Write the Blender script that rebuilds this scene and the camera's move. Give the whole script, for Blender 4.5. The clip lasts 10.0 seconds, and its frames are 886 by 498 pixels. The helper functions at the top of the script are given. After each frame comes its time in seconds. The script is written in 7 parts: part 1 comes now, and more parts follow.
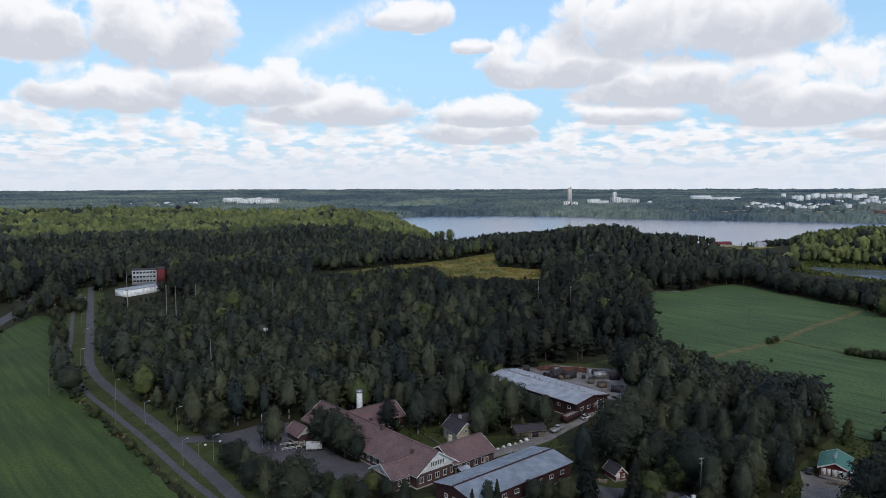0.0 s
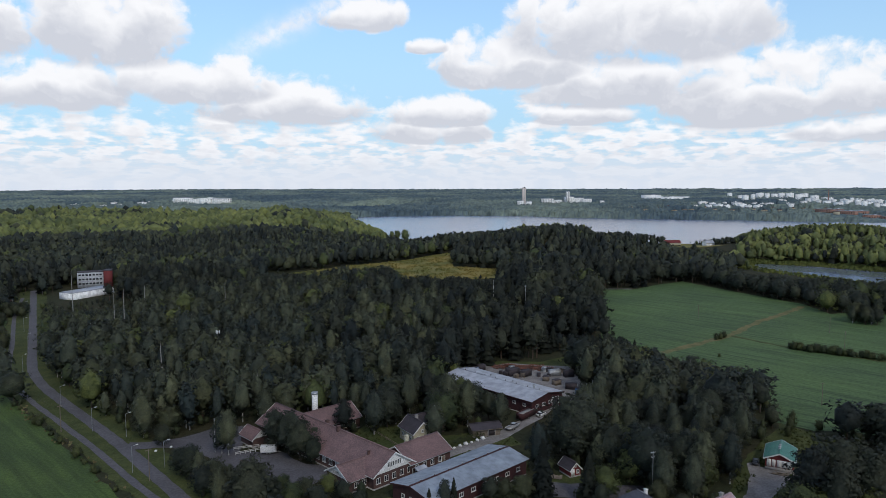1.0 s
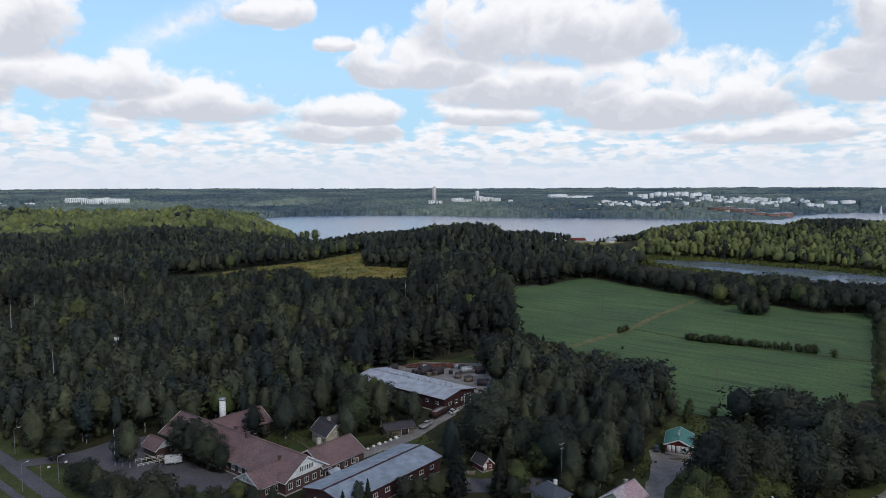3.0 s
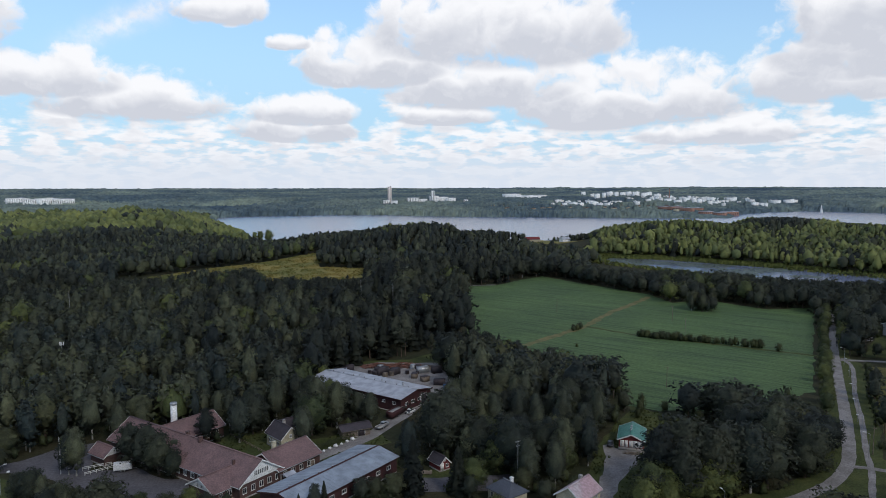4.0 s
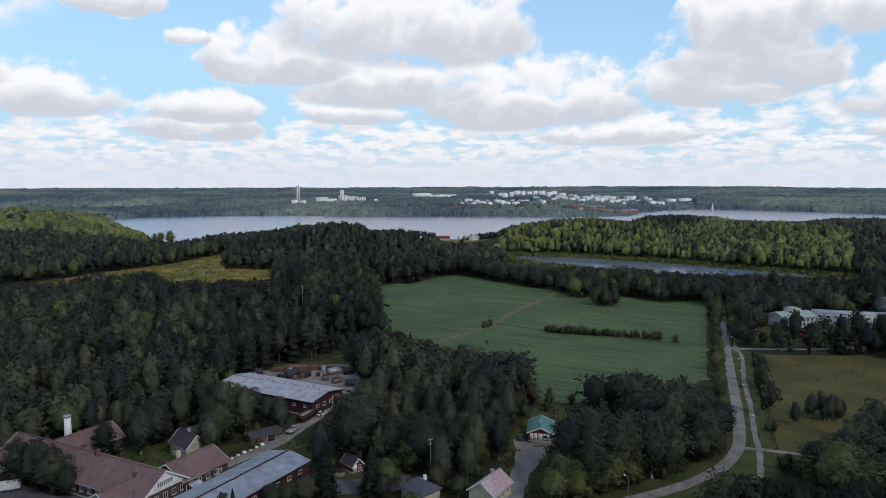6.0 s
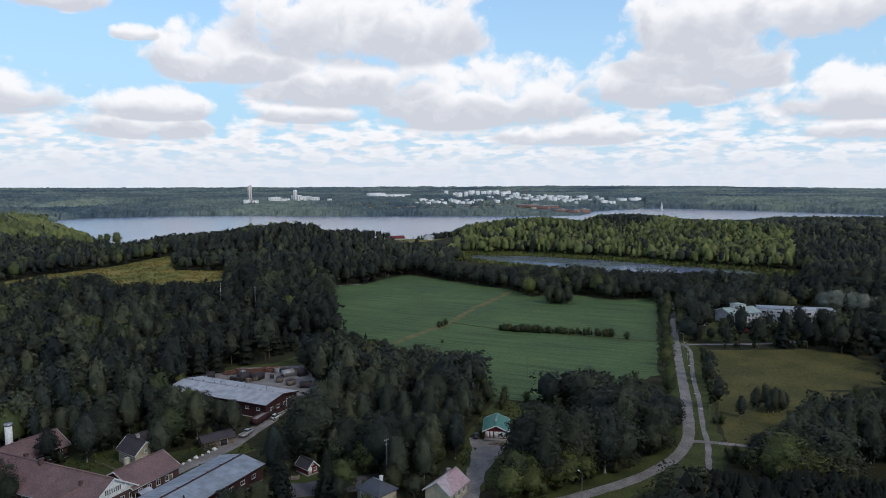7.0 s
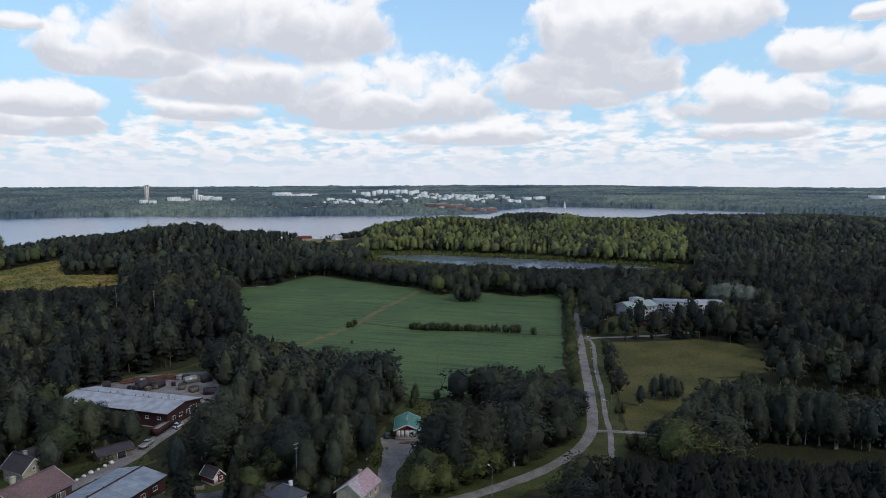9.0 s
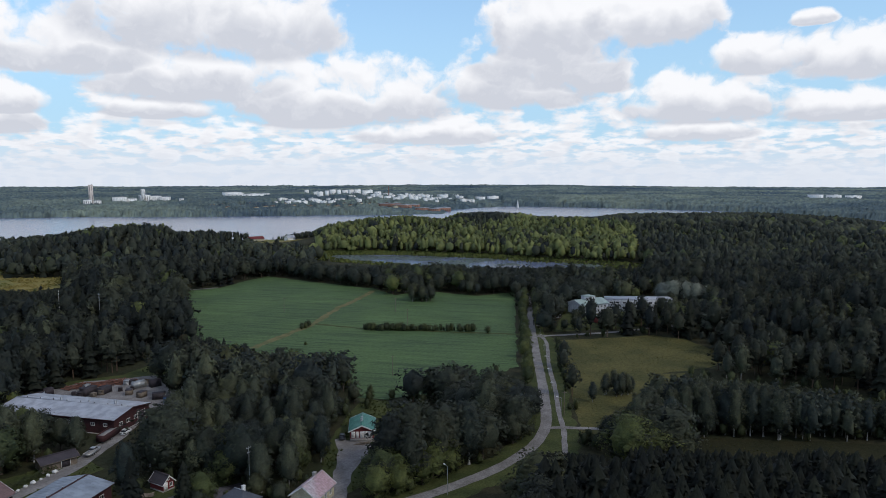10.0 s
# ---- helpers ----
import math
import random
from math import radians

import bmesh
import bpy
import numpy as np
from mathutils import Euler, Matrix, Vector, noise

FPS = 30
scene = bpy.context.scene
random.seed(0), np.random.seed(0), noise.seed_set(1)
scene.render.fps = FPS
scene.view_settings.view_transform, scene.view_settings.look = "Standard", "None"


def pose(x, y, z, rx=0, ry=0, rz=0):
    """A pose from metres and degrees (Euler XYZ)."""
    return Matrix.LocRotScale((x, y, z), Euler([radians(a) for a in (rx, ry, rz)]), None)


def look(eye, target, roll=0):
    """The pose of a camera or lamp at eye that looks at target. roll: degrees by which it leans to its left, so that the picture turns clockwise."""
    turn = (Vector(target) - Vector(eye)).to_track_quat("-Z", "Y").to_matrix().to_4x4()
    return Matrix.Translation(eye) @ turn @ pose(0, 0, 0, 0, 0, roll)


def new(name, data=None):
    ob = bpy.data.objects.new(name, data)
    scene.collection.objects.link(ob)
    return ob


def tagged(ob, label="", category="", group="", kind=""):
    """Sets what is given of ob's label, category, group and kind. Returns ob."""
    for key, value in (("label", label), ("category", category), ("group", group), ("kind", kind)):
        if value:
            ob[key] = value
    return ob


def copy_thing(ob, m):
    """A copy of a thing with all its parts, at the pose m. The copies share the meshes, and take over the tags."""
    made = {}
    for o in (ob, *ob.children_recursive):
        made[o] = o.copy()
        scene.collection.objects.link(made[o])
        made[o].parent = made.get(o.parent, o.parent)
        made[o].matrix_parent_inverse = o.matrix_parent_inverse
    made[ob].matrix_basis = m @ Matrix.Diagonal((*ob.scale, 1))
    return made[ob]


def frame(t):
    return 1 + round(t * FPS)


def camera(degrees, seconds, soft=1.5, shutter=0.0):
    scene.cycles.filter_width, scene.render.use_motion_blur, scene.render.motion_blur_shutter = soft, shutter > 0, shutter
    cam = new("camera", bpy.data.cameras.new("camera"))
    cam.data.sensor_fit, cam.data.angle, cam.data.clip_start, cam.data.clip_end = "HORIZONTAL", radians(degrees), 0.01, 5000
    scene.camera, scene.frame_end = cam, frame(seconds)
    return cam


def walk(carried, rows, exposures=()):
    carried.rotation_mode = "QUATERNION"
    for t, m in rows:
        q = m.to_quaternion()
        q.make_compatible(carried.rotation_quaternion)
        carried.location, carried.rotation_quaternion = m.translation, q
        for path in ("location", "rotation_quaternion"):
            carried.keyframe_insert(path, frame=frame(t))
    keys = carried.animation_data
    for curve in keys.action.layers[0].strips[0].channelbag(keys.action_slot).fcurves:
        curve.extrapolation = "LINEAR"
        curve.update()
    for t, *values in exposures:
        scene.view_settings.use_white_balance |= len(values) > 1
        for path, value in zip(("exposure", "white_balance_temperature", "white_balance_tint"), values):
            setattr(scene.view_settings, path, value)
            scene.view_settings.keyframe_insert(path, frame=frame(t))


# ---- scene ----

# ---- camera: a drone hovering 80 m up, turning to its right ----
EYE = 80.0


def heading(t):
    s = (t - 5) / 5
    yaw = -18 - 18.331 * s - 0.276 * s**2 - 0.089 * s**3 + 0.076 * s**4
    return pose(0, 0, EYE, 90 - 5.572 - 0.132 * s, 0.025 - 0.087 * s, yaw)


cam = camera(64.62, 10.0, soft=0.6)
walk(cam, [(i / 2, heading(i / 2)) for i in range(21)], [(0, 0.0), (10, 0.0)])

# ---- sky and sun ----
SUN_EL, SUN_AZ = radians(42), radians(160)
world = bpy.data.worlds.new("sky")
scene.world = world
world.use_nodes = True


class Nodes:
    """Short hand for node trees."""

    def __init__(self, tree):
        self.tree = tree

    def add(self, kind, *inputs):
        node = self.tree.nodes.new(kind)
        for n, value in enumerate(inputs):
            if value is None:
                continue
            if isinstance(value, bpy.types.NodeSocket):
                self.tree.links.new(value, node.inputs[n])
            else:
                node.inputs[n].default_value = value
        return node

    def math(self, op, a, b=0.0, c=0.0, clamp=False):
        node = self.add("ShaderNodeMath", a, b, c)
        node.operation, node.use_clamp = op, clamp
        return node.outputs[0]

    def vec(self, op, a, b=(0, 0, 0), c=(0, 0, 0)):
        node = self.add("ShaderNodeVectorMath", a, b, c)
        node.operation = op
        return node

    def noise(self, vector, scale, detail=4.0, rough=0.55, out=0):
        node = self.add("ShaderNodeTexNoise")
        if vector is not None:
            self.tree.links.new(vector, node.inputs["Vector"])
        node.inputs["Scale"].default_value = scale
        node.inputs["Detail"].default_value = detail
        node.inputs["Roughness"].default_value = rough
        return node.outputs[out]

    def ramp(self, value, a, b, lo=0.0, hi=1.0, smooth=True):
        node = self.add("ShaderNodeMapRange", value, a, b, lo, hi)
        node.interpolation_type = "SMOOTHSTEP" if smooth else "LINEAR"
        return node.outputs[0]

    def mix(self, fac, a, b, blend="MIX"):
        node = self.tree.nodes.new("ShaderNodeMix")
        node.data_type, node.blend_type = "RGBA", blend
        for socket, value in ((node.inputs[0], fac), (node.inputs[6], a), (node.inputs[7], b)):
            if isinstance(value, bpy.types.NodeSocket):
                self.tree.links.new(value, socket)
            else:
                socket.default_value = value
        return node.outputs[2]


# cumulus clouds: bearing to the right of +y in degrees, sine of the height of the base, half width in degrees, height above the base
CLOUDS = [
    (-30.5, 0.174, 5.2, 0.075), (-21.9, 0.179, 5.9, 0.094), (-25.4, 0.107, 5.4, 0.049), (-16.4, 0.120, 6.1, 0.051), (-9.3, 0.096, 6.6, 0.049), (-2.8, 0.215, 3.5, 0.036),
    (2.1, 0.181, 1.6, 0.018), (2.8, 0.069, 5.0, 0.043), (19.0, 0.192, 9.7, 0.100), (8.5, 0.152, 5.7, 0.057), (17.6, 0.121, 6.6, 0.058), (29.2, 0.101, 8.7, 0.066),
    (14.8, 0.087, 4.2, 0.026), (3.6, 0.089, 4.3, 0.034), (41.0, 0.120, 4.8, 0.054), (44.9, 0.154, 5.9, 0.095), (35.4, 0.058, 5.8, 0.028), (42.9, 0.119, 6.0, 0.062),
    (45.5, 0.185, 5.5, 0.093), (52.8, 0.195, 4.8, 0.062), (48.5, 0.132, 3.5, 0.044), (56.5, 0.093, 5.8, 0.053), (60.4, 0.147, 3.6, 0.041), (66.5, 0.137, 4.2, 0.047),
    (63.8, 0.192, 1.5, 0.015), (66.0, 0.083, 4.8, 0.031), (56.3, 0.060, 4.2, 0.027), (8.2, 0.144, 5.2, 0.049), (17.1, 0.128, 6.0, 0.058), (25.9, 0.094, 5.8, 0.065),
    (15.8, 0.122, 6.3, 0.058),
]


def cloud_group(detail):
    """Cloud density for a direction, and how much of it is the shaded underside; detail is the fineness of the billows."""
    tree = bpy.data.node_groups.new("clouds", "ShaderNodeTree")
    tree.interface.new_socket("Vector", in_out="INPUT", socket_type="NodeSocketVector")
    tree.interface.new_socket("Density", in_out="OUTPUT", socket_type="NodeSocketFloat")
    tree.interface.new_socket("Base", in_out="OUTPUT", socket_type="NodeSocketFloat")
    n = Nodes(tree)
    v = tree.nodes.new("NodeGroupInput").outputs[0]
    xyz = n.add("ShaderNodeSeparateXYZ", v).outputs
    up = n.math("MAXIMUM", xyz[2], 0.0)
    az = n.math("ARCTAN2", xyz[0], xyz[1])
    flat = n.add("ShaderNodeCombineXYZ", az, up, 0.0).outputs[0]
    # billows: rounded heads of three sizes, their places stirred by noise
    stir = n.vec("SUBTRACT", n.noise(flat, 14.0, 4.0, 0.6, 1), (0.5, 0.5, 0.5)).outputs[0]
    stirred = n.vec("MULTIPLY_ADD", stir, (0.06, 0.045, 0.0), flat).outputs[0]

    def heads(scale, stretch):
        node = n.add("ShaderNodeTexVoronoi")
        node.feature, node.voronoi_dimensions = "SMOOTH_F1", "2D"
        n.tree.links.new(n.vec("MULTIPLY", stirred, (1.0, stretch, 1.0)).outputs[0], node.inputs["Vector"])
        node.inputs["Scale"].default_value = scale
        node.inputs["Smoothness"].default_value = 0.35
        return n.math("SUBTRACT", 0.45, node.outputs["Distance"])

    puff = n.math("MULTIPLY", heads(15.0, 1.5), 0.6)
    puff = n.math("ADD", puff, n.math("MULTIPLY", heads(38.0, 1.3), 0.36))
    grain = n.math("SUBTRACT", n.noise(stirred, 20.0, detail, 0.62), 0.5)
    puff = n.math("ADD", puff, n.math("MULTIPLY", grain, 1.9))
    # rows of small flat clouds that close up towards the horizon
    mid = n.noise(n.vec("MULTIPLY", flat, (1, 2.2, 1)).outputs[0], 18.0, detail, 0.55)
    low = n.noise(n.vec("MULTIPLY", flat, (1, 3.4, 1)).outputs[0], 32.0, detail, 0.55)
    rows = n.add("ShaderNodeMix", n.ramp(up, 0.045, 0.085), None, low, mid).outputs[0]
    deck = n.math("ADD", n.math("MULTIPLY", n.math("SUBTRACT", rows, 0.5), 3.4), n.ramp(up, 0.165, 0.065, -0.95, 0.30))
    deck = n.math("ADD", deck, n.math("MULTIPLY", puff, 0.55))
    shade = n.math("MULTIPLY", n.ramp(n.math("ADD", n.math("MULTIPLY", n.math("SUBTRACT", rows, 0.5), 3.0), puff), 0.0, 0.9), 0.42)
    body, base = n.math("MULTIPLY", up, 0.0), n.math("MULTIPLY", up, 0.0)
    body = n.math("SUBTRACT", body, 2.0)
    for a, h, w, k in CLOUDS:
        off = n.vec("MULTIPLY_ADD", flat, (1 / radians(w * 1.08), 1 / k, 0), (-a / w / 1.08, -h / k, 0)).outputs[0]
        at = n.add("ShaderNodeSeparateXYZ", off).outputs
        tall = n.math("MAXIMUM", at[1], n.math("MULTIPLY", at[1], -2.6))
        side = n.math("ABSOLUTE", at[0])
        far = n.math("ADD", n.math("POWER", side, 2.4), n.math("POWER", tall, 1.8))
        here = n.math("SUBTRACT", 1.0, far)
        body = n.math("MAXIMUM", body, here)
        under = n.ramp(n.math("SUBTRACT", at[1], n.math("MULTIPLY", puff, 0.45)), 0.36, -0.08)
        base = n.math("MAXIMUM", base, n.math("MULTIPLY", under, n.ramp(here, -0.3, 0.35)))
    body = n.math("MULTIPLY_ADD", n.math("MAXIMUM", body, -1.4), 0.95, n.math("MULTIPLY", puff, 1.15))
    total = n.math("MAXIMUM", body, deck)
    base = n.math("MAXIMUM", base, n.math("MULTIPLY", shade, n.ramp(body, 0.15, -0.1)))
    # overhead, out of sight, the cover is closed: the land below lies in its shade
    total = n.math("ADD", total, n.ramp(up, 0.30, 0.42, 0.0, 2.5))
    base = n.math("MAXIMUM", base, n.math("MULTIPLY", n.ramp(up, 0.3, 0.42), 0.8))
    out = tree.nodes.new("NodeGroupOutput")
    tree.links.new(total, out.inputs[0])
    tree.links.new(base, out.inputs[1])
    return tree


def build_sky():
    w = Nodes(world.node_tree)
    world.node_tree.nodes.clear()
    v = w.add("ShaderNodeTexCoord").outputs["Generated"]
    fine, broad = cloud_group(7.0), cloud_group(1.5)

    def density(vector, group):
        node = w.tree.nodes.new("ShaderNodeGroup")
        node.node_tree = group
        w.tree.links.new(vector, node.inputs[0])
        return node.outputs

    here, base = density(v, fine)
    soft_here = density(v, broad)[0]
    above = density(w.vec("ADD", v, (0.006, 0.0, 0.011)).outputs[0], broad)[0]
    tex = w.add("ShaderNodeTexSky")
    tex.sky_type, tex.sun_disc, tex.sun_elevation, tex.sun_rotation = "NISHITA", False, SUN_EL, SUN_AZ
    tex.altitude, tex.air_density, tex.dust_density, tex.ozone_density = 80.0, 1.0, 1.0, 1.2
    sky = tex.outputs[0]
    up = w.add("ShaderNodeSeparateXYZ", v).outputs[2]
    cover = w.ramp(here, -0.12, 0.5)
    # a thin, spread-out vapour trail
    at = w.add("ShaderNodeSeparateXYZ", v).outputs
    turn = w.math("ARCTAN2", at[0], at[1])
    along = w.math("DIVIDE", w.math("SUBTRACT", turn, radians(-8.5)), radians(4.6))
    off = w.math("SUBTRACT", at[2], w.math("MULTIPLY_ADD", turn, 0.50, 0.209 + 0.50 * radians(8.5)))
    off = w.math("DIVIDE", w.math("ADD", off, w.math("MULTIPLY", w.math("SUBTRACT", w.noise(v, 40.0, 5.0), 0.5), 0.02)), 0.012)
    trail = w.math("POWER", 0.5, w.math("ADD", w.math("MULTIPLY", off, off), w.math("POWER", w.math("ABSOLUTE", along), 4.0)))
    trail = w.math("MULTIPLY", trail, w.ramp(w.noise(v, 60.0, 6.0, 0.6), 0.3, 0.65, 0.3, 0.8))
    cover = w.math("MAXIMUM", cover, trail)
    lit = w.ramp(w.math("SUBTRACT", soft_here, above), -0.30, 0.30)
    fleck = w.ramp(w.math("SUBTRACT", here, soft_here), -0.3, 0.3)
    grey = w.math("MULTIPLY", base, w.math("SUBTRACT", 1.0, w.math("MULTIPLY", fleck, 0.35)), 0.0, True)
    grey = w.math("ADD", grey, w.math("MULTIPLY", w.math("SUBTRACT", 1.0, lit), w.ramp(up, 0.06, 0.12, 0.45, 0.24)), 0.0, True)
    cloud = w.mix(w.math("MULTIPLY", grey, 0.92), (9.5, 9.6, 9.95, 1), (6.0, 6.3, 7.1, 1))
    cloud = w.mix(w.ramp(up, 0.07, 0.0, 0.0, 0.75), cloud, (7.3, 7.8, 8.7, 1))
    # the heavy cloud overhead
    cloud = w.mix(w.ramp(up, 0.28, 0.45), cloud, (3.5, 4.25, 6.0, 1))
    blue = w.mix(1.0, sky, (1.5, 1.75, 1.98, 1), "MULTIPLY")
    blue = w.mix(w.ramp(up, 0.26, 0.07, 0.45, 0.85), blue, (4.3, 6.75, 8.9, 1))
    blue = w.mix(w.ramp(up, 0.07, 0.0), blue, (6.9, 7.6, 8.7, 1))
    colour = w.mix(w.math("MULTIPLY", cover, w.ramp(up, 0.0, 0.04, 0.6, 1.0)), blue, cloud)
    back = w.add("ShaderNodeBackground", colour, 0.1)
    out = w.add("ShaderNodeOutputWorld")
    w.tree.links.new(back.outputs[0], out.inputs[0])


build_sky()
sun = new("sun", bpy.data.lights.new("sun", "SUN"))
sun.data.energy, sun.data.angle, sun.data.color = 1.25, radians(10), (1.0, 0.95, 0.87)
toward = Vector((math.sin(SUN_AZ) * math.cos(SUN_EL), math.cos(SUN_AZ) * math.cos(SUN_EL), math.sin(SUN_EL)))
sun.matrix_world = look(toward * 300, (0, 0, 0))

# ---- materials ----


def material(name, colour, rough=0.8, spec=0.3, second=None, scale=1.0, fine=8.0, bump=0.0, bump_scale=20.0, metal=0.0,
             detail=5.0, amount=1.0, tint=0.0, island=0.0, extra=None):
    """A surface with two scales of variation: second is the other colour that broad noise brings in."""
    mat = bpy.data.materials.new(name)
    mat.use_nodes = True
    n = Nodes(mat.node_tree)
    bsdf = mat.node_tree.nodes["Principled BSDF"]
    where = n.add("ShaderNodeNewGeometry").outputs["Position"]
    second = second or tuple(c * 0.72 for c in colour)
    broad = n.ramp(n.noise(where, scale, detail), 0.36, 0.64, 0.0, amount)
    col = n.mix(broad, (*colour, 1), (*second, 1))
    grain = n.noise(where, scale * fine, 3.0)
    col = n.mix(1.0, col, n.mix(n.ramp(grain, 0.3, 0.7), (0.78, 0.78, 0.78, 1), (1.18, 1.18, 1.18, 1)), "MULTIPLY")
    if tint:
        node = n.add("ShaderNodeAttribute")
        node.attribute_name = "tint"
        t = node.outputs["Fac"]
        col = n.mix(1.0, col, n.mix(t, (1 - tint, 1 - tint * 0.8, 1 - tint * 0.5, 1), (1 + tint, 1 + tint * 0.9, 1 + tint * 0.3, 1)), "MULTIPLY")
    if island:
        geo = n.add("ShaderNodeNewGeometry").outputs["Random Per Island"]
        col = n.mix(1.0, col, n.mix(geo, (1 - island,) * 3 + (1,), (1 + island,) * 3 + (1,)), "MULTIPLY")
    if extra:
        col = extra(n, where, col)
    mat.node_tree.links.new(col, bsdf.inputs["Base Color"])
    bsdf.inputs["Roughness"].default_value = rough
    bsdf.inputs["Metallic"].default_value = metal
    bsdf.inputs["Specular IOR Level"].default_value = spec
    if tint:
        # leaves share the light of the crown that they stand on
        node = n.add("ShaderNodeAttribute")
        node.attribute_name = "soft"
        turn = n.add("ShaderNodeVectorTransform", node.outputs["Vector"])
        turn.vector_type, turn.convert_from, turn.convert_to = "NORMAL", "OBJECT", "WORLD"
        mat.node_tree.links.new(turn.outputs[0], bsdf.inputs["Normal"])
        # light that shines through the leaves
        thin = n.add("ShaderNodeBsdfTranslucent", col)
        mat.node_tree.links.new(turn.outputs[0], thin.inputs["Normal"])
        both = n.add("ShaderNodeMixShader", 0.3, bsdf.outputs[0], thin.outputs[0])
        mat.node_tree.links.new(both.outputs[0], mat.node_tree.nodes["Material Output"].inputs[0])
    if bump:
        b = n.add("ShaderNodeBump")
        b.inputs["Strength"].default_value = 1.0
        b.inputs["Distance"].default_value = bump
        mat.node_tree.links.new(n.noise(where, bump_scale, 4.0), b.inputs["Height"])
        mat.node_tree.links.new(b.outputs[0], bsdf.inputs["Normal"])
    return mat


def stripes(angle, spacing, strength, dark=(0.6, 0.6, 0.6)):
    """Straight lines at a spacing in metres: furrows, seams, boards."""
    def add(n, where, col):
        turn = n.vec("DOT_PRODUCT", where, (math.cos(angle), math.sin(angle), 0)).outputs["Value"]
        wave = n.math("FRACT", n.math("DIVIDE", turn, spacing))
        line = n.ramp(n.math("ABSOLUTE", n.math("SUBTRACT", wave, 0.5)), 0.38, 0.5)
        return n.mix(n.math("MULTIPLY", line, strength), col, (*dark, 1), "MULTIPLY")
    return add


def boards(spacing, strength):
    """Upright board joints or level courses by height."""
    def add(n, where, col):
        z = n.add("ShaderNodeSeparateXYZ", where).outputs[2]
        wave = n.math("FRACT", n.math("DIVIDE", z, spacing))
        line = n.ramp(n.math("ABSOLUTE", n.math("SUBTRACT", wave, 0.5)), 0.4, 0.5)
        return n.mix(n.math("MULTIPLY", line, strength), col, (0.45, 0.45, 0.45, 1), "MULTIPLY")
    return add


def streaks(angle, spacing, strength):
    """Sown rows: long uneven streaks and thin wheel lines, across the given angle."""
    def add(n, where, col):
        u = n.vec("DOT_PRODUCT", where, (math.cos(angle), math.sin(angle), 0)).outputs["Value"]
        v = n.vec("DOT_PRODUCT", where, (-math.sin(angle), math.cos(angle), 0)).outputs["Value"]
        at = n.add("ShaderNodeCombineXYZ", n.math("MULTIPLY", u, 0.45), n.math("MULTIPLY", v, 0.02), 0.0).outputs[0]
        col = n.mix(1.0, col, n.mix(n.ramp(n.noise(at, 1.0, 4.0, 0.6), 0.3, 0.7), (1 - strength,) * 3 + (1,), (1 + strength, 1 + strength, 1 + strength * 0.6, 1)), "MULTIPLY")
        wave = n.math("ABSOLUTE", n.math("SUBTRACT", n.math("FRACT", n.math("DIVIDE", u, spacing)), 0.5))
        line = n.math("MULTIPLY", n.ramp(wave, 0.47, 0.5), n.ramp(n.noise(where, 0.04, 3.0), 0.4, 0.6, 0.0, 0.5))
        return n.mix(line, col, (0.6, 0.62, 0.55, 1), "MULTIPLY")
    return add


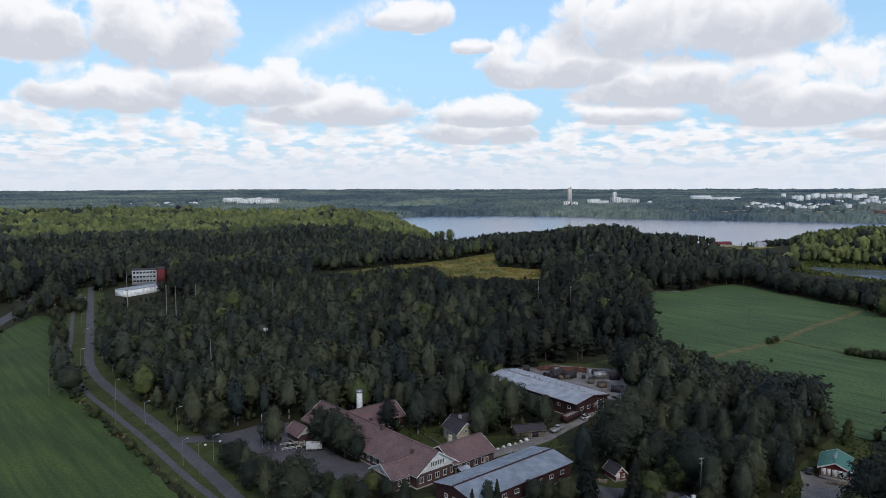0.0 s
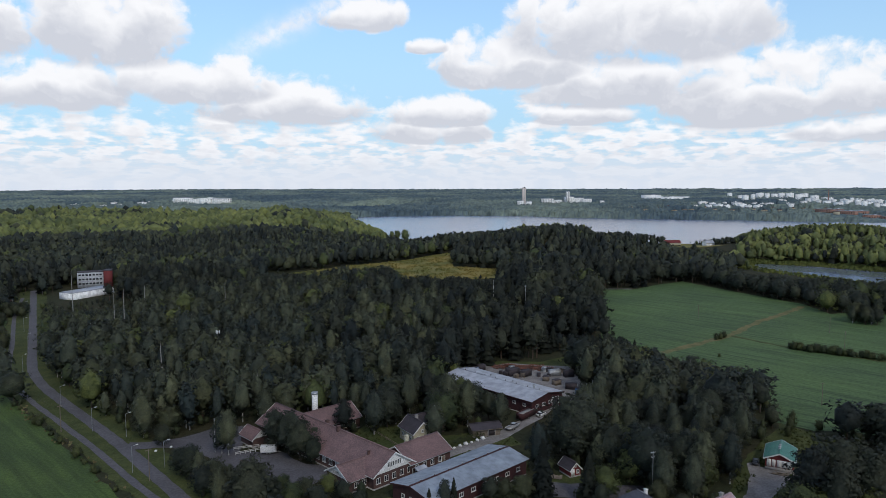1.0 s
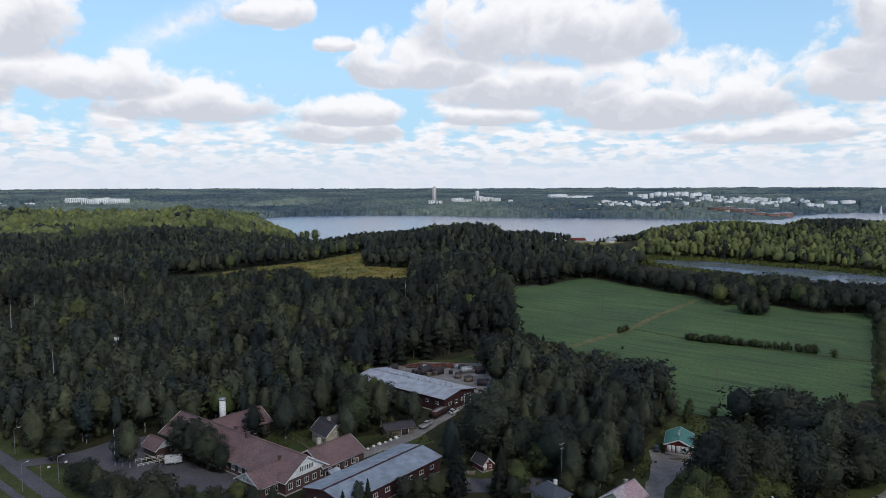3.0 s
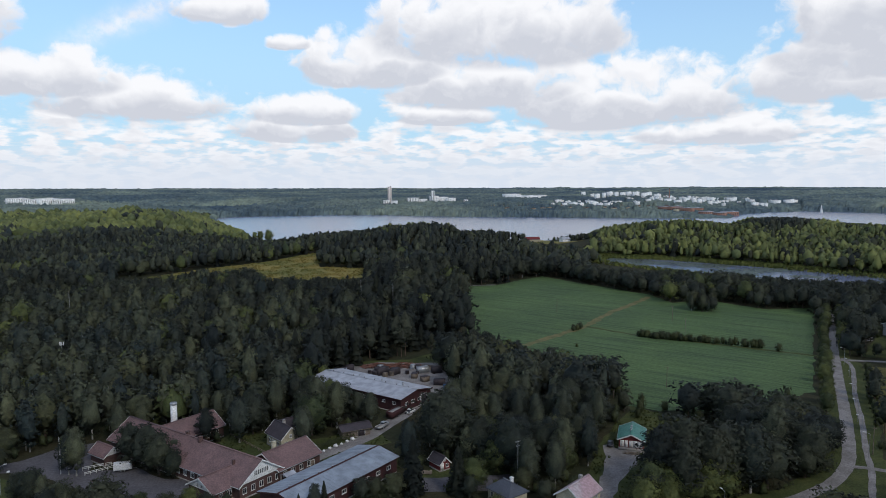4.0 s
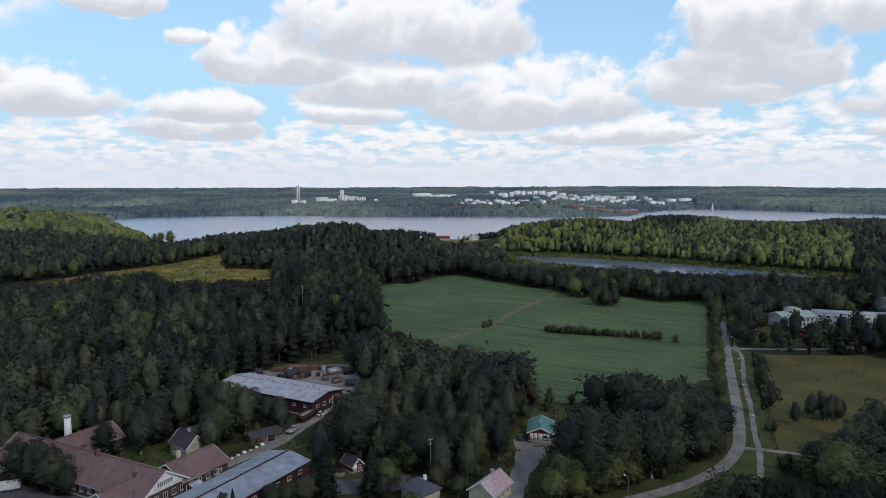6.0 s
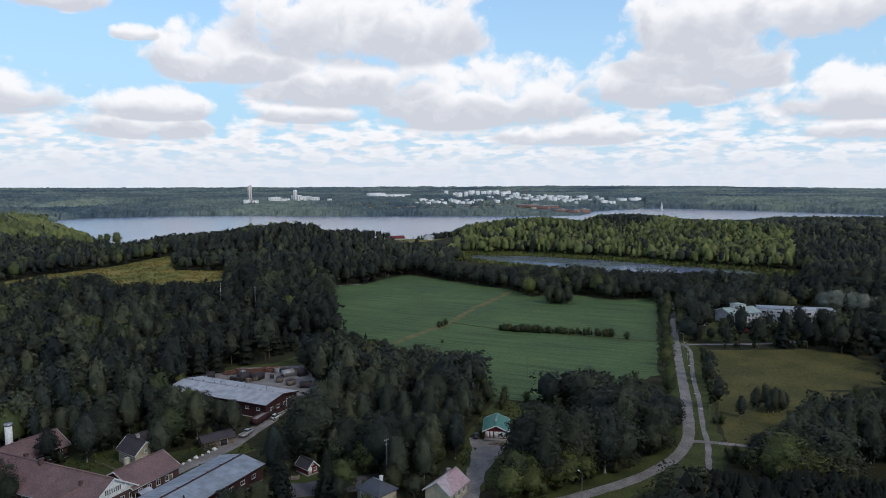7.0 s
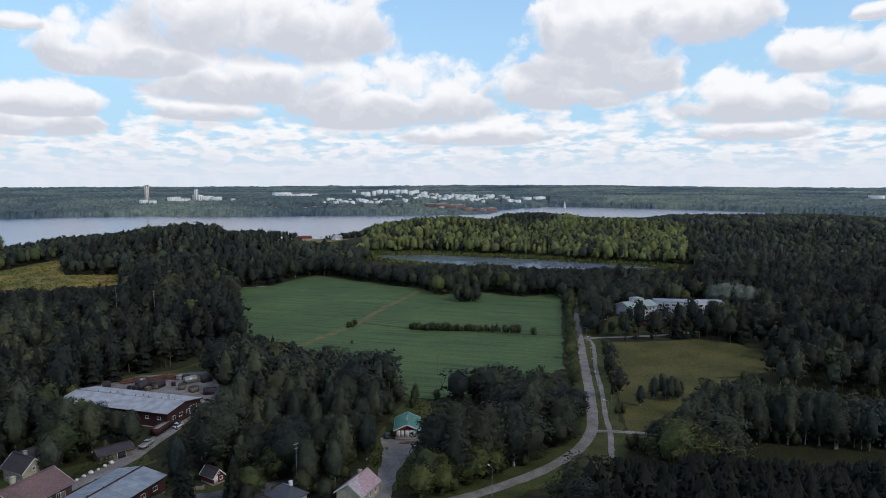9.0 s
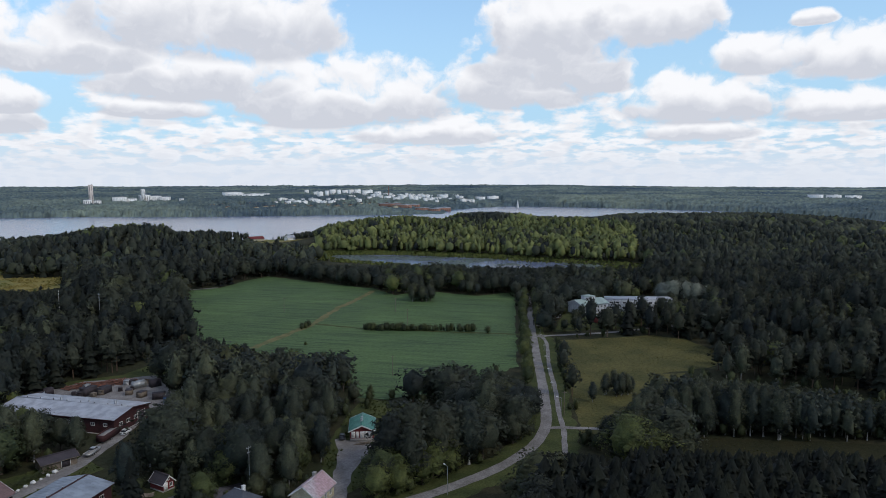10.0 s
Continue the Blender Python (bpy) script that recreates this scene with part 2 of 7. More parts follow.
M = {
    "soil": material("forest_floor", (0.030, 0.034, 0.017), 0.95, 0.1, (0.040, 0.037, 0.020), 0.05, 12, 0.2, 2.0),
    "crop": material("green_crop", (0.074, 0.120, 0.044), 0.85, 0.2, (0.058, 0.096, 0.039), 0.02, 40, 0.15, 3.0,
                     extra=streaks(0.707, 15.0, 0.3)),
    "crop_left": material("young_green_crop", (0.056, 0.086, 0.022), 0.85, 0.2, (0.043, 0.069, 0.020), 0.03, 40, 0.15, 3.0,
                          extra=streaks(0.72, 12.0, 0.25)),
    "meadow": material("dry_meadow_grass", (0.102, 0.092, 0.033), 0.9, 0.1, (0.068, 0.067, 0.024), 0.06, 14, 0.2, 2.0),
    "gold": material("ripening_grass", (0.22, 0.175, 0.055), 0.9, 0.1, (0.13, 0.13, 0.042), 0.025, 20, 0.2, 1.0),
    # grass with the shade of the trees put into its colour
    "strip": material("shade_darkened_strip_grass", (0.032, 0.030, 0.014), 0.9, 0.1, (0.024, 0.025, 0.012), 0.1, 10, 0.1, 4.0),
    "verge": material("roadside_grass", (0.068, 0.077, 0.027), 0.9, 0.1, (0.045, 0.056, 0.020), 0.15, 10, 0.1, 4.0),
    "dry": material("dry_field_margin", (0.15, 0.12, 0.06), 0.9, 0.1, (0.11, 0.10, 0.048), 0.1, 10, 0.1, 4.0),
    "track": material("dry_field_track", (0.165, 0.142, 0.066), 0.9, 0.1, (0.110, 0.110, 0.048), 0.15, 10, 0.1, 4.0),
    "asphalt": material("worn_asphalt", (0.098, 0.092, 0.100), 0.85, 0.3, (0.078, 0.074, 0.080), 0.12, 12, 0.01, 8.0),
    "gravel": material("pale_gravel", (0.235, 0.220, 0.210), 0.9, 0.2, (0.165, 0.152, 0.142), 0.2, 10, 0.03, 6.0),
    # base colour lighter and bluer than water, standing in for reflected sky
    "water": material("lake_water", (0.13, 0.15, 0.23), 0.22, 0.8, (0.11, 0.13, 0.20), 0.01, 8, 0.04, 0.35),
    "lily": material("lily_pads", (0.075, 0.095, 0.06), 0.5, 0.4, (0.055, 0.075, 0.05), 0.1, 9),
    "reed": material("reed_bed", (0.125, 0.135, 0.038), 0.9, 0.1, (0.085, 0.10, 0.03), 0.08, 9, 0.2, 2.0),
    "spruce": material("spruce_needles", (0.019, 0.022, 0.016), 0.75, 0.25, (0.013, 0.017, 0.013), 0.35, 5, tint=0.42),
    "pine": material("pine_needles", (0.047, 0.052, 0.040), 0.75, 0.25, (0.034, 0.039, 0.032), 0.35, 5, tint=0.5),
    "birch": material("birch_leaves", (0.084, 0.093, 0.064), 0.7, 0.3, (0.057, 0.064, 0.047), 0.35, 5, tint=0.6),
    "broadleaf": material("broad_leaves", (0.061, 0.067, 0.038), 0.7, 0.3, (0.042, 0.047, 0.029), 0.35, 5, tint=0.6),
    "alder": material("dark_alder_leaves", (0.046, 0.053, 0.037), 0.7, 0.3, (0.032, 0.038, 0.028), 0.35, 5, tint=0.5),
    "maple": material("yellow_green_leaves", (0.098, 0.114, 0.040), 0.7, 0.3, (0.064, 0.078, 0.031), 0.35, 5, tint=0.5),
    "slate_roof": material("dark_blue_grey_sheet_roof", (0.062, 0.068, 0.085), 0.5, 0.4, (0.048, 0.053, 0.066), 0.4, 8),
    "bush": material("bush_leaves", (0.062, 0.072, 0.028), 0.7, 0.3, (0.048, 0.058, 0.024), 0.4, 5, tint=0.42),
    "willow": material("silver_willow_leaves", (0.24, 0.26, 0.22), 0.7, 0.3, (0.18, 0.20, 0.17), 0.4, 5, tint=0.2),
    # far woods: haze, sun and cloud shade are put into the colour
    "haze_tinted_far_wood": material("haze_tinted_far_wood", (0.235, 0.285, 0.265), 0.85, 0.1, (0.115, 0.160, 0.195), 0.0035, 12, tint=0.5),
    # brighter leaf colour that stands in for sunlight on the woods
    "sun_tinted": material("sunlight_tinted_leaves", (0.215, 0.232, 0.086), 0.7, 0.2, (0.130, 0.150, 0.060), 0.012, 12, tint=0.35),
    "bark": material("grey_bark", (0.10, 0.075, 0.055), 0.9, 0.2, (0.07, 0.055, 0.045), 1.5, 6),
    "pine_bark": material("pine_bark", (0.115, 0.078, 0.055), 0.9, 0.2, (0.09, 0.065, 0.05), 0.4, 6),
    "birch_bark": material("birch_bark", (0.34, 0.33, 0.31), 0.8, 0.3, (0.16, 0.15, 0.14), 1.6, 4, amount=0.6),
    "red_roof": material("red_brown_roof_felt", (0.175, 0.108, 0.104), 0.85, 0.3, (0.135, 0.086, 0.084), 0.25, 10, 0.02, 6.0),
    "brick": material("dark_red_brick", (0.105, 0.060, 0.052), 0.85, 0.3, (0.075, 0.045, 0.042), 0.6, 8, extra=boards(0.3, 0.35)),
    "white": material("white_paint", (0.72, 0.71, 0.69), 0.6, 0.4, (0.6, 0.59, 0.57), 0.5, 6),
    "blue_roof": material("blue_grey_sheet_roof", (0.25, 0.285, 0.33), 0.5, 0.5, (0.21, 0.24, 0.28), 0.06, 6, metal=0.1),
    "pale_roof": material("pale_sheet_roof", (0.37, 0.385, 0.42), 0.5, 0.5, (0.32, 0.335, 0.37), 0.06, 6, metal=0.1),
    "maroon": material("maroon_boards", (0.062, 0.024, 0.025), 0.75, 0.3, (0.046, 0.020, 0.021), 0.8, 8, extra=stripes(0.6, 0.6, 0.4)),
    "glass": material("dark_window_glass", (0.02, 0.024, 0.03), 0.08, 0.6, (0.03, 0.034, 0.04), 0.5, 4),
    "dark_roof": material("dark_sheet_roof", (0.050, 0.040, 0.046), 0.7, 0.4, (0.036, 0.030, 0.034), 0.5, 8),
    "cream": material("cream_render", (0.44, 0.40, 0.29), 0.85, 0.2, (0.36, 0.32, 0.23), 0.6, 8),
    "pale_green_roof": material("pale_green_sheet_roof", (0.30, 0.37, 0.33), 0.5, 0.4, (0.25, 0.31, 0.28), 0.3, 8),
    "green_roof": material("green_sheet_roof", (0.055, 0.20, 0.155), 0.5, 0.5, (0.045, 0.16, 0.13), 0.5, 8),
    "red": material("falu_red_boards", (0.17, 0.032, 0.032), 0.8, 0.3, (0.13, 0.028, 0.028), 0.8, 8),
    "pink_roof": material("faded_pink_grey_roof", (0.40, 0.37, 0.385), 0.6, 0.4, (0.40, 0.23, 0.25), 0.16, 10, amount=0.7),
    "stone": material("grey_foundation", (0.30, 0.285, 0.27), 0.9, 0.2, (0.24, 0.225, 0.21), 0.8, 8),
    "town_white": material("pale_render", (0.88, 0.87, 0.85), 0.8, 0.2, (0.82, 0.81, 0.79), 0.02, 20),
    "town_brick": material("town_brick", (0.36, 0.20, 0.15), 0.85, 0.2, (0.30, 0.17, 0.13), 0.02, 20),
    "metal": material("galvanised_steel", (0.42, 0.43, 0.44), 0.45, 0.5, (0.34, 0.35, 0.36), 1.0, 8, metal=0.6),
    "wood": material("weathered_wood", (0.20, 0.165, 0.13), 0.9, 0.2, (0.15, 0.12, 0.095), 1.0, 8),
    "black": material("black_rubber_and_steel", (0.02, 0.02, 0.022), 0.6, 0.4, (0.03, 0.03, 0.032), 1.0, 8),
}

# ---- plan: outlines in metres, the camera above (0, 0) ----
LAKE = [(-127, 1770), (-42, 1826), (136, 1850), (309, 1813), (405, 1723), (544, 1640), (769, 1561), (930, 1475), (1060, 1430),
        (1120, 1500), (1200, 1600), (1400, 1690), (1540, 1715), (1706, 1440), (1773, 1171), (1800, 1058), (1755, 893),
        (1681, 647), (1640, 480), (1500, 560), (1450, 700), (1300, 950), (1150, 1120), (950, 1150), (750, 1080),
        (560, 1010), (430, 975), (385, 960), (300, 1050), (150, 1120), (75, 1050), (14, 945), (-4, 950), (-22, 1080), (-60, 1300), (-100, 1600)]
LAKE_ARM = [(-540, 2640), (-330, 2510), (-110, 2495), (-60, 2420), (-150, 2230), (-233, 2190), (-340, 2260), (-500, 2500)]
POND = [(345, 690), (372, 718), (430, 680), (490, 595), (515, 530), (545, 478), (553, 447), (500, 438), (455, 425), (420, 428),
        (404, 450), (400, 510), (380, 590), (350, 655)]
LEFT_FIELD = [(-250, 416), (-229, 416), (-185, 330), (-164, 285), (-139, 255), (-109, 221), (-86, 194), (-68, 171),
              (-45, 140), (-35, 100), (-140, 100), (-200, 230), (-236, 360)]
FIELD = [(143, 510), (172, 507), (200, 530), (226, 546), (244, 487), (262, 439), (259, 404), (286, 409), (303, 368),
         (335, 365), (259, 281), (201, 217), (157, 205), (133, 212), (122, 222), (133, 240), (123, 262), (113, 288), (104, 310), (103, 350), (123, 424)]
MEADOW = [(251, 241), (270, 232), (298, 220), (304, 204), (297, 188), (285, 171), (281, 165), (252, 170), (237, 175), (222, 168), (208, 160), (184, 151), (163, 146)]
STRIP = [(176, 124), (186, 128), (192, 120), (204.4, 109), (216, 98), (224, 90.7), (262, 55), (240, 40), (197, 79), (190, 85.6), (178, 94), (168.5, 104.7), (166, 112)]
GOLD_FIELD = [(-125, 585), (-77, 639), (-48, 673), (-10, 697), (37, 738), (57, 740), (48, 652), (90, 630), (78, 575), (33, 560), (0, 575), (-60, 580)]
CLEARING = [(125, 219), (131, 210), (141, 190), (136, 172), (116, 164), (104, 160), (84, 152), (80, 164), (91, 180), (102, 194)]
YARD = [(-84, 213), (-72, 217), (-62, 225), (-50, 229), (-49, 212), (-48, 205), (-38, 206), (-28, 196), (-22, 193), (-18, 186), (-24, 181), (-38, 183), (-46, 190), (-53, 198), (-61, 205), (-70, 209)]
STACK_YARD = [(28, 284), (34, 297), (48, 302), (72, 294), (72, 262), (66, 246), (55, 236), (50, 240)]
FRONT_YARD = [(-12, 170), (5, 154), (36, 172), (64, 172), (62, 182), (38, 184), (30, 178)]
GARDEN = [(-24, 200), (-12, 226), (0, 224), (14, 214), (32, 222), (36, 206), (18, 196), (6, 200), (-6, 190)]
FARM_FIELD = [(360, 955), (395, 960), (420, 905), (415, 860), (380, 850), (345, 900)]
HOUSE_YARD = [(262, 256), (300, 285), (332, 300), (372, 292), (392, 272), (368, 243), (330, 236), (290, 244)]
BACK_GREEN = [(36, 300), (42, 306), (62, 303), (74, 312), (84, 340), (92, 338), (82, 300), (72, 292)]
NEAR_LEFT = [(-200, 60), (0, 60), (0, 120), (-44, 156), (-50, 168), (-61, 184), (-79, 208), (-105, 240), (-140, 240)]
WAREHOUSE_FRONT = [(30, 214), (34, 204), (50, 207), (64, 228), (74, 250), (66, 262), (48, 236), (40, 240), (20, 262), (10, 258), (20, 236)]
OFFICE_YARD = [(-240, 465), (-208, 462), (-196, 520), (-200, 548), (-262, 550)]
COUNTRY_EDGE = [(-330, 300), (-222, 300), (-238, 360), (-252, 416), (-264, 446), (-292, 458), (-300, 420)]
ROAD_SOUTH = [(92, 100), (112, 114), (134, 131), (150, 141), (162, 157), (150, 150), (138, 143.5), (123, 139), (109, 137.5), (92, 137)]
SCHOOL_FRONT = [(-84, 212), (-70, 218), (-50, 231), (-38, 216), (-15, 185), (-8, 160), (-50, 160), (-66, 196)]
ACCESS_SIDE = [(20, 196), (24, 188), (44, 187), (45.5, 205), (34, 207)]
MEADOW_FOOT = [(163, 146), (184, 151), (208, 160), (222, 168), (237, 175), (250, 168), (232, 157), (204, 146), (182, 139), (170, 140)]
WING_FRONT = [(-12, 182), (-5, 168), (14, 174), (28, 198), (16, 206), (9, 202), (0, 196)]
LODGE_PARKING = [(288, 284), (294, 281), (316, 303), (312, 305)]
CLEARINGS = [LODGE_PARKING, WING_FRONT, NEAR_LEFT, MEADOW_FOOT, ROAD_SOUTH, SCHOOL_FRONT, ACCESS_SIDE, OFFICE_YARD, COUNTRY_EDGE, WAREHOUSE_FRONT, LEFT_FIELD, FIELD, MEADOW, STRIP, GOLD_FIELD, CLEARING, YARD, STACK_YARD, FRONT_YARD, GARDEN, FARM_FIELD, HOUSE_YARD, BACK_GREEN]

ROAD_LEFT = [(-30.6, 141.5), (-58.9, 178.3), (-75.5, 199.6), (-90.5, 218.4), (-112.3, 244.2), (-136.3, 272.6), (-151.6, 293.5), (-163.5, 314.2), (-195.3, 377.8), (-230.8, 448.3), (-272.7, 532.2)]
PATH_LEFT = [(-41.3, 148.9), (-58.4, 170.3), (-70.8, 184.1), (-91.9, 209.4), (-112.8, 233.2), (-135.8, 259.2), (-148.3, 274.9), (-168.5, 304.9), (-196.3, 360.1), (-229.3, 424.0), (-251.3, 471.9), (-263.3, 498.9)]
SIDE_LEFT = [(-84, 212), (-78, 212), (-72, 214), (-62, 217)]
FAR_LEFT_ROAD = [(-200, 250), (-240, 345), (-258, 400), (-274, 449), (-300, 520), (-345, 640)]
ACCESS = [(8, 196), (15.5, 201.6), (28.6, 211.1), (37.6, 221.6), (45, 230.1), (52, 241), (60, 252)]
ROAD_RIGHT = [(78, 141), (94.9, 139.6), (109.3, 139.9), (123.7, 141.4), (140, 146), (151.5, 152.1), (161.7, 160.2), (173.5, 172.4), (193.8, 194.7), (215.9, 220), (236.6, 243.2), (261.8, 271.5), (288.2, 300.1), (330, 346)]
PATH_RIGHT = [(147, 137.5), (151.7, 142.3), (161.5, 152.2), (171.6, 163.9), (193.1, 187.1), (214.1, 211), (242, 240.4), (252, 256)]
SPUR = [(156, 156), (161, 154), (170, 146), (178, 139)]
LANE = [(246, 254), (252.4, 251.9), (271.9, 243.2), (291.4, 236), (310.9, 231.6), (335, 226)]
DRIVE = [(76, 146), (81, 154), (86.5, 162), (94, 171), (100, 178)]
DRIVE_LOOP = [(112, 183), (119, 188), (120.5, 183), (118, 173)]
TRACK = [(256.9, 429.6), (230, 405), (203.9, 383.7), (173.9, 353.2), (150, 335), (122, 316)]
DITCH = [(171.1, 349), (187.6, 321.5), (219, 288.5), (247, 260)]
FIELD_LANE = [(120, 516), (146, 512), (172, 509)]
ROADS = [(ROAD_LEFT, 4.5), (PATH_LEFT, 5), (SIDE_LEFT, 5), (FAR_LEFT_ROAD, 7), (ACCESS, 5), (ROAD_RIGHT, 6), (PATH_RIGHT, 5), (SPUR, 4), (LANE, 5), (DRIVE, 6), (DRIVE_LOOP, 4)]
LINDEN_ROW = [(180, 188), (296, 316)]


def inside(poly, x, y):
    """Which of the points lie in the outline."""
    p = np.array(poly, float)
    q = np.roll(p, -1, 0)
    res = np.zeros(np.shape(x), bool)
    for (ax, ay), (bx, by) in zip(p, q):
        cross = (ay > y) != (by > y)
        res ^= cross & (x < (bx - ax) * (y - ay) / (by - ay + 1e-12) + ax)
    return res


def line_distance(points, x, y, closed=False):
    p = np.array(points, float)
    ends = np.roll(p, -1, 0) if closed else p[1:]
    best = np.full(np.shape(x), 1e9)
    for a, b in zip(p, ends):
        d = b - a
        k = np.clip(((x - a[0]) * d[0] + (y - a[1]) * d[1]) / (d @ d), 0, 1)
        best = np.minimum(best, np.hypot(x - a[0] - k * d[0], y - a[1] - k * d[1]))
    return best


def shore(poly, x, y):
    """Metres from the shore, negative in the water."""
    d = line_distance(poly, x, y, True)
    return np.where(inside(poly, x, y), -d, d)


def smooth(a, b, v):
    k = np.clip((v - a) / (b - a), 0, 1)
    return k * k * (3 - 2 * k)


def soft_noise(x, y, size, seed=0):
    """Smooth noise from -1 to 1 for arrays."""
    gen = np.random.default_rng(seed)
    total = 0.0
    for n in range(7):
        a, f, p = gen.uniform(0, 6.28), gen.uniform(0.7, 1.6) / size, gen.uniform(0, 6.28)
        total = total + np.sin((x * math.cos(a) + y * math.sin(a)) * f * 2 + p + 1.5 * np.sin((x * math.sin(a) - y * math.cos(a)) * f + p * 2))
    return total / 4.0


HILLS = [(168, 785, 23, 72), (60, 840, 4, 90), (-165, 1260, 29, 120), (-570, 2130, 14, 180), (900, 640, 12, 170), (640, 830, 9, 110),
         (-700, 1500, 8, 300), (-1200, 1300, 12, 400), (1120, 860, 6, 130), (330, 760, 5, 60), (505, 830, 17, 80), (730, 850, 12, 110), (1150, 600, 12, 140)]
WATERS = [(LAKE, -8.0, 150.0), (LAKE_ARM, -8.0, 200.0), (POND, -6.0, 90.0)]


def height(x, y):
    x, y = np.asarray(x, float), np.asarray(y, float)
    r, az = np.hypot(x, y), np.degrees(np.arctan2(x, y))
    z = np.zeros(x.shape)
    for hx, hy, a, s in HILLS:
        z += a * np.exp(-((x - hx) ** 2 + (y - hy) ** 2) / (2 * s * s))
    z += smooth(1800, 2600, r) * 12 + smooth(2700, 4600, r) * (8 + 6 * soft_noise(x, y, 900, 3))
    z -= 8 * smooth(640, 900, r) * (1 - smooth(1200, 1900, r))
    z += smooth(900, 2200, r) * 3 * soft_noise(x, y, 260, 5)
    z *= smooth(590, 720, r)
    z += 12 * np.exp(-((x - 420) ** 2 + (y - 150) ** 2) / (2 * 75**2)) * smooth(59, 66, az) * smooth(320, 390, r)
    for poly, level, reach in WATERS:
        d = shore(poly, x, y)
        k = smooth(0, reach, d)
        z = np.where(d > 0, (level + 0.6) * (1 - k) + z * k, level - 4 * smooth(0, 25, -d))
    return z


def mesh_object(name, verts, faces, mats, parent=None, index=None, tint=None, flat=True, soft=None):
    """One mesh from arrays; faces all have the same number of corners, or are lists."""
    me = bpy.data.meshes.new(name)
    if isinstance(faces, np.ndarray):
        n, k = faces.shape
        me.vertices.add(len(verts))
        me.vertices.foreach_set("co", np.asarray(verts, np.float32).ravel())
        me.loops.add(n * k)
        me.loops.foreach_set("vertex_index", faces.ravel().astype(np.int32))
        me.polygons.add(n)
        me.polygons.foreach_set("loop_start", np.arange(0, n * k, k, dtype=np.int32))
        if index is not None:
            me.polygons.foreach_set("material_index", np.asarray(index, np.int32))
        me.update(calc_edges=True)
    else:
        me.from_pydata([tuple(v) for v in verts], [], faces)
    if tint is not None:
        me.attributes.new("tint", "FLOAT", "POINT").data.foreach_set("value", np.asarray(tint, np.float32))
    if soft is not None:
        me.attributes.new("soft", "FLOAT_VECTOR", "POINT").data.foreach_set("vector", np.asarray(soft, np.float32).ravel())
    for m in mats if isinstance(mats, (list, tuple)) else [mats]:
        me.materials.append(m)
    if not flat:
        me.polygons.foreach_set("use_smooth", np.ones(len(me.polygons), bool))
    ob = new(name, me)
    if parent is not None:
        ob.parent = parent
    return ob


# ---- ground: one sheet to the horizon ----
def build_ground():
    rings = np.concatenate([[0, 60, 120], np.arange(150, 620, 12), np.arange(620, 2000, 20), np.geomspace(2000, 4960, 60)])
    angles = np.concatenate([np.arange(-42, 78, 0.6), np.arange(78, 318, 5)])
    r, a = np.meshgrid(rings, np.radians(angles), indexing="ij")
    x, y = r * np.sin(a), r * np.cos(a)
    z = height(x, y)
    verts = np.stack([x, y, z], -1).reshape(-1, 3)
    m = len(angles)
    i, j = np.meshgrid(np.arange(len(rings) - 1), np.arange(m), indexing="ij")
    k = (j + 1) % m
    faces = np.stack([i * m + j, (i + 1) * m + j, (i + 1) * m + k, i * m + k], -1).reshape(-1, 4)
    faces = faces[:, ::-1]
    tagged(mesh_object("ground", verts, faces, M["soil"], flat=False), "dark mossy forest ground reaching to the horizon", "ground", kind="structure")


build_ground()


def rough_outline(poly, step=4.0, jitter=0.8, seed=1):
    gen = np.random.default_rng(seed)
    out = []
    p = np.array(poly, float)
    for a, b in zip(p, np.roll(p, -1, 0)):
        n = max(1, int(np.hypot(*(b - a)) / step))
        for k in range(n):
            out.append(tuple(a + (b - a) * k / n + gen.uniform(-jitter, jitter, 2)))
    return out


def sheet(name, poly, z, mat, label, category, jitter=0.8, step=4.0):
    """A flat patch of ground cover with a ragged edge."""
    bm = bmesh.new()
    pts = rough_outline(poly, step, jitter)
    face = bm.faces.new([bm.verts.new((x, y, z)) for x, y in pts])
    bmesh.ops.triangulate(bm, faces=[face])
    me = bpy.data.meshes.new(name)
    bm.normal_update()
    if sum(f.normal.z for f in bm.faces) < 0:
        bmesh.ops.reverse_faces(bm, faces=bm.faces)
    bm.to_mesh(me)
    bm.free()
    me.materials.append(mat)
    return tagged(new(name, me), label, category, kind="structure")


def draped(name, poly, step, lift, mat, label, category):
    """A patch that follows the slope."""
    p = np.array(poly)
    gx, gy = np.arange(p[:, 0].min() - step, p[:, 0].max() + step, step), np.arange(p[:, 1].min() - step, p[:, 1].max() + step, step)
    x, y = np.meshgrid(gx, gy, indexing="ij")
    cell = inside(poly, x[:-1, :-1] + step / 2, y[:-1, :-1] + step / 2)
    z = height(x, y) + lift
    m = len(gy)
    i, j = np.nonzero(cell)
    faces = np.stack([i * m + j, (i + 1) * m + j, (i + 1) * m + j + 1, i * m + j + 1], -1)
    return tagged(mesh_object(name, np.stack([x, y, z], -1).reshape(-1, 3), faces, mat), label, category, kind="structure")


def curve_points(points, step=3.0):
    """A smooth line through the points."""
    p = np.array(points, float)
    q = np.vstack([2 * p[0] - p[1], p, 2 * p[-1] - p[-2]])
    out = []
    for i in range(1, len(q) - 2):
        n = max(2, int(np.hypot(*(q[i + 1] - q[i])) / step))
        for t in np.arange(n) / n:
            a, b, c, d = q[i - 1:i + 3]
            out.append(0.5 * (2 * b + (c - a) * t + (2 * a - 5 * b + 4 * c - d) * t**2 + (3 * b - a - 3 * c + d) * t**3))
    out.append(p[-1])
    return np.array(out)


